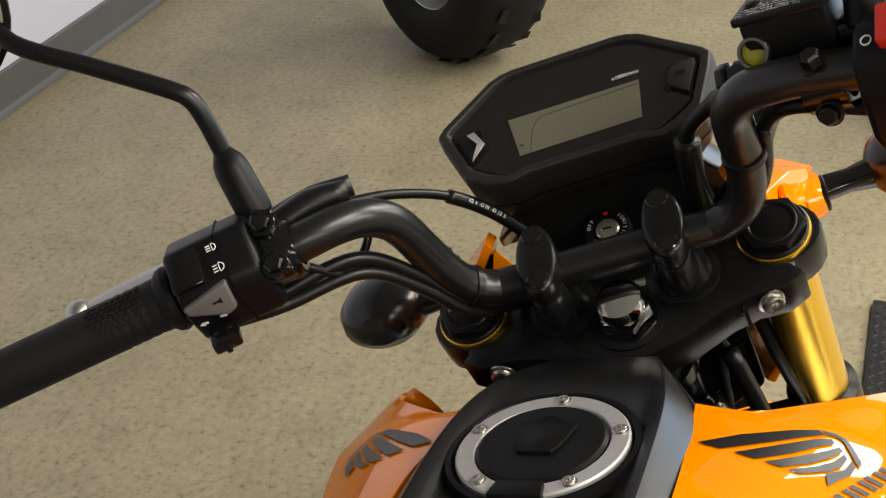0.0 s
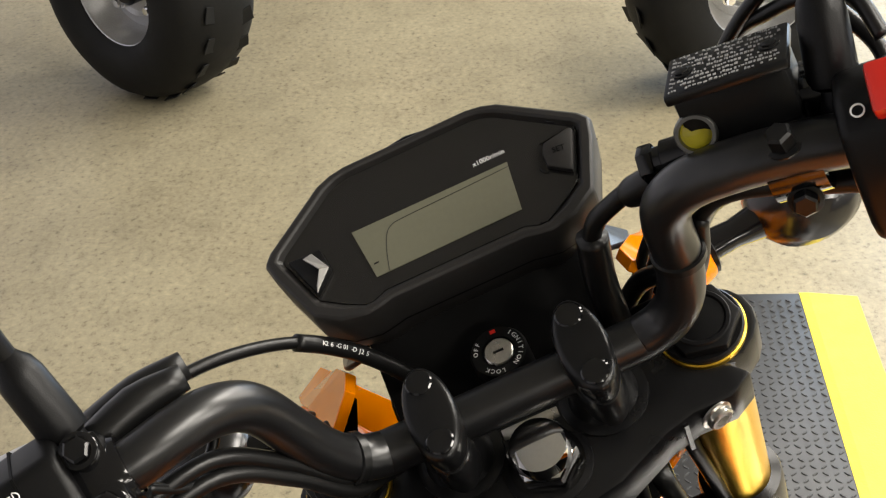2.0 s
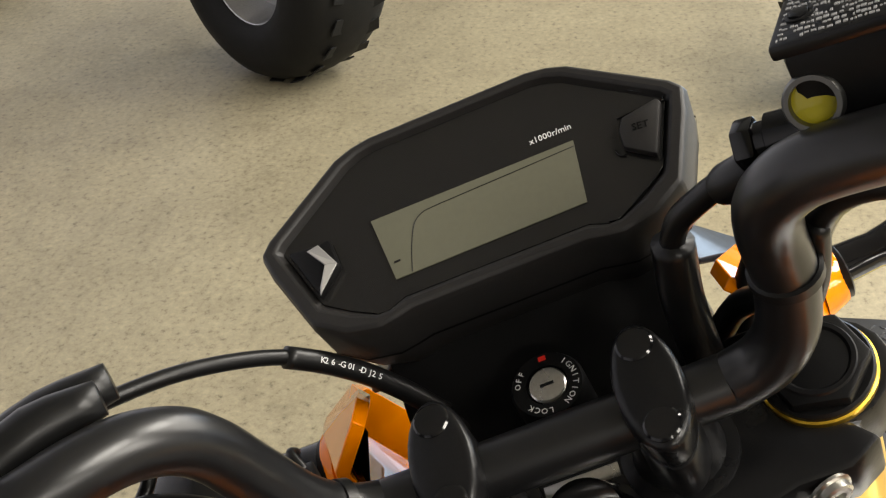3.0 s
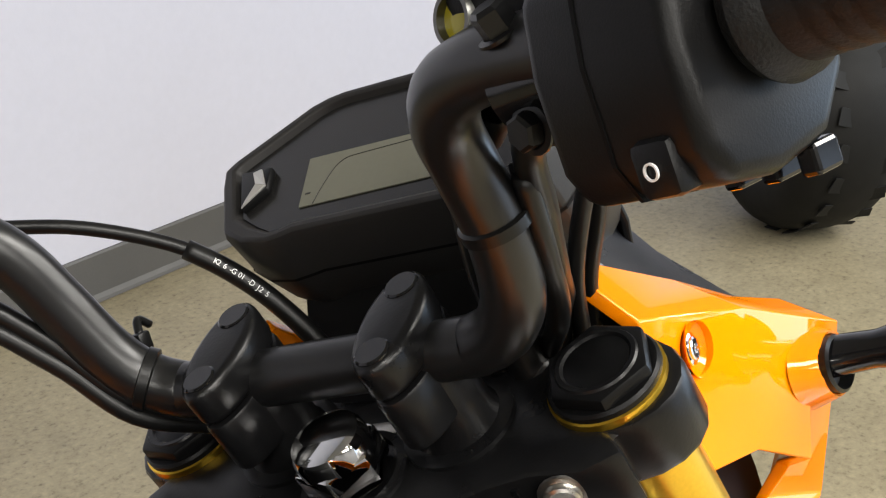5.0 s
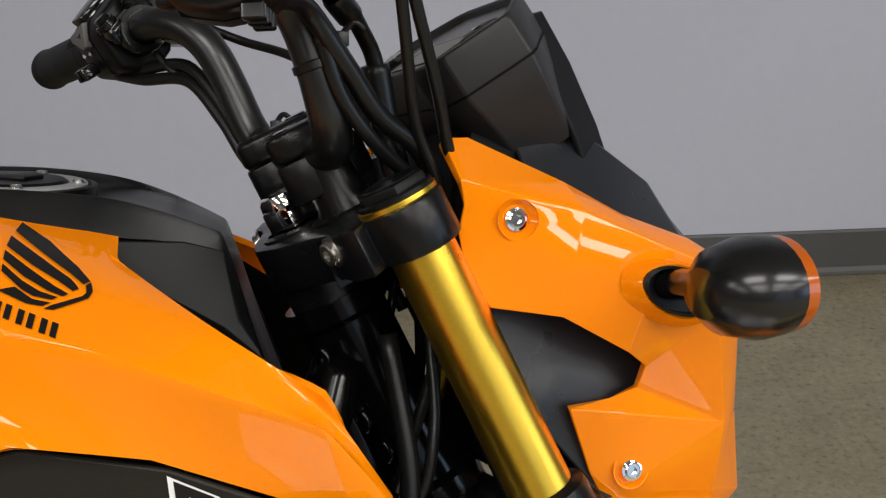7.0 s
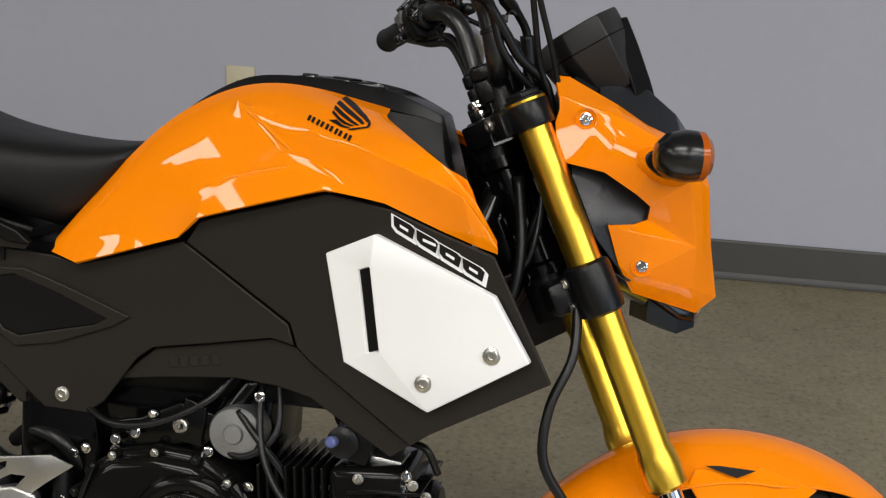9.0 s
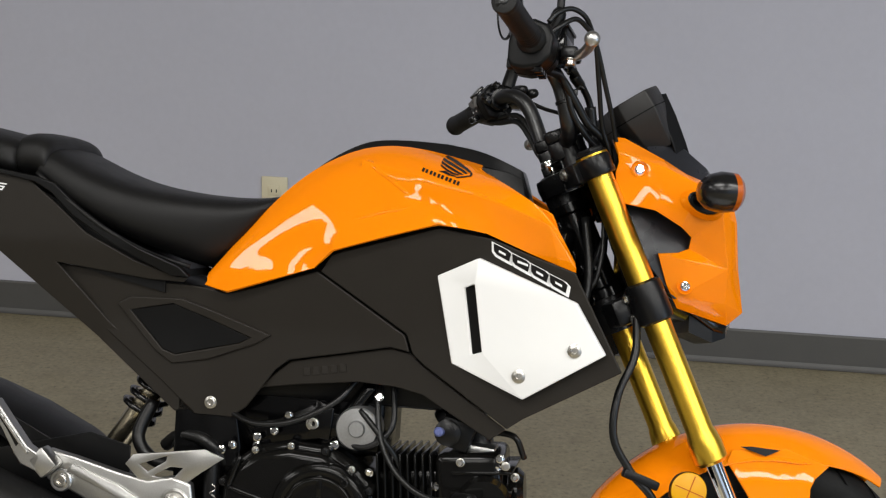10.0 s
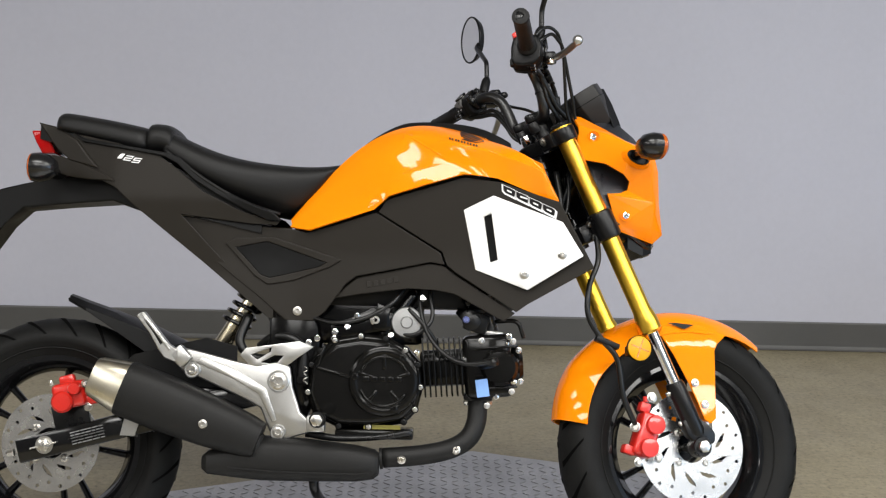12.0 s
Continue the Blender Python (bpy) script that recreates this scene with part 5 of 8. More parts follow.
def mirror(sgn):
    base = local(sgn, -0.070, 0.012, 0.020)
    up = V(0.28, 0.18 * sgn, 1).normalized()
    boot = part("mirror", lathe([(0.007, -0.014), (0.007, -0.002), (0.0098, 0.0), (0.0104, 0.004), (0.0100, 0.028), (0.0088, 0.034), (0.0062, 0.038), (0.0052, 0.040)], base, up, 24), BLACK_PLASTIC, bar, "black round mirror on a bent stalk")
    e = base + up * 0.037
    head = V(0.888, sgn * 0.301, 1.175)
    q = e + V(0.0, 0.014 * sgn, 0.046)
    pts = [e, e + V(0.0, 0.001 * sgn, 0.022), e + V(0.0, 0.004 * sgn, 0.036), q, q.lerp(head, 0.3), q.lerp(head, 0.6), head + V(0.014, -sgn * 0.030, -0.012), head + V(0.020, -sgn * 0.008, 0.0)]
    part("stalk", tube(pts, 0.0052, 12, 6), BLACK_METAL, boot, "thin black mirror stalk")
    face = V(-0.985, -sgn * 0.13, -0.08).normalized()
    sh = moved(lathe([(0, -0.022), (0.024, -0.020), (0.046, -0.011), (0.0530, 0.0), (0.0530, 0.003), (0.0500, 0.004), (0.049, 0.002)], (0, 0, 0), (0, 0, 1), 36), Matrix.Translation(head) @ frame_of(V(0, 0, 1), face).to_4x4())
    shell = part("shell", sh, BLACK_PLASTIC, boot, "black mirror shell")
    gl = moved(lathe([(0.0492, 0.0022), (0.0, 0.0022)], (0, 0, 0), (0, 0, 1), 36), Matrix.Translation(head) @ frame_of(V(0, 0, 1), face).to_4x4())
    part("glass", gl, MIRROR_GLASS, boot, "mirror glass")
    return boot


mirror(1)
mirror(-1)

# right throttle housing, kill switch, brake master cylinder
R4 = rot_of(-1)
shape = [(-0.026, -0.034), (-0.008, -0.037), (0.012, -0.034), (0.025, -0.020), (0.028, 0.004), (0.020, 0.021), (0.002, 0.029), (-0.014, 0.029), (-0.027, 0.019), (-0.031, 0.000), (-0.031, -0.024)]
Mcol = Matrix((R4.col[1], R4.col[2], R4.col[0]))
th = part("throttle_housing", moved(prism(shape, 0.049, (0, 0, 0), Matrix.Identity(3), 0.005, 3), Matrix.Translation(local(-1, -0.070, 0, 0)) @ Mcol.transposed().to_4x4()), BLACK_PLASTIC, bar, "black throttle housing with red stop switch", angle=40)
nr = (-R4.col[1] * 0.6 + R4.col[2] * 0.8).normalized()
FR = frame_of(R4.col[0], nr)
part("stop_switch", prism([(-0.017, -0.009), (0.017, -0.009), (0.017, 0.012), (-0.017, 0.012)], 0.010, local(-1, -0.038, -0.0195, 0.0265) - nr * 0.004, FR, 0.002), RED_PLASTIC, th, "red engine stop switch")
ring = lathe([(0.0028, 0.0), (0.0028, 0.0006), (0.0022, 0.0006), (0.0022, 0.0)], local(-1, -0.0605, -0.0222, 0.0236) + nr * 0.0012, nr, 24)
part("run_symbol", ring, DECAL_WHITE, th, "white run symbol")
part("start_button", box(local(-1, -0.036, -0.0285, -0.0265), (0.013, 0.010, 0.014), R4, 0.0025), BLACK_PLASTIC, th, "black starter button")
part("start_symbol", lathe([(0.0022, 0), (0.0022, 0.0006), (0.0017, 0.0006), (0.0017, 0)], local(-1, -0.036, -0.0337, -0.0265), -R4.col[1], 20), DECAL_WHITE, th)
for du in (-0.036, -0.024, -0.012):
    part("housing_tab", box(local(-1, -0.014 + du, 0.010, -0.038), (0.006, 0.010, 0.008), R4, 0.0012), BLACK_GLOSS, th, smooth=False)
part("housing_seam", moved(prism([(u * 1.012, v * 1.012) for u, v in shape], 0.0012, (0, 0, 0), Matrix.Identity(3), 0.0), Matrix.Translation(local(-1, -0.050, 0, 0)) @ Mcol.transposed().to_4x4()), DEEP_BLACK, th, "joint line of the housing halves", smooth=False)
lathe_clamp = lathe([(0.0112, -0.011), (0.0165, -0.011), (0.0165, 0.011), (0.0112, 0.011)], local(-1, -0.092, 0, 0), gdir_of[-1][1], 24)
mc = part("brake_master_cylinder", merge(lathe_clamp, box(local(-1, -0.098, 0.020, 0.010), (0.058, 0.026, 0.030), R4, 0.004)), BLACK_GLOSS, bar, "black brake master cylinder with sight glass")
part("reservoir", box(local(-1, -0.1065, 0.0155, 0.026), (0.047, 0.029, 0.026), R4, 0.003), BLACK_PLASTIC, mc, "black fluid reservoir")
lid = part("reservoir_lid", box(local(-1, -0.1065, 0.0155, 0.0405), (0.051, 0.033, 0.005), R4, 0.0015), BLACK_METAL, mc, "black lid with worn silver print lines")
bars = bmesh.new()
rnd = random.Random(4)
for r in range(9):
    u = -0.023
    while u < 0.0215:
        w = rnd.uniform(0.0004, 0.0016)
        if not (r in (4, 5) and abs(abs(u) - 0.018) < 0.004) and rnd.random() < 0.85:
            box(local(-1, -0.1065 + u + w / 2, 0.0292 - 0.0034 * r + rnd.uniform(-0.0005, 0.0005), 0.0431), (w, rnd.uniform(0.0007, 0.0017), 0.0004), R4, bm=bars)
        u += w + rnd.uniform(0.0003, 0.0009)
tagged(part("print_bars", bars, DECAL_GREY, lid, smooth=False), "rows of pale print bars", kind="stuff")
bolt("lid_screw", local(-1, -0.1245, 0.0155, 0.043), R4.col[2], 0.0032, lid, BLACK_METAL, h=0.5)
bolt("lid_screw", local(-1, -0.0885, 0.0155, 0.043), R4.col[2], 0.0032, lid, BLACK_METAL, h=0.5)
sg = local(-1, -0.1255, 0.0035, 0.022)
sgx = (-R4.col[1] + R4.col[2] * 0.25).normalized()
part("sight_ring", lathe([(0.0090, -0.006), (0.0090, 0.004), (0.0083, 0.0052), (0.0068, 0.0052), (0.0062, -0.0015)], sg, sgx, 32), GUN_BEZEL, mc, "sight glass bezel")
part("sight_glass", lathe([(0.0068, 0.0024), (0.004, 0.0028), (0, 0.0030)], sg, sgx, 24), SIGHT, mc, "yellow-green sight glass")
part("banjo", merge(lathe([(0.0085, 0), (0.0085, 0.020), (0.0065, 0.021), (0.0065, 0.030), (0, 0.030)], local(-1, -0.128, 0.022, 0.004), -R4.col[0], 20), prism(hexagon(0.0088), 0.007, local(-1, -0.159, 0.022, 0.004), Matrix((R4.col[1], R4.col[2], R4.col[0])).transposed(), 0.001)), BLACK_GLOSS, mc, "black hose banjo bolt", angle=25)
bolt("clamp_bolt", local(-1, -0.092, -0.013, 0.014), -R4.col[1] * 0.4 + R4.col[2], 0.0056, mc, BLACK_METAL, h=1.6)
bolt("clamp_bolt", local(-1, -0.092, -0.014, -0.012), -R4.col[1], 0.0054, mc, BLACK_METAL, h=1.1)
part("lever_perch", box(local(-1, -0.072, 0.040, -0.004), (0.034, 0.022, 0.016), R4, 0.004), BLACK_METAL, bar)
bolt("pivot_bolt", local(-1, -0.062, 0.042, -0.013), -R4.col[2], 0.0065, bar, STEEL, h=1.2)
lever(-1, bar, "brake_lever")

# cables and hoses (top end, way down to the headstock)
def cable(name, pts, r, label, mat=CABLE, steer=True, parent=None):
    ob = part(name, tube(pts, r, 10, 7), mat, parent or bike, label, m=TURN if steer and parent is None else None)
    return ob


perch_cable = local(1, -0.085, 0.030, 0.004)
cl = cable("clutch_cable", [perch_cable, V(0.930, 0.148, 0.981), V(0.958, 0.118, 0.967), V(0.981, 0.088, 0.945), V(0.991, 0.066, 0.920), V(0.998, 0.046, 0.885), V(0.995, 0.03, 0.82), V(0.96, 0.02, 0.70)], 0.0032, "black clutch cable")
sleeve_path = [V(0.981, 0.088, 0.945), V(0.9865, 0.077, 0.9335), V(0.991, 0.066, 0.920), V(0.995, 0.056, 0.904), V(0.998, 0.046, 0.885)]
sleeve = part("sleeve", tube(sleeve_path, 0.0045, 14, 5), CABLE, cl, "rubber cable sleeve with white printed code")
fine = smooth_path(sleeve_path, 12)
code, at_s, k = "K26-G01-DJ25", 0.013, 0
strip = bmesh.new()
run = 0.0
for a, b in zip(fine, fine[1:]):
    run += (b - a).length
    if k < len(code) and run >= at_s + 0.0023 * k:
        d = (b - a).normalized()
        n = V(-0.75, -0.35, 0.55)
        n = (n - d * n.dot(d)).normalized()
        R_ = Matrix((d, n.cross(d), n)).transposed()
        ch = lettering(code[k], 0.0034, Matrix(), DECAL_WHITE, sleeve)
        tmp = bmesh.new()
        tmp.from_mesh(ch.data)
        bpy.data.objects.remove(ch)
        merge(strip, moved(tmp, Matrix.Translation(b + n * 0.0046) @ R_.to_4x4()))
        k += 1
part("lettering", strip, DECAL_WHITE, sleeve, "white printed code", smooth=False)
part("adjuster", tube([local(1, -0.076, 0.030, 0.004), local(1, -0.100, 0.034, 0.006), local(1, -0.122, 0.036, 0.004)], [0.0095, 0.0085, 0.0065], 14, 3), CABLE, cl, "rubber adjuster boot")
part("adjuster", tube([local(1, -0.070, 0.014, 0.006), local(1, -0.098, 0.018, 0.010), local(1, -0.120, 0.020, 0.008)], [0.0090, 0.0090, 0.006], 14, 3), CABLE, cl, "rubber boot")
for dz in (0.0, 0.012):
    cable("wiring_loom", [local(1, -0.034, -0.004, -0.026), local(1, -0.062, 0.004, -0.026 - dz * 0.6), V(0.889, 0.128, 0.962 - dz * 0.8), V(0.906, 0.104, 0.934 - dz * 0.8), V(0.920, 0.087, 0.902 - dz * 0.6), V(0.945, 0.070, 0.878), V(0.975, 0.05, 0.86), V(1.0, 0.03, 0.80)], 0.0042, "black wiring loom along the bar")
cable("wiring_loom", [local(-1, -0.030, 0.0, -0.032), local(-1, -0.080, 0.008, -0.022), V(0.9050, -0.120, 0.9680), V(0.9300, -0.104, 0.9396), V(0.9500, -0.092, 0.9148), V(0.9801, -0.075, 0.8925), V(0.995, -0.05, 0.85), V(1.0, -0.03, 0.80)], 0.0055, "black wiring sleeve along the bar")
cable("wiring_loom", [V(0.916, -0.108, 0.955), V(0.927, -0.102, 0.925), V(0.948, -0.090, 0.900), V(0.985, -0.060, 0.870), V(1.01, -0.03, 0.81)], 0.0042, "black wiring sleeve")
for k, du in enumerate((0.0, 0.011)):
    cable("throttle_cable", ([V(0.872, -0.190, 1.022), V(0.884, -0.188, 1.036), V(0.9036, -0.18, 1.0447), V(0.9231, -0.17, 1.0386), V(0.9361, -0.155, 1.0231), V(0.9495, -0.14, 0.9988), V(0.9649, -0.12, 0.9627), V(0.9805, -0.10, 0.926), V(0.99, -0.085, 0.8999)] if k == 0 else [V(0.874, -0.190, 1.006), V(0.8857, -0.19, 1.0168), V(0.9082, -0.18, 1.0318), V(0.9274, -0.165, 1.0253), V(0.9421, -0.15, 1.0123), V(0.9564, -0.12, 0.962), V(0.9709, -0.09, 0.9102)]) + [V(1.000 - du, -0.074, 0.870), V(1.0, -0.045, 0.80), V(0.97, -0.03, 0.70)], 0.0034, "black throttle cable")
hose_top = local(-1, -0.140, 0.022, 0.000)
cable("brake_hose", [hose_top, hose_top + V(0.010, 0.006, -0.003), V(0.946, -0.078, 0.962), V(0.9573, -0.0648, 0.9459), V(0.963, -0.060, 0.915), V(0.970, -0.060, 0.880), V(0.985, -0.066, 0.84), V(1.0, -0.075, 0.76), V(1.03, -0.085, 0.68)], 0.0048, "black brake hose")
part("hose_collar", lathe([(0.0062, -0.012), (0.0074, -0.008), (0.0074, 0.008), (0.0062, 0.012)], hose_top.lerp(V(0.946, -0.078, 0.962), 0.55), V(0.946, -0.078, 0.962) - hose_top, 16), CABLE, bpy.data.objects["brake_hose"])
cable("meter_boot", [V(0.972, -0.062, 0.872), V(0.970, -0.060, 0.880), V(0.963, -0.060, 0.915), V(0.9578, -0.0640, 0.944)], 0.0080, "black rubber hose boot beside the meter")
for sgn, (x, y, z), d in ((1, (0.9255, 0.080, 0.907), V(-0.42, 0.75, 0.55)), (-1, (0.9165, -0.0935, 0.942), V(-0.32, 0.0, 0.95))):
    tie = part("cable_tie", lathe([(0.0112, -0.0026), (0.0126, -0.0020), (0.0126, 0.0020), (0.0112, 0.0026)], V(x, y, z), d, 24), CABLE, bar, "black cable tie")
    part("tie_head", box(V(x + 0.012, y + 0.008 * sgn, z + 0.012), (0.007, 0.006, 0.008), bevel=0.001), CABLE, tie)
    part("tie_tail", tube([V(x + 0.012, y + 0.008 * sgn, z + 0.014), V(x + 0.018, y + 0.012 * sgn, z + 0.020), V(x + 0.024, y + 0.012 * sgn, z + 0.016)], 0.0018, 8, 4), CABLE, tie)

# ---- instrument panel ----
MN = V(-0.55, 0, 0.835).normalized()
MU = V(0.835, 0, 0.55).normalized()
MC = V(1.0165, 0.0, 0.9555)
MR = Matrix((-LEFT, MU, MN)).transposed()  # right, up, towards the rider
METER_R = [(0.035, 0.050), (0.044, 0.0485), (0.052, 0.0455), (0.087, 0.0205), (0.0915, 0.015), (0.0885, 0.0035), (0.0765, -0.0255), (0.064, -0.0335), (0.050, -0.036), (0.042, -0.0347), (0.0355, -0.0333)]
FACE_R = [(0.034, 0.044), (0.040, 0.043), (0.047, 0.040), (0.0797, 0.016), (0.082, 0.013), (0.0795, 0.0075), (0.0707, -0.0152), (0.060, -0.0225), (0.050, -0.028), (0.0455, -0.0283), (0.038, -0.0252)]


def whole(side):
    """A loop from its right half, going round by the left, the top and the right."""
    return [(-u, v) for u, v in reversed(side)] + side


METER, FACE = whole(METER_R), whole(FACE_R)


def mp(u, v, w):
    return MC + MR @ V(u, v, w)


rings = []
for k, w in ((0.3, -0.036), (0.0, -0.022), (0.0, -0.018), (0.0, 0.002), (0.16, 0.006), (0.72, 0.006), (1.0, 0.001)):
    rings.append([mp(u + (p - u) * k, v + (q - v) * k, w) for (u, v), (p, q) in zip(METER, FACE)])
back = []
for u, v in METER:
    back.append(mp(u * 0.74, 0.012 + (v - 0.007) * 0.72, -0.076))
meter = front("instrument_panel", loft([back] + rings, caps=True), METER_SHELL, "black digital instrument panel", angle=28)
solid(meter, 0, 0, 0.0012, 28)
part("seam", loft([[mp(u * 1.004, 0.007 + (v - 0.007) * 1.006, w) for u, v in METER] for w in (-0.0205, -0.0190)], caps=False), DEEP_BLACK, meter, smooth=False)
part("face_plate", prism(FACE, 0.0014, mp(0, 0, 0.001), MR, 0.0), METER_FACE, meter, "smoky black meter face", smooth=False)
lcd = part("lcd", prism([(-0.0434, 0.0123), (0.0434, 0.0121), (0.0402, -0.0162), (-0.0396, -0.0170)], 0.0005, mp(0, 0, 0.0026), MR), LCD, meter, "grey-green LCD, switched off", smooth=False)
part("window_frame", prism([(-0.054, 0.0285), (-0.040, 0.0385), (0.040, 0.0385), (0.054, 0.0285), (0.0428, -0.0190), (-0.0422, -0.0198)], 0.0008, mp(0, 0, 0.0014), MR, holes=[[(-0.0434, 0.0123), (0.0434, 0.0121), (0.0402, -0.0162), (-0.0396, -0.0170)]]), BLACK_GLOSS, meter, "glossy window surround", smooth=False)
arc = [mp(u, v, 0.0031) for u, v in ((-0.0325, -0.0165), (-0.0303, -0.0065), (-0.0268, 0.0032), (-0.0225, 0.0070), (-0.0169, 0.0078), (-0.0029, 0.0082), (0.0179, 0.0087), (0.0428, 0.0094))]
part("tach_arc", tube(arc, 0.00022, 6, 5), DECAL_BLACK, lcd, "thin dark tachometer arc")
part("lcd_mark", prism([(-0.0386, -0.0100), (-0.0360, -0.0100), (-0.0358, -0.0092), (-0.0384, -0.0092)], 0.0002, mp(0, 0, 0.0031), MR), DECAL_BLACK, lcd, smooth=False)
lettering("x1000r/min", 0.0038, Matrix.Translation(mp(0.0358, 0.0190, 0.0025)) @ MR.to_4x4(), DECAL_WHITE, meter, "lettering", "white x1000r/min lettering")
selb = part("select_button", prism([(-0.0792, 0.0105), (-0.0658, 0.0095), (-0.0612, 0.0099), (-0.0595, -0.0029), (-0.0702, -0.0137), (-0.0711, -0.0110)], 0.0045, mp(0, 0, 0.002), MR, 0.0012), BLACK_PLASTIC, meter, "black select button")
for corners in (((-0.0712, 0.0080, 0.0062), (-0.0659, 0.0086, 0.0068), (-0.0600, -0.0024, 0.0068), (-0.0648, -0.0019, 0.0082)), ((-0.0648, -0.0019, 0.0082), (-0.0600, -0.0024, 0.0068), (-0.0699, -0.0130, 0.0062), (-0.0691, -0.0093, 0.0064))):
    facet = bmesh.new()
    facet.faces.new([facet.verts.new(mp(*c)) for c in corners])
    solid(part("arrow_facet", facet, SILVER_PRINT, selb, "bright silver facet of the arrow", smooth=False), 0.0012, 0.0, 0.0003)
setb = part("set_button", prism([(0.0610, 0.0062), (0.0637, 0.0115), (0.0790, 0.0143), (0.0805, 0.0118), (0.0715, -0.0100), (0.0605, -0.0015)], 0.0045, mp(0, 0, 0.002), MR, 0.0014), METER_SHELL, meter, "black set button")
lettering("SET", 0.0044, Matrix.Translation(mp(0.0695, 0.0045, 0.0067)) @ MR.to_4x4() @ Matrix.Rotation(-0.12, 4, "Z"), DEEP_BLACK, setb, "lettering", "black SET lettering")
for edge in (((0.0700, 0.0245), (0.0805, 0.0172), (0.0818, 0.0150), (0.0806, 0.0132)), ((0.0622, 0.0138), (0.0650, 0.0139), (0.0785, 0.0152)), ((0.0572, 0.0004), (0.0582, -0.0024), (0.0605, -0.0034)), ((0.0730, -0.0100), (0.0697, -0.0155), (0.0512, -0.0272), (0.0455, -0.0275))):
    part("glossy_edge", tube([mp(u, v, 0.0030) for u, v in edge], 0.00045, 6, 3), BLACK_GLOSS, meter)

# ---- headlight fairing ----
FAIR = [(0.989, 0.080, 0.903), (0.992, 0.098, 0.880), (0.9935, 0.098, 0.866), (0.990, 0.097, 0.852), (0.993, 0.098, 0.829), (1.005, 0.101, 0.810), (1.043, 0.112, 0.803), (1.077, 0.121, 0.782), (1.096, 0.104, 0.771), (1.097, 0.091, 0.7575), (1.084, 0.085, 0.752), (1.056, 0.088, 0.7485), (1.072, 0.078, 0.708), (1.092, 0.063, 0.678), (1.168, 0.046, 0.660), (1.190, 0.046, 0.6795), (1.173, 0.072, 0.735), (1.158, 0.104, 0.795), (1.146, 0.114, 0.826), (1.122, 0.110, 0.842), (1.087, 0.099, 0.857), (1.057, 0.090, 0.876), (1.005, 0.078, 0.903),
        (1.057, 0.1158, 0.8595), (1.100, 0.1278, 0.838), (1.126, 0.133, 0.826), (1.132, 0.124, 0.800), (1.150, 0.098, 0.733), (1.157, 0.070, 0.688), (1.090, 0.074, 0.694)]
FAIR_FACES = [(0, 1, 23, 21, 22), (21, 23, 24, 20), (20, 24, 25, 19), (19, 25, 18), (1, 2, 3, 4, 5, 6, 23), (6, 7, 24, 23), (7, 8, 26, 25, 24), (8, 9, 27, 26), (9, 10, 11, 27), (11, 12, 29, 27), (12, 13, 29), (29, 28, 27), (13, 14, 28, 29), (14, 15, 28), (28, 15, 16, 27), (27, 16, 17, 26), (26, 17, 18, 25)]


def fair_y(x, z):
    """Half-width of the fairing's main facet, and of the lower one."""
    return -(0.0975 + 0.28 * (x - 0.99)) if z > 0.76 else -0.0795


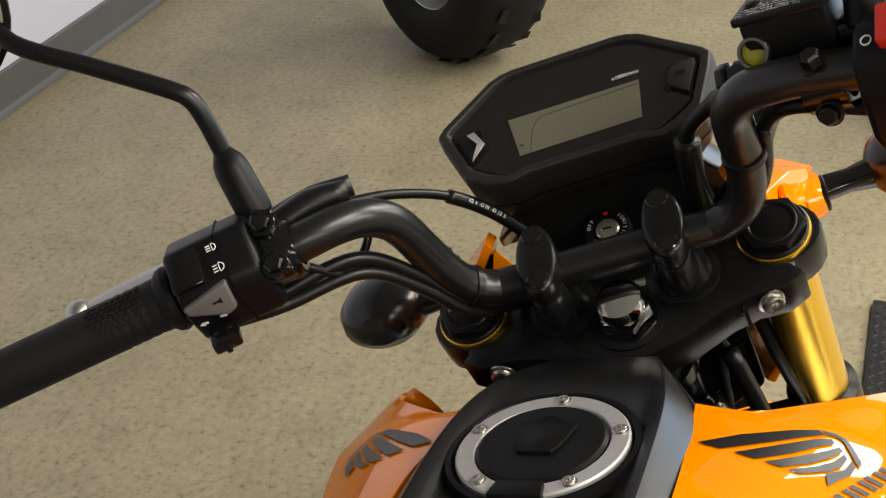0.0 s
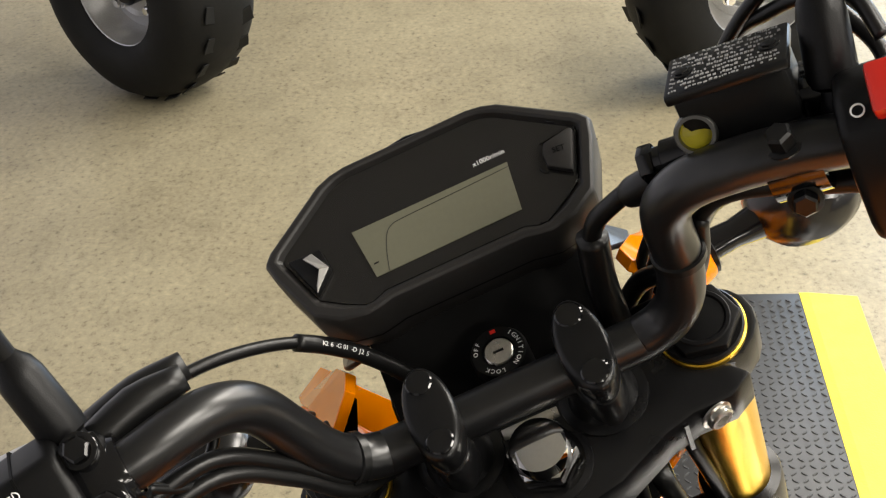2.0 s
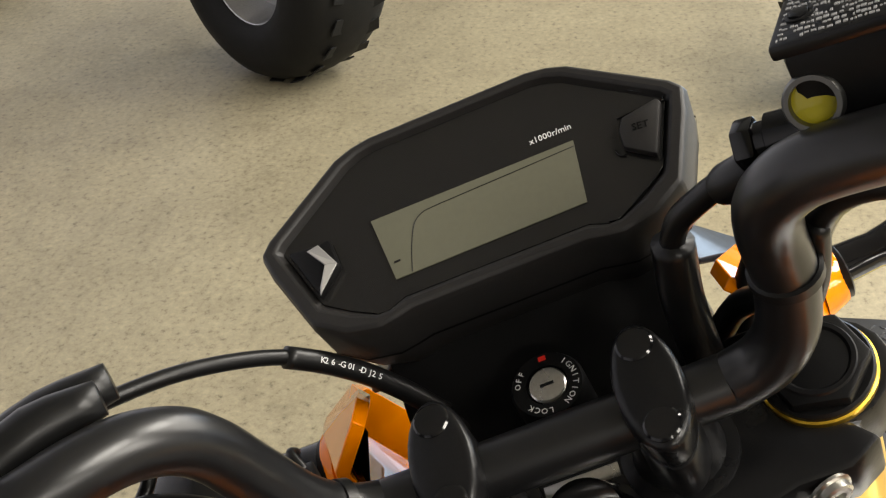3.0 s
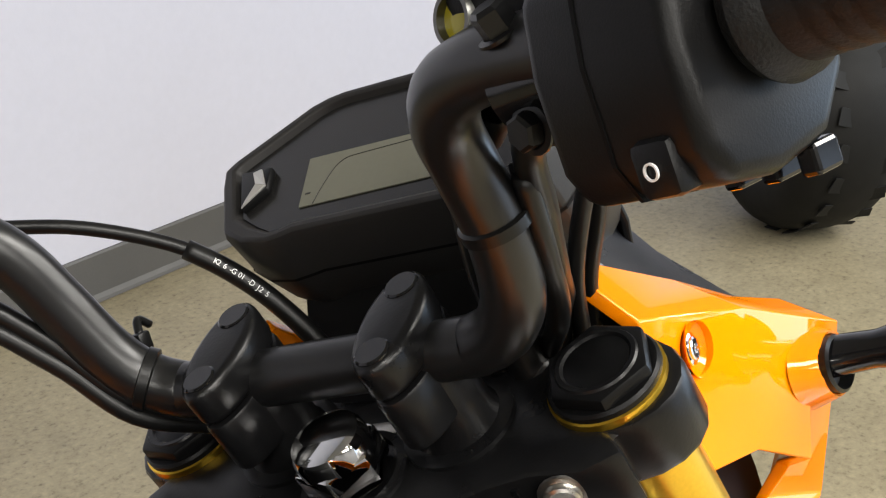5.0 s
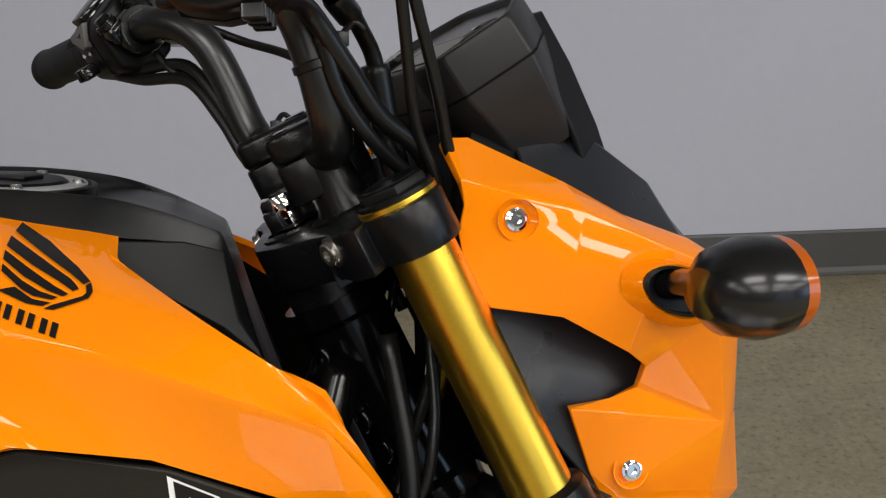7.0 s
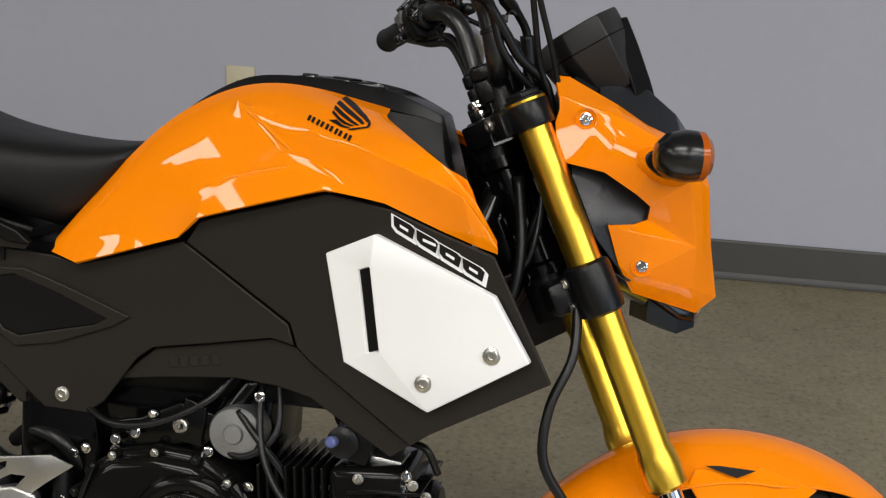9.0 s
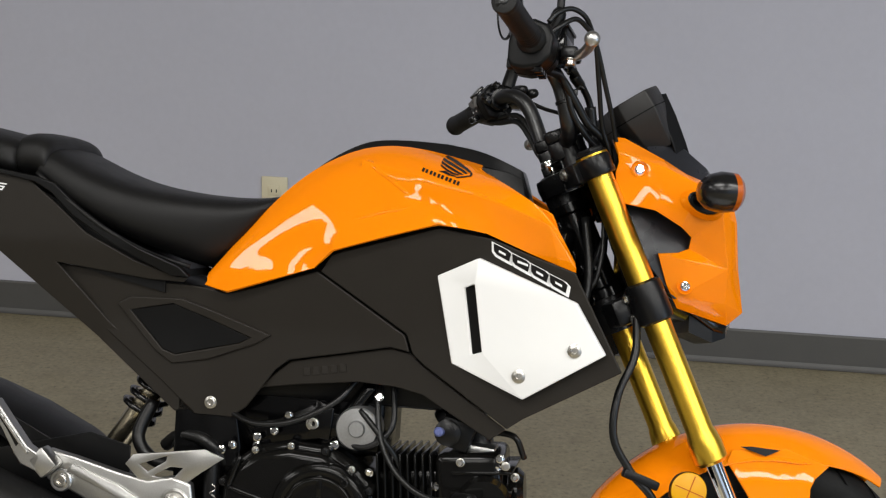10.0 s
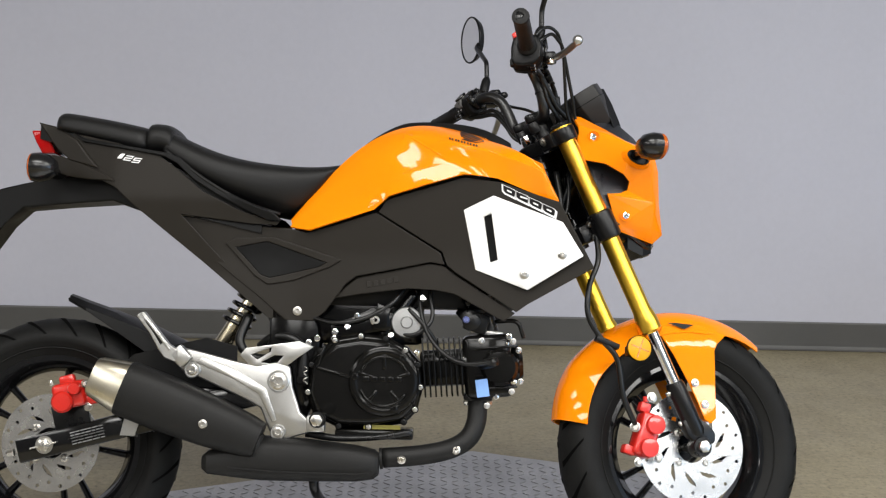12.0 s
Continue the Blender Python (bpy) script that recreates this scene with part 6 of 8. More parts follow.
for sgn in (1, -1):
    bm = bmesh.new()
    vs = [bm.verts.new((x, -y, z)) for x, y, z in FAIR]
    for f in FAIR_FACES:
        if f[:3] != (1, 2, 3):
            bm.faces.new([vs[k] for k in f])
            continue
        # facet with the round bolt recess in it
        edge = [bm.edges.get((vs[a], vs[b])) or bm.edges.new((vs[a], vs[b])) for a, b in zip(f, f[1:] + f[:1])]
        rim = []
        for k in range(24):
            a = 2 * math.pi * k / 24
            x, z = 1.021 + 0.0108 * math.cos(a), 0.857 + 0.0108 * math.sin(a)
            rim.append(bm.verts.new((x, fair_y(x, z), z)))
        edge += [bm.edges.new((a, b)) for a, b in zip(rim, rim[1:] + rim[:1])]
        bmesh.ops.triangle_fill(bm, edges=edge, use_beauty=True)
    bmesh.ops.recalc_face_normals(bm, faces=bm.faces)
    if sum(f.normal.y * f.calc_area() for f in bm.faces) > 0:
        bmesh.ops.reverse_faces(bm, faces=bm.faces)
    fairing = front("headlight_fairing", bm if sgn > 0 else mirrored(bm), ORANGE, "glossy orange headlight side fairing", angle=30)
    solid(fairing, 0.0064, -1.0, 0.0030, 7, 3)
    fairing.vertex_groups.new(name="edge").add(list(range(len(FAIR))), 1.0, "REPLACE")
    fairing.modifiers["bevel"].limit_method, fairing.modifiers["bevel"].vertex_group = "VGROUP", "edge"
    for x, z, dish_loop, sunk in ((1.021, 0.857, [(0.0118, -0.0012), (0.0100, -0.0028), (0.0078, -0.0048), (0.0, -0.0050)], 0.0045), (1.097, 0.708, [(0.0115, 0.0004), (0.0105, 0.0004), (0.0085, -0.003), (0.0, -0.003)], 0.0)):
        dish = lathe(dish_loop, (x, sgn * (fair_y(x, z) - 0.001), z), (0, -sgn, 0), 28)
        dd = part("bolt_recess", dish, ORANGE, fairing, "recess round the bolt")
        bolt("fairing_bolt", (x, sgn * (fair_y(x, z) - 0.0018 + sunk), z), (0, -sgn, 0), 0.0048, fairing, CHROME, h=0.5, socket=True)
    # swelling of the panel round the signal stalk
    boss = moved(lathe([(0.0265, -0.008), (0.0235, -0.002), (0.0215, 0.002), (0.0200, 0.0042), (0.0185, 0.0035)], (0, 0, 0), (0, 0, 1), 36), Matrix.Translation(V(1.104, sgn * fair_y(1.104, 0.814), 0.814)) @ frame_of(V(1, 0, -0.30), V(0, -sgn, 0)).to_4x4() @ Matrix.Diagonal((1.2, 0.72, 1, 1)))
    part("signal_boss", boss, ORANGE, fairing)
    # dark socket of the signal stalk
    x, z = 1.102, 0.8145
    p = V(x, sgn * (fair_y(x, z) - 0.005), z)
    ring = moved(lathe([(0.0175, -0.006), (0.0185, 0.002), (0.0165, 0.003), (0.015, -0.003), (0, -0.004)], (0, 0, 0), (0, 0, 1), 28), Matrix.Translation(p) @ frame_of(V(1, 0, -0.35), V(0, -sgn, 0)).to_4x4() @ Matrix.Diagonal((1.25, 0.7, 1, 1)))
    part("signal_socket", ring, BLACK_PLASTIC, fairing, "black signal socket")
    lining = panel([(0.994, 0.892), (1.000, 0.832), (1.045, 0.810), (1.10, 0.800), (1.130, 0.818), (1.055, 0.864)], lambda x, z: fair_y(x, z) + 0.0085 + 0.4 * max(0.0, z - 0.85 + 0.4 * (x - 1.02)), 2)
    part("fairing_lining", lining if sgn > 0 else mirrored(lining), DEEP_BLACK, fairing, "black inner lining")
    # black inner panel seen in the notch and behind
    inner = panel([(1.015, 0.865), (1.075, 0.855), (1.125, 0.82), (1.13, 0.70), (1.085, 0.690), (1.045, 0.735), (1.015, 0.80)], lambda x, z: -(0.078 - 0.10 * abs(z - 0.752)), 3)
    solid(front("inner_fairing", inner if sgn > 0 else mirrored(inner), SKYLIT_BLACK, "black inner fairing panel", angle=30), 0.004, -1.0, 0.001)
indicator(V(1.100, -0.118, 0.818), -1, TURN, False)
indicator(V(1.100, 0.118, 0.818), 1, TURN, False)
# headlight shell between the fairings and the cover above it
bm = loft([[V(x, y * w, z) for y, z in ((-1, z0), (-1, z1), (-0.5, z1 + 0.012), (0.5, z1 + 0.012), (1, z1), (1, z0), (0.5, z0 - 0.012), (-0.5, z0 - 0.012))] for x, w, z0, z1 in ((1.03, 0.060, 0.72, 0.83), (1.09, 0.060, 0.690, 0.825), (1.150, 0.046, 0.655, 0.810), (1.172, 0.034, 0.652, 0.77))])
head = front("headlight", bm, BLACK_GLOSS, "black headlight body", angle=30)
solid(head, 0, 0, 0.004, 30)
part("lens", loft([[V(1.1725 + dx, y * w, z) for y, z in ((-1, 0.66), (-1, 0.755), (0, 0.765), (1, 0.755), (1, 0.66), (0, 0.645))] for dx, w in ((0.0, 0.034), (0.006, 0.028), (0.008, 0.018))]), material("headlight_glass", (0.9, 0.9, 0.9), 0.05, trans=0.8, rough_var=0.0), head, "clear headlight lens", angle=30)
part("chin", loft([[V(x, y * w, z) for y, z in ((-1, z0), (-1, z1), (1, z1), (1, z0))] for x, w, z0, z1 in ((1.115, 0.046, 0.648, 0.672), (1.150, 0.040, 0.636, 0.660), (1.172, 0.030, 0.644, 0.658))]), BLACK_PLASTIC, head, "black chin piece", smooth=False)
COWL = []
for x, hw, top, z, zs in ((1.040, 0.074, 0.046, 0.918, 0.884), (1.062, 0.087, 0.054, 0.915, 0.869), (1.095, 0.094, 0.057, 0.898, 0.850), (1.128, 0.098, 0.055, 0.874, 0.836), (1.150, 0.082, 0.040, 0.852, 0.826), (1.172, 0.036, 0.026, 0.822, 0.800)):
    COWL.append([V(x, -hw, zs), V(x, -top, z), V(x, 0, z + 0.006), V(x, top, z), V(x, hw, zs)])
solid(front("headlight_cowl", grid(COWL), SKYLIT_BLACK, "matt black cowl over the headlight", angle=20), 0.004, -1.0, 0.002)
SCREEN = []
for t, hw0 in ((0.0, 0.060), (0.35, 0.070), (0.7, 0.070), (1.0, 0.060)):
    p = V(1.119, 0, 0.872).lerp(V(1.074, 0, 0.976), t)
    SCREEN.append([p + V(-0.030, -hw0, -0.008), p + V(-0.008, -hw0 * 0.75, 0), p + V(0.0, 0, 0.003), p + V(-0.008, hw0 * 0.75, 0), p + V(-0.030, hw0, -0.008)])
solid(front("meter_visor", grid(SCREEN), BLACK_PLASTIC, "black visor in front of the meter", angle=35), 0.004, 0, 0.0015)

# ---- front wheel ----
FA = V(1.2370, 0, 0.2565)
TYRE_R = 0.2515


def tyre_profile(R, W, rim):
    """Section of a street tyre from bead to bead."""
    pts = [(rim - 0.004, -W * 0.62), (rim + 0.006, -W * 0.74), (rim + 0.030, -W * 0.95), (R - 0.042, -W)]
    for k in range(-5, 6):
        a = k / 5 * radians(64)
        pts.append((R - (W * 0.82) * (1 - math.cos(a)), W * math.sin(a) * 1.08))
    pts += [(R - 0.042, W), (rim + 0.030, W * 0.95), (rim + 0.006, W * 0.74), (rim - 0.004, W * 0.62)]
    return pts


def tread(centre, R, W, n):
    """Curved rain grooves as thin dark strips just above the crown; their shade is in the colour."""
    bm = bmesh.new()
    for k in range(n):
        for sgn in (-1, 1):
            a0 = 2 * math.pi * (k + (0.5 if sgn > 0 else 0)) / n
            prev = None
            for i in range(7):
                t = i / 6
                ca = sgn * radians(8 + 58 * t)
                ang = a0 + 0.20 * t**1.3
                r = R - (W * 0.82) * (1 - math.cos(ca)) + 0.0012
                y = W * math.sin(ca) * 1.08
                wd = 0.0115 * (1 - 0.5 * t) / R
                cur = []
                for e in (-wd / 2, wd / 2):
                    cur.append(bm.verts.new(centre + V(r * math.sin(ang + e), y, r * math.cos(ang + e))))
                if prev:
                    bm.faces.new((prev[0], prev[1], cur[1], cur[0]))
                prev = cur
    bmesh.ops.recalc_face_normals(bm, faces=bm.faces)
    return bm


# near-black without gloss: the shade inside the grooves, put into the colour
GROOVE_SHADE = material("tread_groove_shade", (0.002, 0.002, 0.002), 0.95, rough_var=0.0, spec=0.05)


def wheel(name, centre, R, W, rim_w, m, label):
    RIM = 0.166
    rim = part(name, lathe([(RIM - 0.006, -rim_w), (RIM + 0.006, -rim_w), (RIM + 0.006, -rim_w + 0.005), (RIM - 0.008, -rim_w + 0.010), (RIM - 0.020, -0.02), (RIM - 0.022, 0.0), (RIM - 0.020, 0.02), (RIM - 0.008, rim_w - 0.010), (RIM + 0.006, rim_w - 0.005), (RIM + 0.006, rim_w), (RIM - 0.006, rim_w), (RIM - 0.012, rim_w - 0.006), (RIM - 0.028, 0.012), (RIM - 0.028, -0.012), (RIM - 0.012, -rim_w + 0.006)], centre, (0, 1, 0), 56, close=True), BLACK_GLOSS, bike, label, m=m, angle=30)
    ty = part("tyre", lathe(tyre_profile(R, W, RIM), centre, (0, 1, 0), 72, close=True), RUBBER, rim, "black street tyre with swept grooves", angle=60)
    part("tread_groove_strips", tread(centre, R, W, 22), GROOVE_SHADE, ty, "dark strips for the shade in the swept grooves")
    for k in (-1, 1):
        part("sidewall_ring", lathe([(RIM + 0.018, k * W * 0.872), (RIM + 0.0195, k * (W * 0.885 + 0.001)), (RIM + 0.021, k * W * 0.895)], centre, (0, 1, 0), 64), RUBBER, ty)
    part("hub", lathe([(0, -0.034), (0.030, -0.034), (0.034, -0.028), (0.028, -0.012), (0.028, 0.012), (0.034, 0.028), (0.030, 0.034), (0, 0.034)], centre, (0, 1, 0), 32), BLACK_GLOSS, rim, "black hub")
    for k in range(5):
        for off in (-0.13, 0.13):
            a = 2 * math.pi * k / 5 + 0.3
            r0, r1 = 0.028, RIM - 0.020
            p0 = centre + V(r0 * math.sin(a + off * 1.8), 0, r0 * math.cos(a + off * 1.8))
            p1 = centre + V(r1 * math.sin(a + off * 1.5), 0, r1 * math.cos(a + off * 1.5))
            d = (p1 - p0).normalized()
            tn = V(0, 1, 0).cross(d)
            rr = []
            for t, w, h in ((0, 0.009, 0.013), (0.5, 0.006, 0.010), (1, 0.008, 0.012)):
                q = p0.lerp(p1, t)
                rr.append([q + tn * (w * math.cos(b)) + V(0, h * math.sin(b), 0) for b in [2 * math.pi * j / 10 for j in range(10)]])
            part("spoke", loft(rr), BLACK_GLOSS, rim)
    return rim


def disc(centre, side, R, r_in, parent, name="brake_disc"):
    """A ventilated disc with round holes near the rim and swept slots inside, on a carrier."""
    def ring_pts(r, n):
        return [(r * math.cos(2 * math.pi * k / n), r * math.sin(2 * math.pi * k / n)) for k in range(n)]
    holes = []
    for k in range(24):
        a = 2 * math.pi * k / 24
        rr = R * (0.90 if k % 2 else 0.80)
        holes.append([(rr * math.cos(a) + 0.0036 * math.cos(b), rr * math.sin(a) + 0.0036 * math.sin(b)) for b in [-2 * math.pi * j / 10 for j in range(10)]])
    for k in range(10):
        a = 2 * math.pi * k / 10
        loop = []
        for t, w in ((0, 0.0), (0.3, -0.06), (0.7, -0.06), (1, 0.0), (0.7, 0.07), (0.3, 0.07)):
            rr = R * (0.44 + 0.26 * t)
            ang = a + 0.42 * t + w * 1.3
            loop.append((rr * math.cos(ang), rr * math.sin(ang)))
        holes.append(loop)
    holes.append(ring_pts(r_in, 32))
    rot = Matrix((V(1, 0, 0), V(0, 0, 1), V(0, -1, 0))).transposed()
    ob = part(name, prism(ring_pts(R, 72), 0.0035, centre + V(0, side + 0.00175, 0), rot, 0.0, holes=holes), DISC_STEEL, parent, "drilled and slotted steel brake disc", angle=20)
    for k in range(4):
        a = math.pi / 4 + k * math.pi / 2
        bolt("disc_bolt", centre + V(0.040 * math.cos(a), side - 0.0018, 0.040 * math.sin(a)), (0, -1, 0), 0.0060, ob, STEEL, h=0.7, socket=True)
    return ob


fw = wheel("front_wheel", FA, TYRE_R, 0.058, 0.040, TURN, "black cast front wheel")
fdisc = disc(FA, -0.060, 0.110, 0.030, fw)
part("axle", lathe([(0, -0.118), (0.0075, -0.118), (0.0085, -0.114), (0.0085, 0.118), (0, 0.118)], FA, (0, 1, 0), 20), STEEL, fw, "steel axle")
part("axle_nut", prism(hexagon(0.0125, 0.2), 0.010, FA + V(0, -0.112, 0), Matrix((V(1, 0, 0), V(0, 0, 1), V(0, -1, 0))).transposed(), 0.0015), STEEL, fw, "axle nut", angle=25)
part("axle_boss", lathe([(0, -0.112), (0.018, -0.112), (0.020, -0.108), (0.020, -0.082), (0, -0.082)], FA, (0, 1, 0), 28), BLACK_METAL, fw)

# ---- front mudguard ----
MG = V(1.2500, 0, 0.2435)
rows = []
for k in range(29):
    t = k / 28
    a = radians(-77 + 113 * t)
    hw = 0.074 - 0.010 * (1 - t) ** 2
    if t > 0.72:
        hw *= 1 - 0.62 * ((t - 0.72) / 0.28) ** 1.4
    Rk = 0.303 - 0.030 * t - 0.020 * max(0.0, 1 - t / 0.22) ** 1.5
    skirt = 0.046 if t < 0.72 else 0.046 - 0.030 * (t - 0.72) / 0.28
    row = []
    for j in range(-5, 6):
        s_ = j / 5
        r = Rk - skirt * abs(s_) ** 2.4
        row.append(MG + V(r * math.sin(a), hw * s_, r * math.cos(a)))
    rows.append(row)
fender = front("front_mudguard", grid(rows), ORANGE, "glossy orange front mudguard", angle=50)
solid(fender, 0.003, 1.0, 0.001)
# its side stays down to the fork lugs
for sgn in (1, -1):
    stay = [(1.176, 0.494), (1.250, 0.500), (1.312, 0.479), (1.292, 0.461), (1.285, 0.447), (1.2835, 0.313), (1.271, 0.3025), (1.259, 0.311), (1.245, 0.343), (1.227, 0.381), (1.197, 0.436), (1.168, 0.478)]
    bm = panel(stay, lambda x, z: -(0.074 + 0.004 * max(0.0, min(1.0, (0.47 - z) / 0.17)) - 0.10 * max(0, z - 0.46)), 3)
    st = part("mudguard_stay", bm if sgn > 0 else mirrored(bm), ORANGE, fender, "orange mudguard side leg", angle=40)
    solid(st, 0.004, -1.0, 0.0015, 40)
    vent = panel([(1.184, 0.4985), (1.201, 0.4995), (1.241, 0.4965), (1.220, 0.4875)], lambda x, z: -(0.0790 - 0.10 * max(0, z - 0.46)), 1)
    part("vent", vent if sgn > 0 else mirrored(vent), BLACK_PLASTIC, fender, "dark vent")
    for x, z in ((1.2385, 0.382), (1.259, 0.340)):
        bolt("stay_bolt", (x, sgn * -0.0795, z), (0, -sgn, 0), 0.0058, st, STEEL, h=0.6, socket=True)

# ---- front caliper, reflector, hose ----
cc = FA + V(-0.103, -0.072, 0.0215)
cal_rot = Matrix.Rotation(radians(18), 3, "Y")
cal = front("front_caliper", box(cc, (0.042, 0.040, 0.086), cal_rot, 0.008, seg=3), RED_PAINT, "red front brake caliper", angle=40)
for dz in (-0.024, 0.022):
    part("piston_boss", lathe([(0.0190, 0.0), (0.0190, 0.009), (0.0175, 0.0115), (0.010, 0.012), (0, 0.012)], cc + cal_rot @ V(0.006, -0.018, dz), (0, -1, 0), 28), RED_PAINT, cal)
part("caliper_lug", box(cc + cal_rot @ V(-0.024, 0.002, -0.038), (0.026, 0.022, 0.018), cal_rot, 0.004), RED_PAINT, cal)
part("caliper_lug", box(cc + cal_rot @ V(-0.018, 0.0, 0.050), (0.022, 0.020, 0.020), cal_rot, 0.004), RED_PAINT, cal)
bolt("bleed_nipple", cc + cal_rot @ V(-0.020, -0.006, 0.060), (0, 0, 1), 0.005, cal, RED_PAINT, h=2.2)
bolt("hose_bolt", cc + cal_rot @ V(-0.030, -0.014, 0.006), (-0.3, -1, 0), 0.0075, cal, STEEL, h=1.2)
bolt("mount_bolt", cc + cal_rot @ V(-0.004, -0.014, -0.056), (0, -1, 0), 0.0065, cal, STEEL, h=0.9)
bolt("mount_bolt", cc + cal_rot @ V(0.034, -0.010, -0.034), (0, -1, 0), 0.0075, cal, STEEL, h=0.7)
bolt("mount_bolt", cc + cal_rot @ V(-0.012, -0.010, 0.072), (0, -1, 0), 0.0075, cal, STEEL, h=0.7)
part("caliper_bracket", box(cc + V(0.020, 0.018, 0.012), (0.070, 0.008, 0.10), cal_rot, 0.002), BLACK_METAL, cal, "black caliper bracket")
rc = V(1.100, -0.128, 0.440)
refl = front("side_reflector", lathe([(0, -0.004), (0.0245, -0.004), (0.0245, 0.003)], rc, (0, -1, 0.0), 36), BLACK_PLASTIC, "round amber side reflector")
part("lens", lathe([(0.0235, 0.0), (0.0235, 0.004), (0.020, 0.006), (0, 0.0066)], rc, (0, -1, 0), 36), REFLECTOR, refl, "amber reflector lens")
xr = bmesh.new()
for t in (0.35, 0.35 + math.pi / 2):
    box(rc + V(0, -0.0067, 0), (0.040, 0.0008, 0.0012), Matrix.Rotation(t, 3, "Y"), bm=xr)
part("cross_lines", xr, AMBER, refl, smooth=False)
part("bracket", box(rc + V(-0.008, 0.018, -0.004), (0.018, 0.03, 0.02), None, 0.003), BLACK_PLASTIC, refl)
cable("front_brake_hose", [V(1.03, -0.085, 0.68), V(1.026, -0.110, 0.612), V(1.004, -0.118, 0.557), V(1.001, -0.118, 0.502), V(1.027, -0.116, 0.458), V(1.061, -0.114, 0.419), V(1.074, -0.110, 0.350), cc + cal_rot @ V(-0.034, -0.02, 0.010)], 0.0055, "black front brake hose")
part("hose_clip", box(V(1.040, -0.114, 0.450), (0.050, 0.016, 0.012), Matrix.Rotation(0.35, 3, "Y"), 0.003), BLACK_PLASTIC, bpy.data.objects["front_brake_hose"], "black hose clip")

# ---- rear wheel, swingarm, brake ----
RA = V(0.0, 0, 0.243)
ROT_SIDE = Matrix((V(1, 0, 0), V(0, 0, 1), V(0, -1, 0))).transposed()  # plane (x, z), out to the right
rw = wheel("rear_wheel", RA, 0.2425, 0.064, 0.046, None, "black cast rear wheel")
disc(RA, -0.062, 0.095, 0.030, rw)
part("axle_nut", prism(hexagon(0.0135, 0.1), 0.012, RA + V(0, -0.106, 0), ROT_SIDE, 0.0015), STEEL, rw, "rear axle nut", angle=25)
part("axle_washer", lathe([(0, 0), (0.017, 0), (0.017, 0.003), (0, 0.003)], RA + V(0, -0.104, 0), (0, -1, 0), 24), STEEL, rw)
part("axle_end", lathe([(0, 0), (0.0065, 0), (0.0065, 0.008), (0, 0.009)], RA + V(0, -0.117, 0), (0, -1, 0), 14), STEEL, rw)


def beam(p, q, w, h, bevel=0.004):
    """A rectangular bar from p to q: w across, h high."""
    p, q = Vector(p), Vector(q)
    d = q - p
    return box((p + q) / 2, (d.length, w, h), frame_of(d, d.cross(V(0, 1, 0)) if abs(d.normalized().y) < 0.9 else V(0, 0, 1)), bevel)


for sgn in (-1, 1):
    bm = beam((-0.052, sgn * 0.096, 0.228), (0.178, sgn * 0.096, 0.291), 0.020, 0.046)
    merge(bm, beam((0.170, sgn * 0.092, 0.289), (0.45, sgn * 0.080, 0.365), 0.030, 0.050))
    sa = part("swingarm", bm, BLACK_GLOSS, bike, "black steel swingarm", angle=30)
    if sgn < 0:
        d = (V(0.178, 0, 0.291) - V(-0.052, 0, 0.228)).normalized()
        rot = frame_of(d, V(0, -1, 0))
        part("chain_adjuster", box((0.0, -0.1075, 0.2425), (0.052, 0.003, 0.022), rot, 0.001), STEEL, sa, "steel axle adjuster plate")
        lab = part("caution_label", box((0.082, -0.1064, 0.2645), (0.070, 0.0006, 0.032), rot), DECAL_BLACK, sa, "black caution label with pale print bars", smooth=False)
        lines = bmesh.new()
        r5 = random.Random(7)
        for k in range(5):
            u = -0.032
            while u < 0.028:
                w = r5.uniform(0.006, 0.016)
                w = min(w, 0.032 - u)
                box(V(0.082, -0.1069, 0.2645) + rot @ V(u + w / 2, (0.011 - 0.0055 * k) * (1 if (rot @ V(0, 1, 0)).z > 0 else -1), 0), (w, 0.0022, 0.0003), rot, bm=lines)
                u += w + 0.0018
        tagged(part("print_bars", lines, DECAL_GREY, lab, smooth=False), "pale print bars", kind="stuff")
        part("arm_gusset", loft([[V(0.142, -0.094, 0.262), V(0.175, -0.094, 0.262), V(0.186, -0.094, 0.300), V(0.150, -0.094, 0.303)], [V(0.144, -0.1085, 0.265), V(0.172, -0.1085, 0.265), V(0.182, -0.1085, 0.298), V(0.152, -0.1085, 0.300)]]), ALUMINIUM, sa, "cast caliper bracket end", angle=30)
    bolt("adjuster_bolt", (-0.060, sgn * 0.096, 0.226), (-1, 0, -0.25), 0.0055, sa, STEEL, h=2.4)
part("swingarm_bridge", beam((0.30, -0.09, 0.33), (0.30, 0.09, 0.33), 0.05, 0.06, 0.006), BLACK_GLOSS, bike, "black swingarm cross member")

cc2 = V(0.040, -0.078, 0.338)
r2 = Matrix.Rotation(radians(-14), 3, "Y")
cal2 = part("rear_caliper", box(cc2, (0.062, 0.046, 0.050), r2, 0.009, seg=3), RED_PAINT, bike, "red rear brake caliper", angle=40)
for dx, dz, r in ((-0.012, -0.010, 0.021), (0.016, 0.010, 0.013)):
    part("piston_boss", lathe([(r, 0), (r, 0.010), (r * 0.8, 0.015), (0, 0.0155)], cc2 + r2 @ V(dx, -0.020, dz), (0, -1, 0), 26), RED_PAINT, cal2)
part("caliper_lug", box(cc2 + r2 @ V(0.040, 0.0, -0.018), (0.034, 0.018, 0.018), r2, 0.004), RED_PAINT, cal2)
part("caliper_lug", box(cc2 + r2 @ V(0.0, -0.002, 0.030), (0.030, 0.020, 0.018), r2, 0.005), RED_PAINT, cal2)
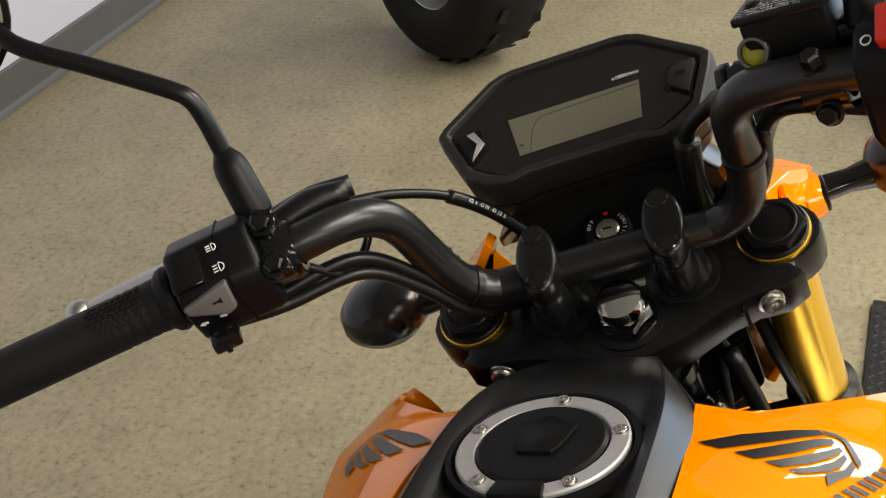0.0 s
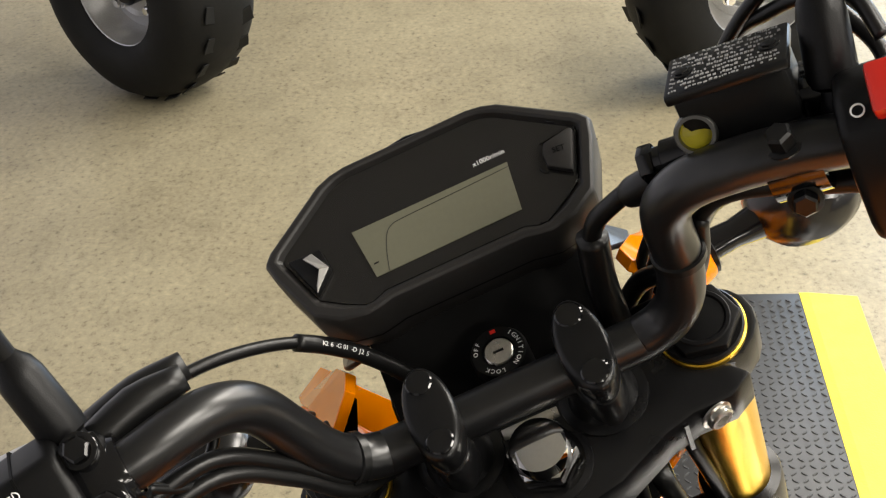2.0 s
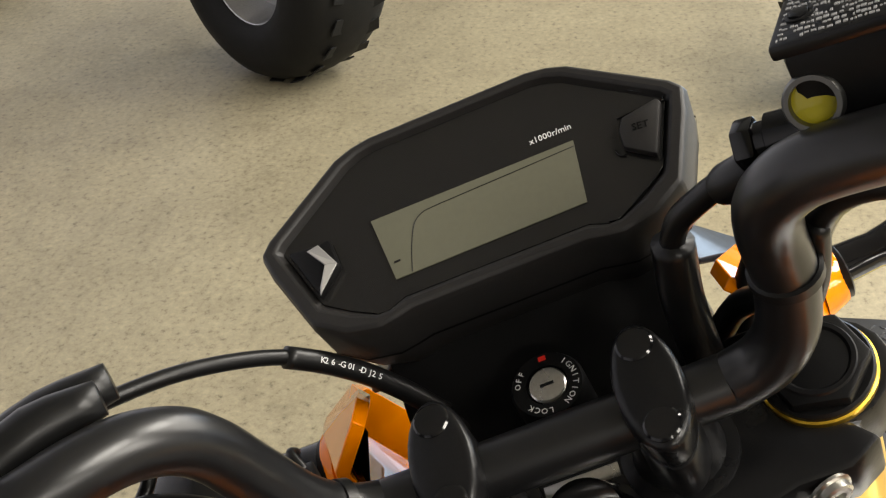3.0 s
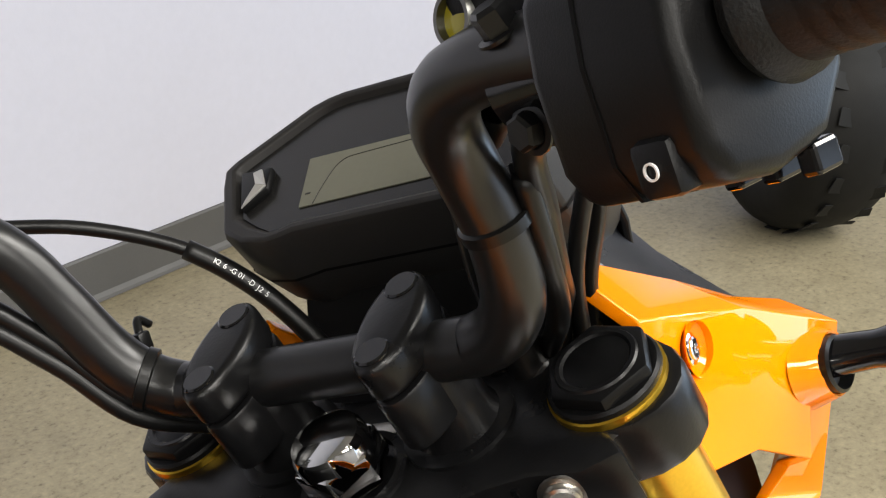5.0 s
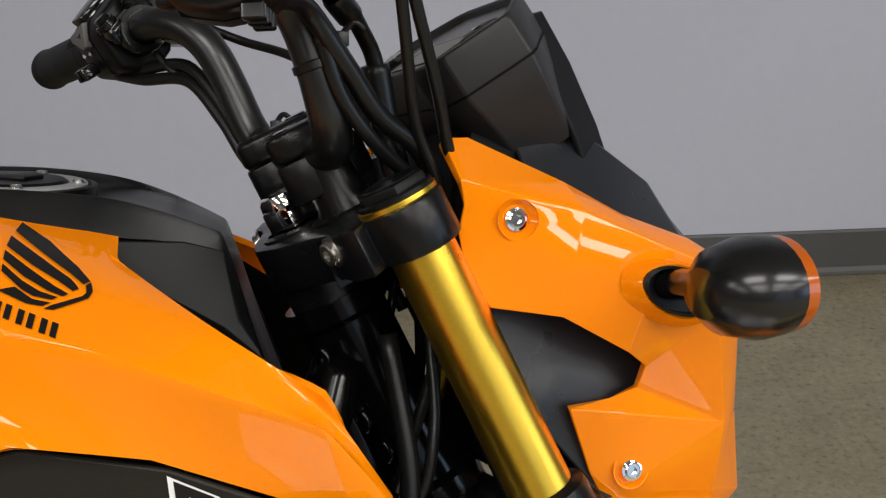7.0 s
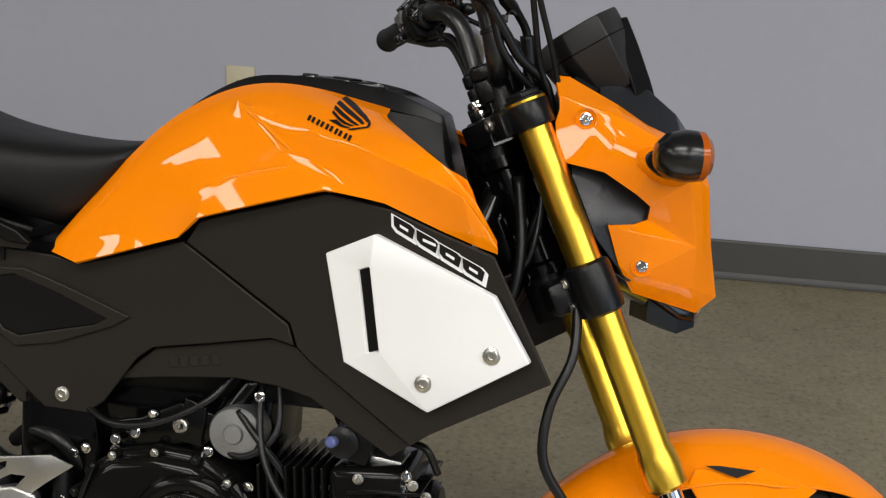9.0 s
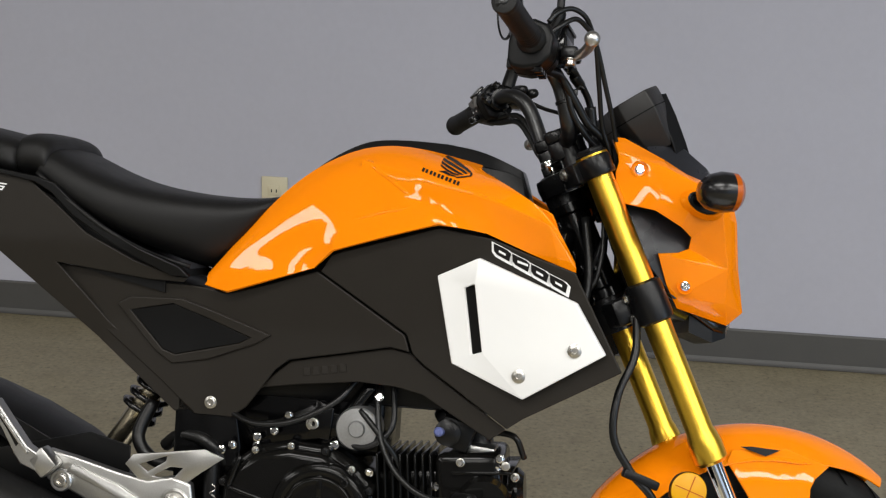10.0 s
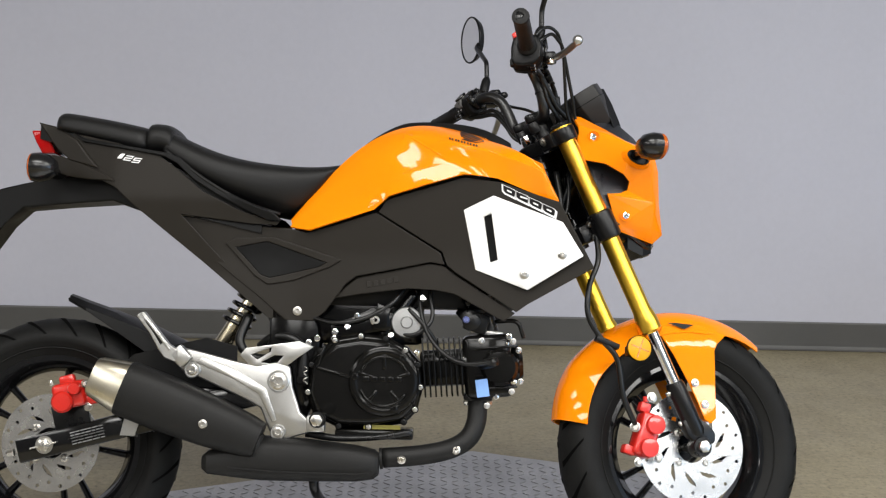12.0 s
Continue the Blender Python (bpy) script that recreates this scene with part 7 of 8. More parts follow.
bolt("bleed_nipple", cc2 + r2 @ V(-0.030, -0.010, 0.026), (-0.4, -0.2, 1), 0.004, cal2, STEEL, h=2.5)
bolt("pin_bolt", cc2 + r2 @ V(0.034, -0.016, 0.014), (0.6, -0.6, 0.3), 0.006, cal2, STEEL, h=1.6)
bolt("bracket_bolt", cc2 + r2 @ V(0.030, -0.010, -0.030), (0, -1, 0), 0.006, cal2, STEEL, h=0.8)
part("caliper_bracket", box(cc2 + V(0.0, 0.012, -0.045), (0.07, 0.008, 0.06), r2, 0.002), BLACK_METAL, cal2, "black caliper bracket")

# hugger over the rear tyre
rows = []
for x, z, hw, skirt in ((0.015, 0.531, 0.030, 0.004), (0.055, 0.517, 0.052, 0.014), (0.110, 0.499, 0.066, 0.030), (0.180, 0.473, 0.072, 0.050), (0.250, 0.440, 0.072, 0.075), (0.310, 0.395, 0.070, 0.080), (0.350, 0.340, 0.066, 0.06)):
    rows.append([V(x, -hw, z - skirt), V(x, -hw * 0.96, z - 0.010), V(x, -hw * 0.6, z), V(x, 0, z + 0.003), V(x, hw * 0.6, z), V(x, hw * 0.96, z - 0.010), V(x, hw, z - skirt)])
solid(part("rear_hugger", grid(rows), BLACK_PLASTIC, bike, "matt black rear tyre hugger", angle=35), 0.003, 0, 0.001)
solid(part("chain_guard", panel([(0.10, 0.36), (0.16, 0.42), (0.30, 0.455), (0.36, 0.44), (0.36, 0.36), (0.2, 0.335)], lambda x, z: -0.082, 1), BLACK_PLASTIC, bike, "black inner guard panel"), 0.003, 0, 0.001)

# ---- shock absorber ----
S0, S1 = V(0.405, -0.010, 0.580), V(0.290, -0.010, 0.395)
sd = (S1 - S0).normalized()
sl = (S1 - S0).length
shock = part("shock_absorber", lathe([(0, 0), (0.014, 0), (0.015, 0.02), (0.015, 0.09), (0.0205, 0.092), (0.0205, 0.098), (0.0175, 0.100), (0.0175, sl - 0.02), (0.013, sl - 0.01), (0, sl)], S0, sd, 28), material("shock_champagne_steel", (0.62, 0.55, 0.40), 0.25, 1.0, rough_var=0.06), bike, "champagne-coloured rear shock body")
sx, sy = sd.orthogonal().normalized(), None
sy = sd.cross(sx)
coil = [S0 + sd * (0.005 + 0.018 * k / 10) + (sx * math.cos(2 * math.pi * k / 10) + sy * math.sin(2 * math.pi * k / 10)) * 0.027 for k in range(68)]
part("spring", tube(coil, 0.0045, 8, 1), BLACK_GLOSS, shock, "black coil spring")

# ---- exhaust ----
M0, M1 = V(0.118, -0.150, 0.373), V(0.420, -0.140, 0.262)
md_ = (M1 - M0).normalized()
mu = md_.cross(V(0, 1, 0)).normalized()
if mu.z < 0:
    mu = -mu


def muffler_ring(t, h, w, n=20):
    c = M0 + md_ * t
    pts = []
    for k in range(n):
        a = 2 * math.pi * k / n
        ca, sa_ = math.cos(a), math.sin(a)
        u = math.copysign(abs(ca) ** 0.62, ca) * w
        v = math.copysign(abs(sa_) ** 0.72, sa_) * h
        pts.append(c + V(0, 1, 0) * u + mu * v)
    return pts


muf = part("muffler", loft([muffler_ring(t, h, w) for t, h, w in ((0.046, 0.0505, 0.047), (0.052, 0.0525, 0.049), (0.12, 0.053, 0.050), (0.22, 0.048, 0.047), (0.29, 0.040, 0.042), (0.316, 0.034, 0.038))]), EXHAUST_BLACK, bike, "matt black underslung muffler", angle=35)
tip = loft([muffler_ring(t, h, w) for t, h, w in ((0.046, 0.0505, 0.047), (0.030, 0.048, 0.044), (-0.012, 0.039, 0.035), (-0.018, 0.036, 0.032), (-0.012, 0.033, 0.029), (0.01, 0.024, 0.022), (0.012, 0.0, 0.0))], caps=False)
part("end_cap", tip, material("brushed_champagne_cap", (0.74, 0.69, 0.56), 0.3, 1.0, grain=0.05, grain_size=500), muf, "brushed silver end cap", angle=35)
part("seam_band", loft([muffler_ring(t, h, w) for t, h, w in ((0.044, 0.0518, 0.0482), (0.050, 0.0532, 0.0497), (0.053, 0.0530, 0.0495))], caps=False), EXHAUST_BLACK, muf)
bolt("muffler_bolt", M0 + md_ * 0.212 + V(0, -0.0475, 0) + mu * -0.004, (0, -1, 0), 0.0062, muf, STEEL, h=0.6, socket=True)
cham = [[V(x, -0.118 + w * math.copysign(abs(math.cos(a)) ** 0.6, math.cos(a)), (z0 + z1) / 2 + (z1 - z0) / 2 * math.copysign(abs(math.sin(a)) ** 0.6, math.sin(a))) for a in [2 * math.pi * k / 20 for k in range(20)]] for x, w, z0, z1 in ((0.308, 0.030, 0.206, 0.234), (0.318, 0.038, 0.198, 0.243), (0.42, 0.044, 0.188, 0.272), (0.50, 0.044, 0.188, 0.268), (0.60, 0.042, 0.190, 0.257), (0.632, 0.038, 0.195, 0.250), (0.641, 0.030, 0.203, 0.243))]
chamber = part("exhaust_chamber", loft(cham), EXHAUST_BLACK, bike, "matt black exhaust chamber", angle=35)
part("chamber_seam", loft([[V(x, -0.118 + y, z) for y, z in ((-0.0455, zc - 0.002), (-0.0475, zc), (-0.0455, zc + 0.002))] for x, zc in ((0.36, 0.214), (0.45, 0.208), (0.60, 0.207), (0.63, 0.212))], closed=False), EXHAUST_BLACK, chamber)
part("joint_pipe", tube([(0.395, -0.135, 0.262), (0.41, -0.130, 0.245), (0.43, -0.125, 0.235)], 0.030, 18, 3), EXHAUST_BLACK, chamber)
pipe = part("header_pipe", tube([(0.648, -0.100, 0.233), (0.72, -0.098, 0.240), (0.775, -0.092, 0.252), (0.810, -0.084, 0.272), (0.826, -0.075, 0.302), (0.829, -0.066, 0.338), (0.829, -0.060, 0.36)], 0.0192, 22, 6), EXHAUST_BLACK, bike, "matt black header pipe with heat shield")
part("pipe_collar", lathe([(0.014, 0), (0.0205, 0.001), (0.0205, 0.006), (0.014, 0.007)], V(0.641, -0.102, 0.232), (1, 0, 0.08), 22), EXHAUST_BLACK, pipe)
for p, o in ((V(0.684, -0.1175, 0.232), V(-0.1, -1, -0.2)), (V(0.788, -0.108, 0.252), V(0, -1, 0.1))):
    bolt("shield_bolt", p, o, 0.0062, pipe, STEEL, h=0.6, socket=True)

# ---- footrest bracket ----
BR = [(0.259, 0.436), (0.30, 0.428), (0.365, 0.412), (0.405, 0.404), (0.440, 0.412), (0.468, 0.405), (0.474, 0.365), (0.490, 0.318), (0.512, 0.300), (0.508, 0.280), (0.487, 0.274), (0.455, 0.262), (0.432, 0.282), (0.414, 0.325), (0.385, 0.340), (0.33, 0.364), (0.29, 0.382), (0.262, 0.392), (0.250, 0.410)]
bracket = part("footrest_bracket", prism(BR, 0.016, V(0, -0.118, 0), ROT_SIDE, 0.004, 3), ALUMINIUM, bike, "cast aluminium footrest bracket", angle=35)
part("rib", prism([(0.29, 0.408), (0.36, 0.380), (0.41, 0.352), (0.437, 0.300), (0.446, 0.302), (0.424, 0.362), (0.37, 0.394), (0.30, 0.418)], 0.005, V(0, -0.134, 0), ROT_SIDE, 0.002), ALUMINIUM, bracket, "raised rib")
part("heel_guard", prism([(0.372, 0.424), (0.383, 0.438), (0.484, 0.453), (0.512, 0.443), (0.480, 0.420), (0.454, 0.399), (0.395, 0.402)], 0.004, V(0, -0.128, 0), ROT_SIDE, 0.0012, holes=[[(0.392, 0.425), (0.432, 0.440), (0.430, 0.432), (0.405, 0.416)], [(0.412, 0.411), (0.437, 0.425), (0.455, 0.425), (0.440, 0.408)]]), ALUMINIUM, bracket, "aluminium heel guard with a slot")
for x, z, r, mt in ((0.447, 0.376, 0.0120, STEEL), (0.449, 0.280, 0.0085, STEEL), (0.283, 0.394, 0.0090, STEEL)):
    part("boss", lathe([(r * 1.75, 0), (r * 1.75, 0.003), (r * 1.55, 0.005), (r * 1.2, 0.005)], V(x, -0.134, z), (0, -1, 0), 28), ALUMINIUM, bracket)
    bolt("bracket_bolt", (x, -0.137, z), (0, -1, 0), r, bracket, mt, h=0.5, socket=True)
peg2 = prism([(0.178, 0.494), (0.186, 0.501), (0.193, 0.502), (0.215, 0.474), (0.241, 0.442), (0.261, 0.430), (0.255, 0.408), (0.233, 0.416), (0.223, 0.429), (0.204, 0.462)], 0.020, V(0, -0.140, 0), ROT_SIDE, 0.0)
pp = part("pillion_footrest", peg2, ALUMINIUM, bike, "folded aluminium pillion footrest", angle=30)
solid(pp, 0, 0, 0.002, 30)
part("peg_recess", prism([(0.193, 0.487), (0.199, 0.488), (0.231, 0.446), (0.226, 0.440), (0.212, 0.462)], 0.002, V(0, -0.1595, 0), ROT_SIDE, 0.0005), BLACK_METAL, pp, "dark recess along the peg")
part("peg_rib", beam((0.190, -0.161, 0.497), (0.243, -0.161, 0.432), 0.004, 0.004, 0.001), ALUMINIUM, pp)
part("hinge_block", box((0.263, -0.147, 0.420), (0.034, 0.026, 0.030), Matrix.Rotation(0.8, 3, "Y"), 0.004), ALUMINIUM, pp)
rest = part("footrest", lathe([(0, 0), (0.013, 0), (0.015, 0.006), (0.015, 0.075), (0.013, 0.080), (0.013, 0.086), (0, 0.087)], V(0.524, -0.128, 0.305), (0.05, -1, 0.06), 24), GRIP_RUBBER, bike, "black rubber rider footrest with steel end")
part("end_bolt", prism(hexagon(0.012), 0.012, V(0.528, -0.214, 0.310), ROT_SIDE, 0.002), STEEL, rest, "steel end bolt", angle=25)
part("rest_hinge", box((0.520, -0.128, 0.298), (0.036, 0.026, 0.034), None, 0.006), ALUMINIUM, rest, "cast hinge")
part("brake_pedal", tube([(0.50, -0.112, 0.278), (0.56, -0.116, 0.270), (0.64, -0.120, 0.274), (0.700, -0.124, 0.285)], [0.008, 0.0065, 0.006, 0.007], 12, 5), BLACK_METAL, bike, "black rear brake pedal")
part("brake_reservoir", merge(lathe([(0, 0), (0.011, 0), (0.011, 0.045), (0.009, 0.050), (0, 0.05)], V(0.490, -0.112, 0.385), (0.0, 0, 1), 20), box((0.490, -0.104, 0.380), (0.022, 0.014, 0.016), None, 0.003)), BLACK_PLASTIC, bike, "black rear brake cylinder")
part("lever_spring", tube([V(0.497 + 0.004 * math.cos(k), -0.126 + 0.004 * math.sin(k), 0.372 + 0.0022 * k) for k in range(16)], 0.0012, 6, 2), STEEL, bike, "small return spring")

# side stand on the far side
foot = bike.matrix_world.inverted() @ V(0.53, 0.235, 0.012)
stand = part("side_stand", tube([V(0.50, 0.085, 0.185), V(0.505, 0.10, 0.14), foot], [0.011, 0.010, 0.009], 14, 4), BLACK_METAL, bike, "black side stand carrying the leaning motorcycle")
part("stand_foot", box(foot, (0.060, 0.034, 0.012), Matrix.Rotation(radians(LEAN), 3, "X"), 0.004), BLACK_METAL, stand)
part("stand_bracket", box((0.50, 0.075, 0.205), (0.05, 0.03, 0.06), None, 0.006), BLACK_METAL, stand)

# ---- engine ----
CASE = [(0.497, 0.355), (0.502, 0.410), (0.520, 0.438), (0.548, 0.460), (0.60, 0.470), (0.650, 0.466), (0.690, 0.444), (0.716, 0.415), (0.722, 0.37), (0.712, 0.325), (0.690, 0.300), (0.62, 0.288), (0.56, 0.288), (0.512, 0.310)]
engine = part("engine_case", prism(CASE, 0.19, V(0, 0.085, 0), ROT_SIDE, 0.010, 3), CASE_BLACK, bike, "black enamelled engine crankcase", angle=35)
part("clutch_cover", prism([(0.60 + (x - 0.60) * 0.93, 0.376 + (z - 0.376) * 0.92) for x, z in CASE], 0.026, V(0, -0.098, 0), ROT_SIDE, 0.014, 6), CASE_BLACK, engine, "glossy black clutch cover", angle=35)
ec = V(0.647, -0.122, 0.381)
plate2 = part("cover_plate", lathe([(0.068, -0.006), (0.068, 0.004), (0.065, 0.010), (0.060, 0.0125), (0.054, 0.0125), (0.050, 0.0105), (0.030, 0.0125), (0.0, 0.0135)], ec, (0, -1, 0), 48), CASE_BLACK, engine, "round black cover with raised ribs", angle=35)
for k in range(5):
    a = radians(18 + 72 * k)
    part("rib", box(ec + V(0.037 * math.cos(a), -0.012, 0.037 * math.sin(a)), (0.030, 0.004, 0.007), Matrix.Rotation(-a, 3, "Y"), 0.0018), CASE_BLACK, plate2)
for k in range(3):
    a = radians(52 + 120 * k)
    bolt("cover_bolt", ec + V(0.056 * math.cos(a), -0.0125, 0.056 * math.sin(a)), (0, -1, 0), 0.0052, plate2, CASE_BLACK, h=0.7, socket=True)
for k in range(5):
    part("embossed_bar", box(ec + V(-0.034 + 0.0155 * k, -0.0135, 0.004), (0.011, 0.003, 0.010), None, 0.001), CASE_BLACK, plate2)
for a, b in (((0.518, 0.404), (0.588, 0.386)), ((0.518, 0.404), (0.533, 0.448))):
    part("case_ridge", tube([V(a[0], -0.124, a[1]), V((a[0] + b[0]) / 2, -0.1265, (a[1] + b[1]) / 2), V(b[0], -0.124, b[1])], 0.0035, 10, 4), CASE_BLACK, engine, "rounded ridge of the cover")
for a0, a1 in ((200, 330), (20, 160)):
    part("cover_ridge", tube([ec + V(0.047 * math.cos(radians(a0 + (a1 - a0) * k / 6)), -0.0125, 0.047 * math.sin(radians(a0 + (a1 - a0) * k / 6))) for k in range(7)], 0.003, 10, 3), CASE_BLACK, plate2)
CX, CZ = 0.608, 0.378
for k, (x, z) in enumerate(CASE):
    px, pz = CX + (x - CX) * 0.955, CZ + (z - CZ) * 0.95
    part("bolt_boss", lathe([(0.0070, 0), (0.0070, 0.014), (0.006, 0.016), (0, 0.016)], V(px, -0.100, pz), (0, -1, 0), 16), CASE_BLACK, engine)
    bolt("case_bolt", (px, -0.116, pz), (0, -1, 0), 0.0036, engine, STEEL if k in (0, 3, 4, 6, 8, 9, 11) else BLACK_METAL, h=0.9)
part("sump_plate", box((0.63, -0.06, 0.278), (0.15, 0.11, 0.018), None, 0.004), CASE_BLACK, engine)
part("oil_label", box((0.645, -0.1125, 0.2925), (0.07, 0.001, 0.008)), material("dull_olive_label", (0.16, 0.14, 0.02), 0.5), engine, smooth=False)

# cylinder, lying forwards: cooling fins as single plates
cyl = part("cylinder", box((0.768, -0.045, 0.408), (0.105, 0.080, 0.070), Matrix.Rotation(radians(-4), 3, "Y"), 0.008), CASE_BLACK, bike, "black finned cylinder")
finme = None
for k in range(8):
    x = 0.722 + 0.0104 * k
    c = V(x, -0.045, 0.407 + 0.0007 * k)
    if finme is None:
        f = part("fin", box((0, 0, 0), (0.0032, 0.124, 0.114), None, 0.0012), CASE_BLACK, cyl)
        finme = f.data
    else:
        f = new("fin", finme)
        f.parent = cyl
    f.matrix_local = Matrix.Translation(c) @ Matrix.Rotation(radians(-5), 4, "Y")
headb = part("cylinder_head", box((0.846, -0.045, 0.413), (0.092, 0.120, 0.122), Matrix.Rotation(radians(-5), 3, "Y"), 0.012, seg=3), CASE_BLACK, bike, "black cylinder head", angle=35)
part("valve_cover", lathe([(0.036, 0), (0.036, 0.010), (0.030, 0.018), (0.012, 0.020), (0, 0.020)], V(0.868, -0.104, 0.412), (0, -1, 0), 32), CASE_BLACK, headb, "round black valve cover")
part("cap_front", lathe([(0.034, 0), (0.034, 0.012), (0.026, 0.020), (0, 0.021)], V(0.896, -0.045, 0.416), (1, 0, 0.08), 30), CASE_BLACK, headb)
for k in range(4):
    part("fin", box((0.862, -0.045, 0.372 + 0.026 * k), (0.082, 0.132, 0.004), Matrix.Rotation(radians(-5), 3, "Y"), 0.001), CASE_BLACK, headb)
for x, y, z in ((0.832, -0.108, 0.462), (0.893, -0.108, 0.462), (0.834, -0.108, 0.364), (0.892, -0.108, 0.366), (0.905, -0.09, 0.445), (0.910, -0.09, 0.385), (0.845, -0.11, 0.338)):
    bolt("head_bolt", (x, y, z), (0.15, -1, 0), 0.0044, headb, STEEL, h=1.1)
part("spark_plug_cap", tube([(0.858, -0.165, 0.424), (0.845, -0.15, 0.420), (0.832, -0.125, 0.416)], [0.0085, 0.010, 0.0085], 14, 4), CABLE, headb, "black spark plug cap")
part("plug_lead", tube([(0.858, -0.165, 0.424), (0.80, -0.150, 0.418), (0.755, -0.135, 0.440), (0.725, -0.115, 0.480), (0.712, -0.09, 0.53), (0.71, -0.06, 0.58)], 0.0042, 10, 6), CABLE, headb, "black plug lead")
part("blue_tag", box((0.835, -0.122, 0.372), (0.024, 0.003, 0.034), Matrix.Rotation(-0.15, 3, "Y"), 0.001), BLUE_TAG, headb, "blue paper tag on the head", smooth=False)
part("exhaust_flange", box((0.829, -0.060, 0.352), (0.056, 0.044, 0.014), None, 0.004), BLACK_METAL, headb, "exhaust port flange")
for dx in (-0.022, 0.022):
    bolt("flange_nut", (0.829 + dx, -0.068, 0.344), (0, -0.3, -1), 0.0055, headb, STEEL, h=1.4)

# starter motor, intake and throttle body above the case
part("starter_motor", lathe([(0, 0.03), (0.029, 0.03), (0.030, 0.028), (0.030, -0.05), (0.028, -0.053), (0.012, -0.054), (0.010, -0.058), (0, -0.058)], V(0.687, -0.05, 0.494), (0, 1, 0), 36), DULL_ALUMINIUM, bike, "dull aluminium starter motor end")
tb = part("throttle_body", lathe([(0, 0), (0.024, 0), (0.026, 0.01), (0.026, 0.04), (0.022, 0.05), (0.022, 0.07), (0, 0.07)], V(0.800, -0.03, 0.500), (0.5, -0.1, 0.55), 28), BLACK_METAL, bike, "black throttle body")
part("injector_block", box((0.822, -0.085, 0.498), (0.046, 0.034, 0.040), Matrix.Rotation(0.3, 3, "Y"), 0.005), BLACK_PLASTIC, tb)
part("drum", lathe([(0, 0), (0.017, 0), (0.018, 0.004), (0.012, 0.007), (0, 0.007)], V(0.812, -0.103, 0.500), (0, -1, 0), 24), BLACK_METAL, tb, "black throttle drum")
part("sensor", lathe([(0, 0), (0.006, 0), (0.0065, 0.010), (0.004, 0.013), (0, 0.013)], V(0.803, -0.108, 0.501), (-0.2, -1, 0.1), 16), material("violet_plug", (0.10, 0.12, 0.28), 0.3), tb, "dark violet sensor plug")
part("intake_neck", tube([(0.825, -0.03, 0.53), (0.840, -0.035, 0.50), (0.850, -0.04, 0.465)], 0.022, 18, 4), BLACK_METAL, tb)
part("intake_flange", box((0.842, -0.060, 0.478), (0.066, 0.050, 0.010), Matrix.Rotation(0.1, 3, "Y"), 0.003), ALUMINIUM, tb, "aluminium intake flange")
r9 = random.Random(11)
for x, z in ((0.499, 0.450), (0.516, 0.459), (0.549, 0.472), (0.548, 0.459), (0.573, 0.483), (0.591, 0.504), (0.657, 0.469), (0.708, 0.437), (0.717, 0.541), (0.885, 0.471), (0.881, 0.457), (0.897, 0.384), (0.863, 0.355), (0.801, 0.425), (0.552, 0.329)):
    bolt("engine_bolt", (x, -0.098 - r9.uniform(0, 0.012), z), (0, -1, r9.uniform(-0.2, 0.2)), 0.0044, engine, CHROME, h=0.9)
# mounting plates, tubes and wiring between frame and engine
part("engine_hanger", prism([(0.54, 0.455), (0.60, 0.468), (0.66, 0.480), (0.665, 0.51), (0.62, 0.52), (0.575, 0.498), (0.54, 0.49)], 0.006, V(0, -0.090, 0), ROT_SIDE, 0.002), FRAME_BLACK, bike, "black engine hanger plate")
bolt("hanger_bolt", (0.627, -0.104, 0.497), (0, -1, 0), 0.0078, engine, STEEL, h=0.8, socket=True)
part("down_tube", tube([V(0.637, -0.082, 0.462), V(0.668, -0.078, 0.505), V(0.704, -0.07, 0.556)], 0.0125, 16, 4), FRAME_BLACK, bike, "black frame tube above the engine")
# dark block added to close the gaps above the engine
part("gap_filler", box((0.595, 0.0, 0.505), (0.25, 0.13, 0.11), None, 0.012), FRAME_BLACK, bike, "black block filling the gaps above the engine")
part("gear_lug", prism([(0.62, 0.48), (0.65, 0.475), (0.655, 0.52), (0.63, 0.53)], 0.008, V(0, -0.098, 0), ROT_SIDE, 0.002), FRAME_BLACK, bike)
WIRES = (((0.50, -0.08, 0.50), (0.545, -0.105, 0.490), (0.60, -0.108, 0.498), (0.655, -0.10, 0.528), (0.68, -0.08, 0.56)), ((0.66, -0.09, 0.478), (0.70, -0.105, 0.47), (0.735, -0.10, 0.50), (0.73, -0.08, 0.56)), ((0.69, -0.10, 0.520), (0.720, -0.11, 0.490), (0.745, -0.1, 0.455), (0.75, -0.09, 0.43)), ((0.86, -0.07, 0.50), (0.90, -0.09, 0.50), (0.915, -0.08, 0.47)), ((0.40, -0.05, 0.44), (0.43, -0.07, 0.46), (0.47, -0.08, 0.455), (0.50, -0.07, 0.42)), ((0.375, -0.04, 0.50), (0.36, -0.055, 0.45), (0.385, -0.06, 0.42), (0.43, -0.07, 0.415)), ((0.41, -0.03, 0.52), (0.43, -0.06, 0.48), (0.425, -0.07, 0.44)))
for k, w in enumerate(WIRES):
    part("wire" if k < 4 else "hose", tube([V(*p) for p in w], 0.0042 if k < 4 else 0.0095, 10, 6), CABLE, bike, "black wire" if k < 4 else "black rubber hose")

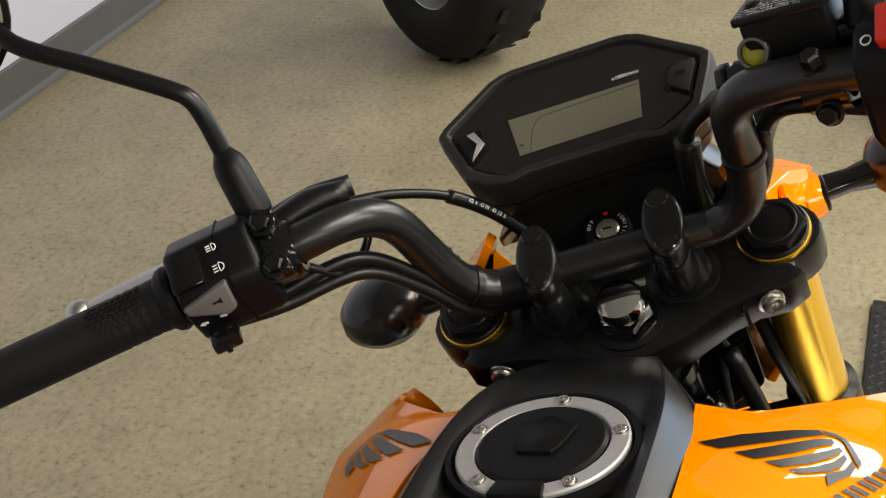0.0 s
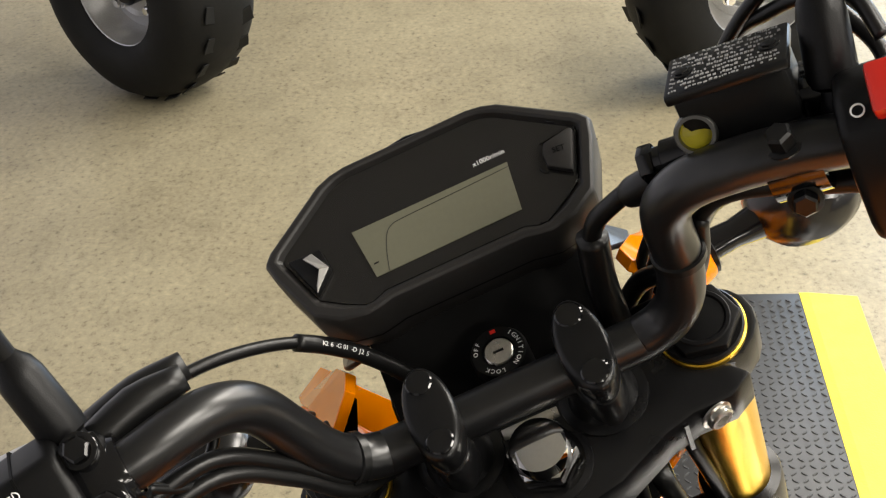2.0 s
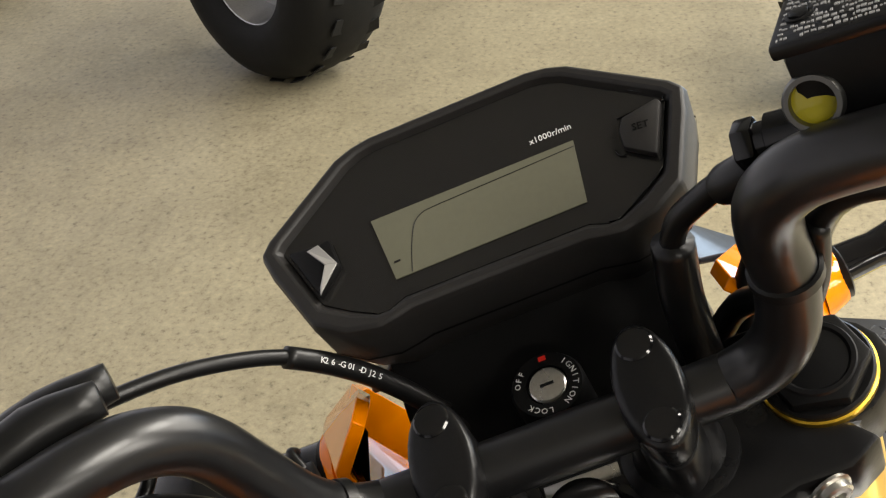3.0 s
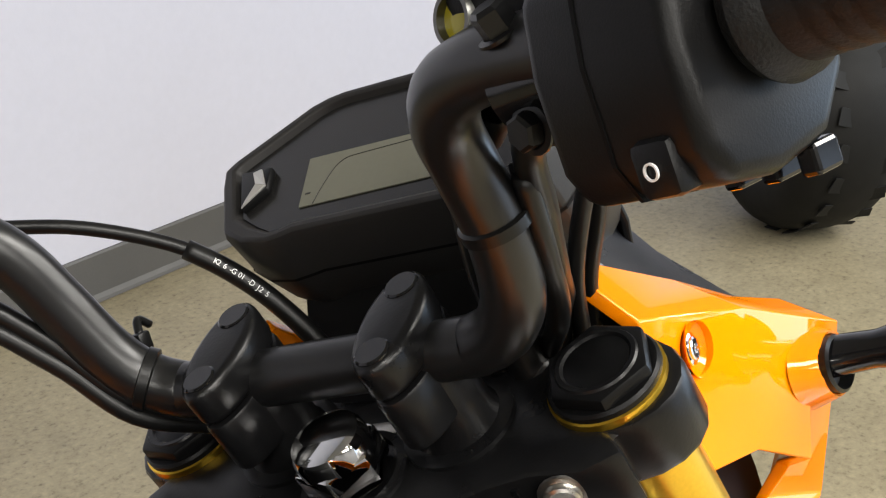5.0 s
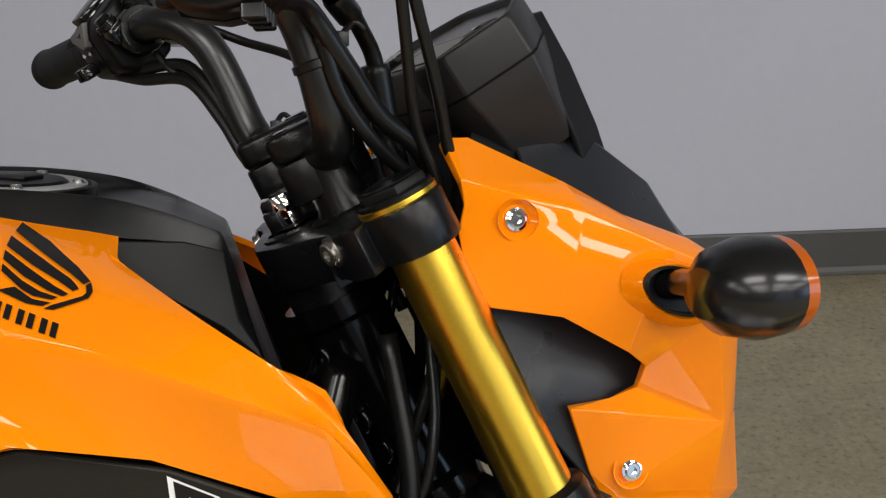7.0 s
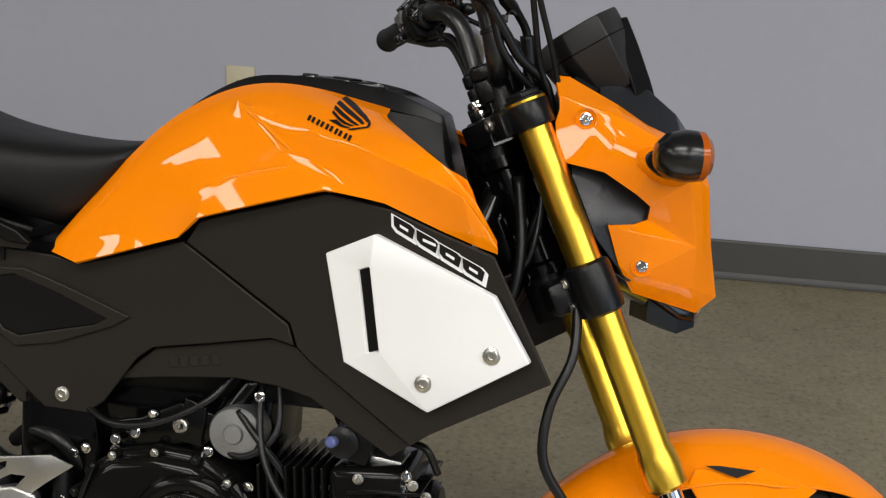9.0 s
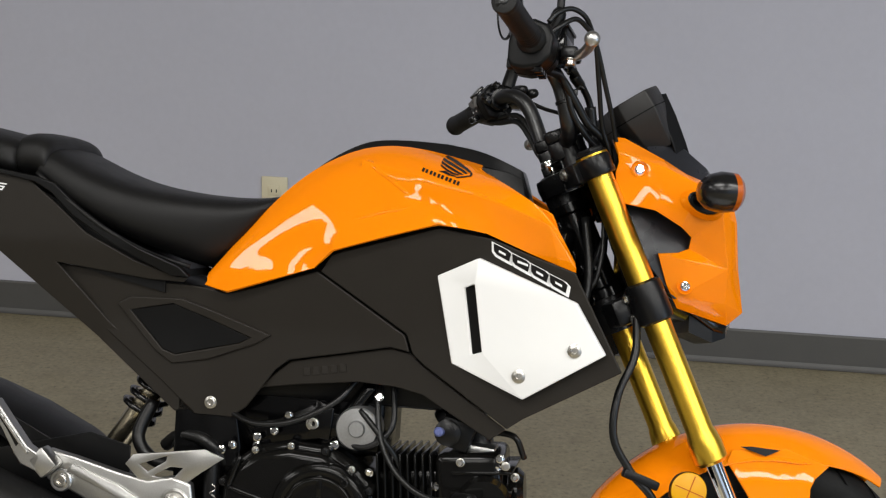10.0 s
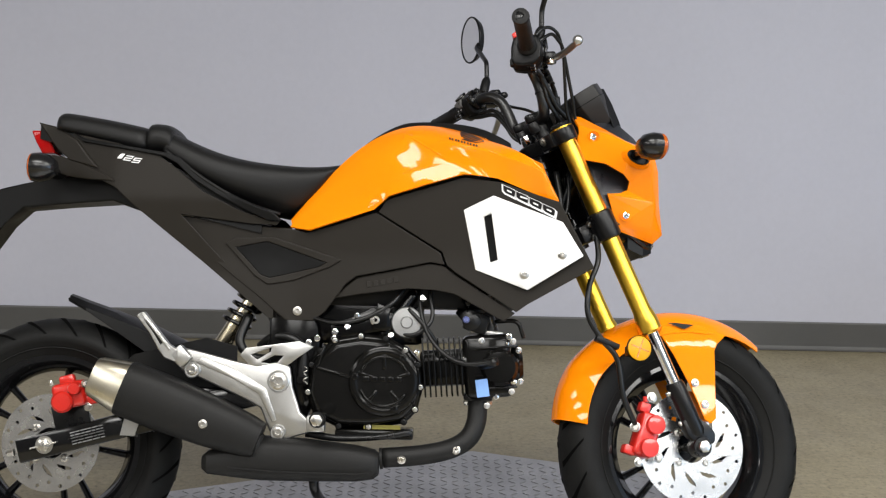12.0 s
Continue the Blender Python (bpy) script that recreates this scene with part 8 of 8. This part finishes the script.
# ---- frame ----
HEAD0, HEAD1 = fk(0, 0, -0.065), fk(0, 0, -0.205)
frame_ob = part("main_frame", lathe([(0, 0), (0.031, 0), (0.031, 0.012), (0.027, 0.016), (0.027, 0.124), (0.031, 0.128), (0.031, 0.14), (0, 0.14)], HEAD0, HEAD1 - HEAD0, 32), FRAME_BLACK, bike, "glossy black tubular frame")
part("spine_tube", tube([fk(-0.01, 0, -0.13), V(0.86, 0, 0.70), V(0.70, 0, 0.64), V(0.55, 0, 0.60), V(0.45, 0, 0.55)], 0.024, 18, 6), FRAME_BLACK, frame_ob)
part("pivot_plate", prism([(0.43, 0.30), (0.50, 0.30), (0.52, 0.45), (0.50, 0.56), (0.42, 0.56), (0.42, 0.42)], 0.16, V(0, 0.08, 0), ROT_SIDE, 0.006), FRAME_BLACK, frame_ob)
for sgn in (-1, 1):
    part("side_tube", tube([fk(-0.012, sgn * 0.028, -0.10), V(0.93, sgn * 0.058, 0.72), V(0.90, sgn * 0.075, 0.64), V(0.86, sgn * 0.078, 0.57), V(0.80, sgn * 0.07, 0.53)], 0.0135, 14, 6), FRAME_BLACK, frame_ob)
    part("gusset", prism([(0.0, -0.09), (0.0, -0.2), (-0.055, -0.21), (-0.06, -0.15)], 0.004, fk(-0.02, sgn * 0.030, 0.0), Matrix((AHEAD, UP, -LEFT)).transposed(), 0.001), FRAME_BLACK, frame_ob)
    part("seat_rail", tube([V(0.52, sgn * 0.062, 0.60), V(0.40, sgn * 0.072, 0.655), V(0.25, sgn * 0.075, 0.71), V(0.12, sgn * 0.060, 0.755)], 0.012, 12, 5), FRAME_BLACK, frame_ob)
    part("front_hose", tube([V(0.975, sgn * 0.045, 0.80), V(0.985, sgn * 0.062, 0.72), V(0.975, sgn * 0.070, 0.66), V(0.94, sgn * 0.072, 0.60), V(0.90, sgn * 0.07, 0.55)], 0.006, 10, 6), CABLE, bike, "black hose beside the headstock")
    part("front_wire", tube([V(1.0, sgn * 0.03, 0.80), V(1.0, sgn * 0.052, 0.745), V(0.985, sgn * 0.058, 0.70), V(0.93, sgn * 0.062, 0.675), V(0.88, sgn * 0.06, 0.67)], 0.0036, 8, 6), CABLE, bike, "black wire beside the headstock")
r8 = random.Random(5)
for k in range(6):
    p = fk(-0.022 + r8.uniform(-0.01, 0.012), -0.034, -0.085 - 0.022 * k)
    part("weld_bead", tube([p, p + V(0.004, -0.002, -0.006), p + V(0.003, 0, -0.013)], 0.0026, 8, 3), FRAME_BLACK, frame_ob)
part("coil_bracket", box((0.925, -0.050, 0.600), (0.05, 0.03, 0.07), Matrix.Rotation(0.4, 3, "Y"), 0.006), FRAME_BLACK, bike, "black bracket beside the headstock")
bolt("bracket_bolt", (0.945, -0.068, 0.585), (0, -1, 0), 0.006, bpy.data.objects["coil_bracket"], STEEL, h=0.8)
bolt("bracket_bolt", (0.965, -0.066, 0.640), (0.3, -1, 0), 0.006, bpy.data.objects["coil_bracket"], STEEL, h=0.8)
# tank body and air box fill the space between the panels
core = part("tank_core", loft([[V(x, -w, z0), V(x, -w, z1 - 0.02), V(x, -w * 0.6, z1), V(x, w * 0.6, z1), V(x, w, z1 - 0.02), V(x, w, z0)] for x, w, z0, z1 in ((0.46, 0.06, 0.60, 0.68), (0.56, 0.066, 0.60, 0.79), (0.66, 0.07, 0.60, 0.855), (0.80, 0.07, 0.60, 0.855), (0.86, 0.06, 0.61, 0.80))]), BLACK_PLASTIC, bike, "black fuel tank body under the shrouds", angle=30)
part("air_box", box((0.69, 0, 0.572), (0.34, 0.14, 0.10), None, 0.01), BLACK_PLASTIC, bike, "black air box")
part("shroud_inner", box((0.885, 0, 0.60), (0.10, 0.20, 0.11), Matrix.Rotation(0.5, 3, "Y"), 0.012), BLACK_PLASTIC, bike, "black inner shroud support")
part("battery_box", box((0.36, 0, 0.645), (0.20, 0.14, 0.09), Matrix.Rotation(0.3, 3, "Y"), 0.01), BLACK_PLASTIC, bike, "black battery tray")
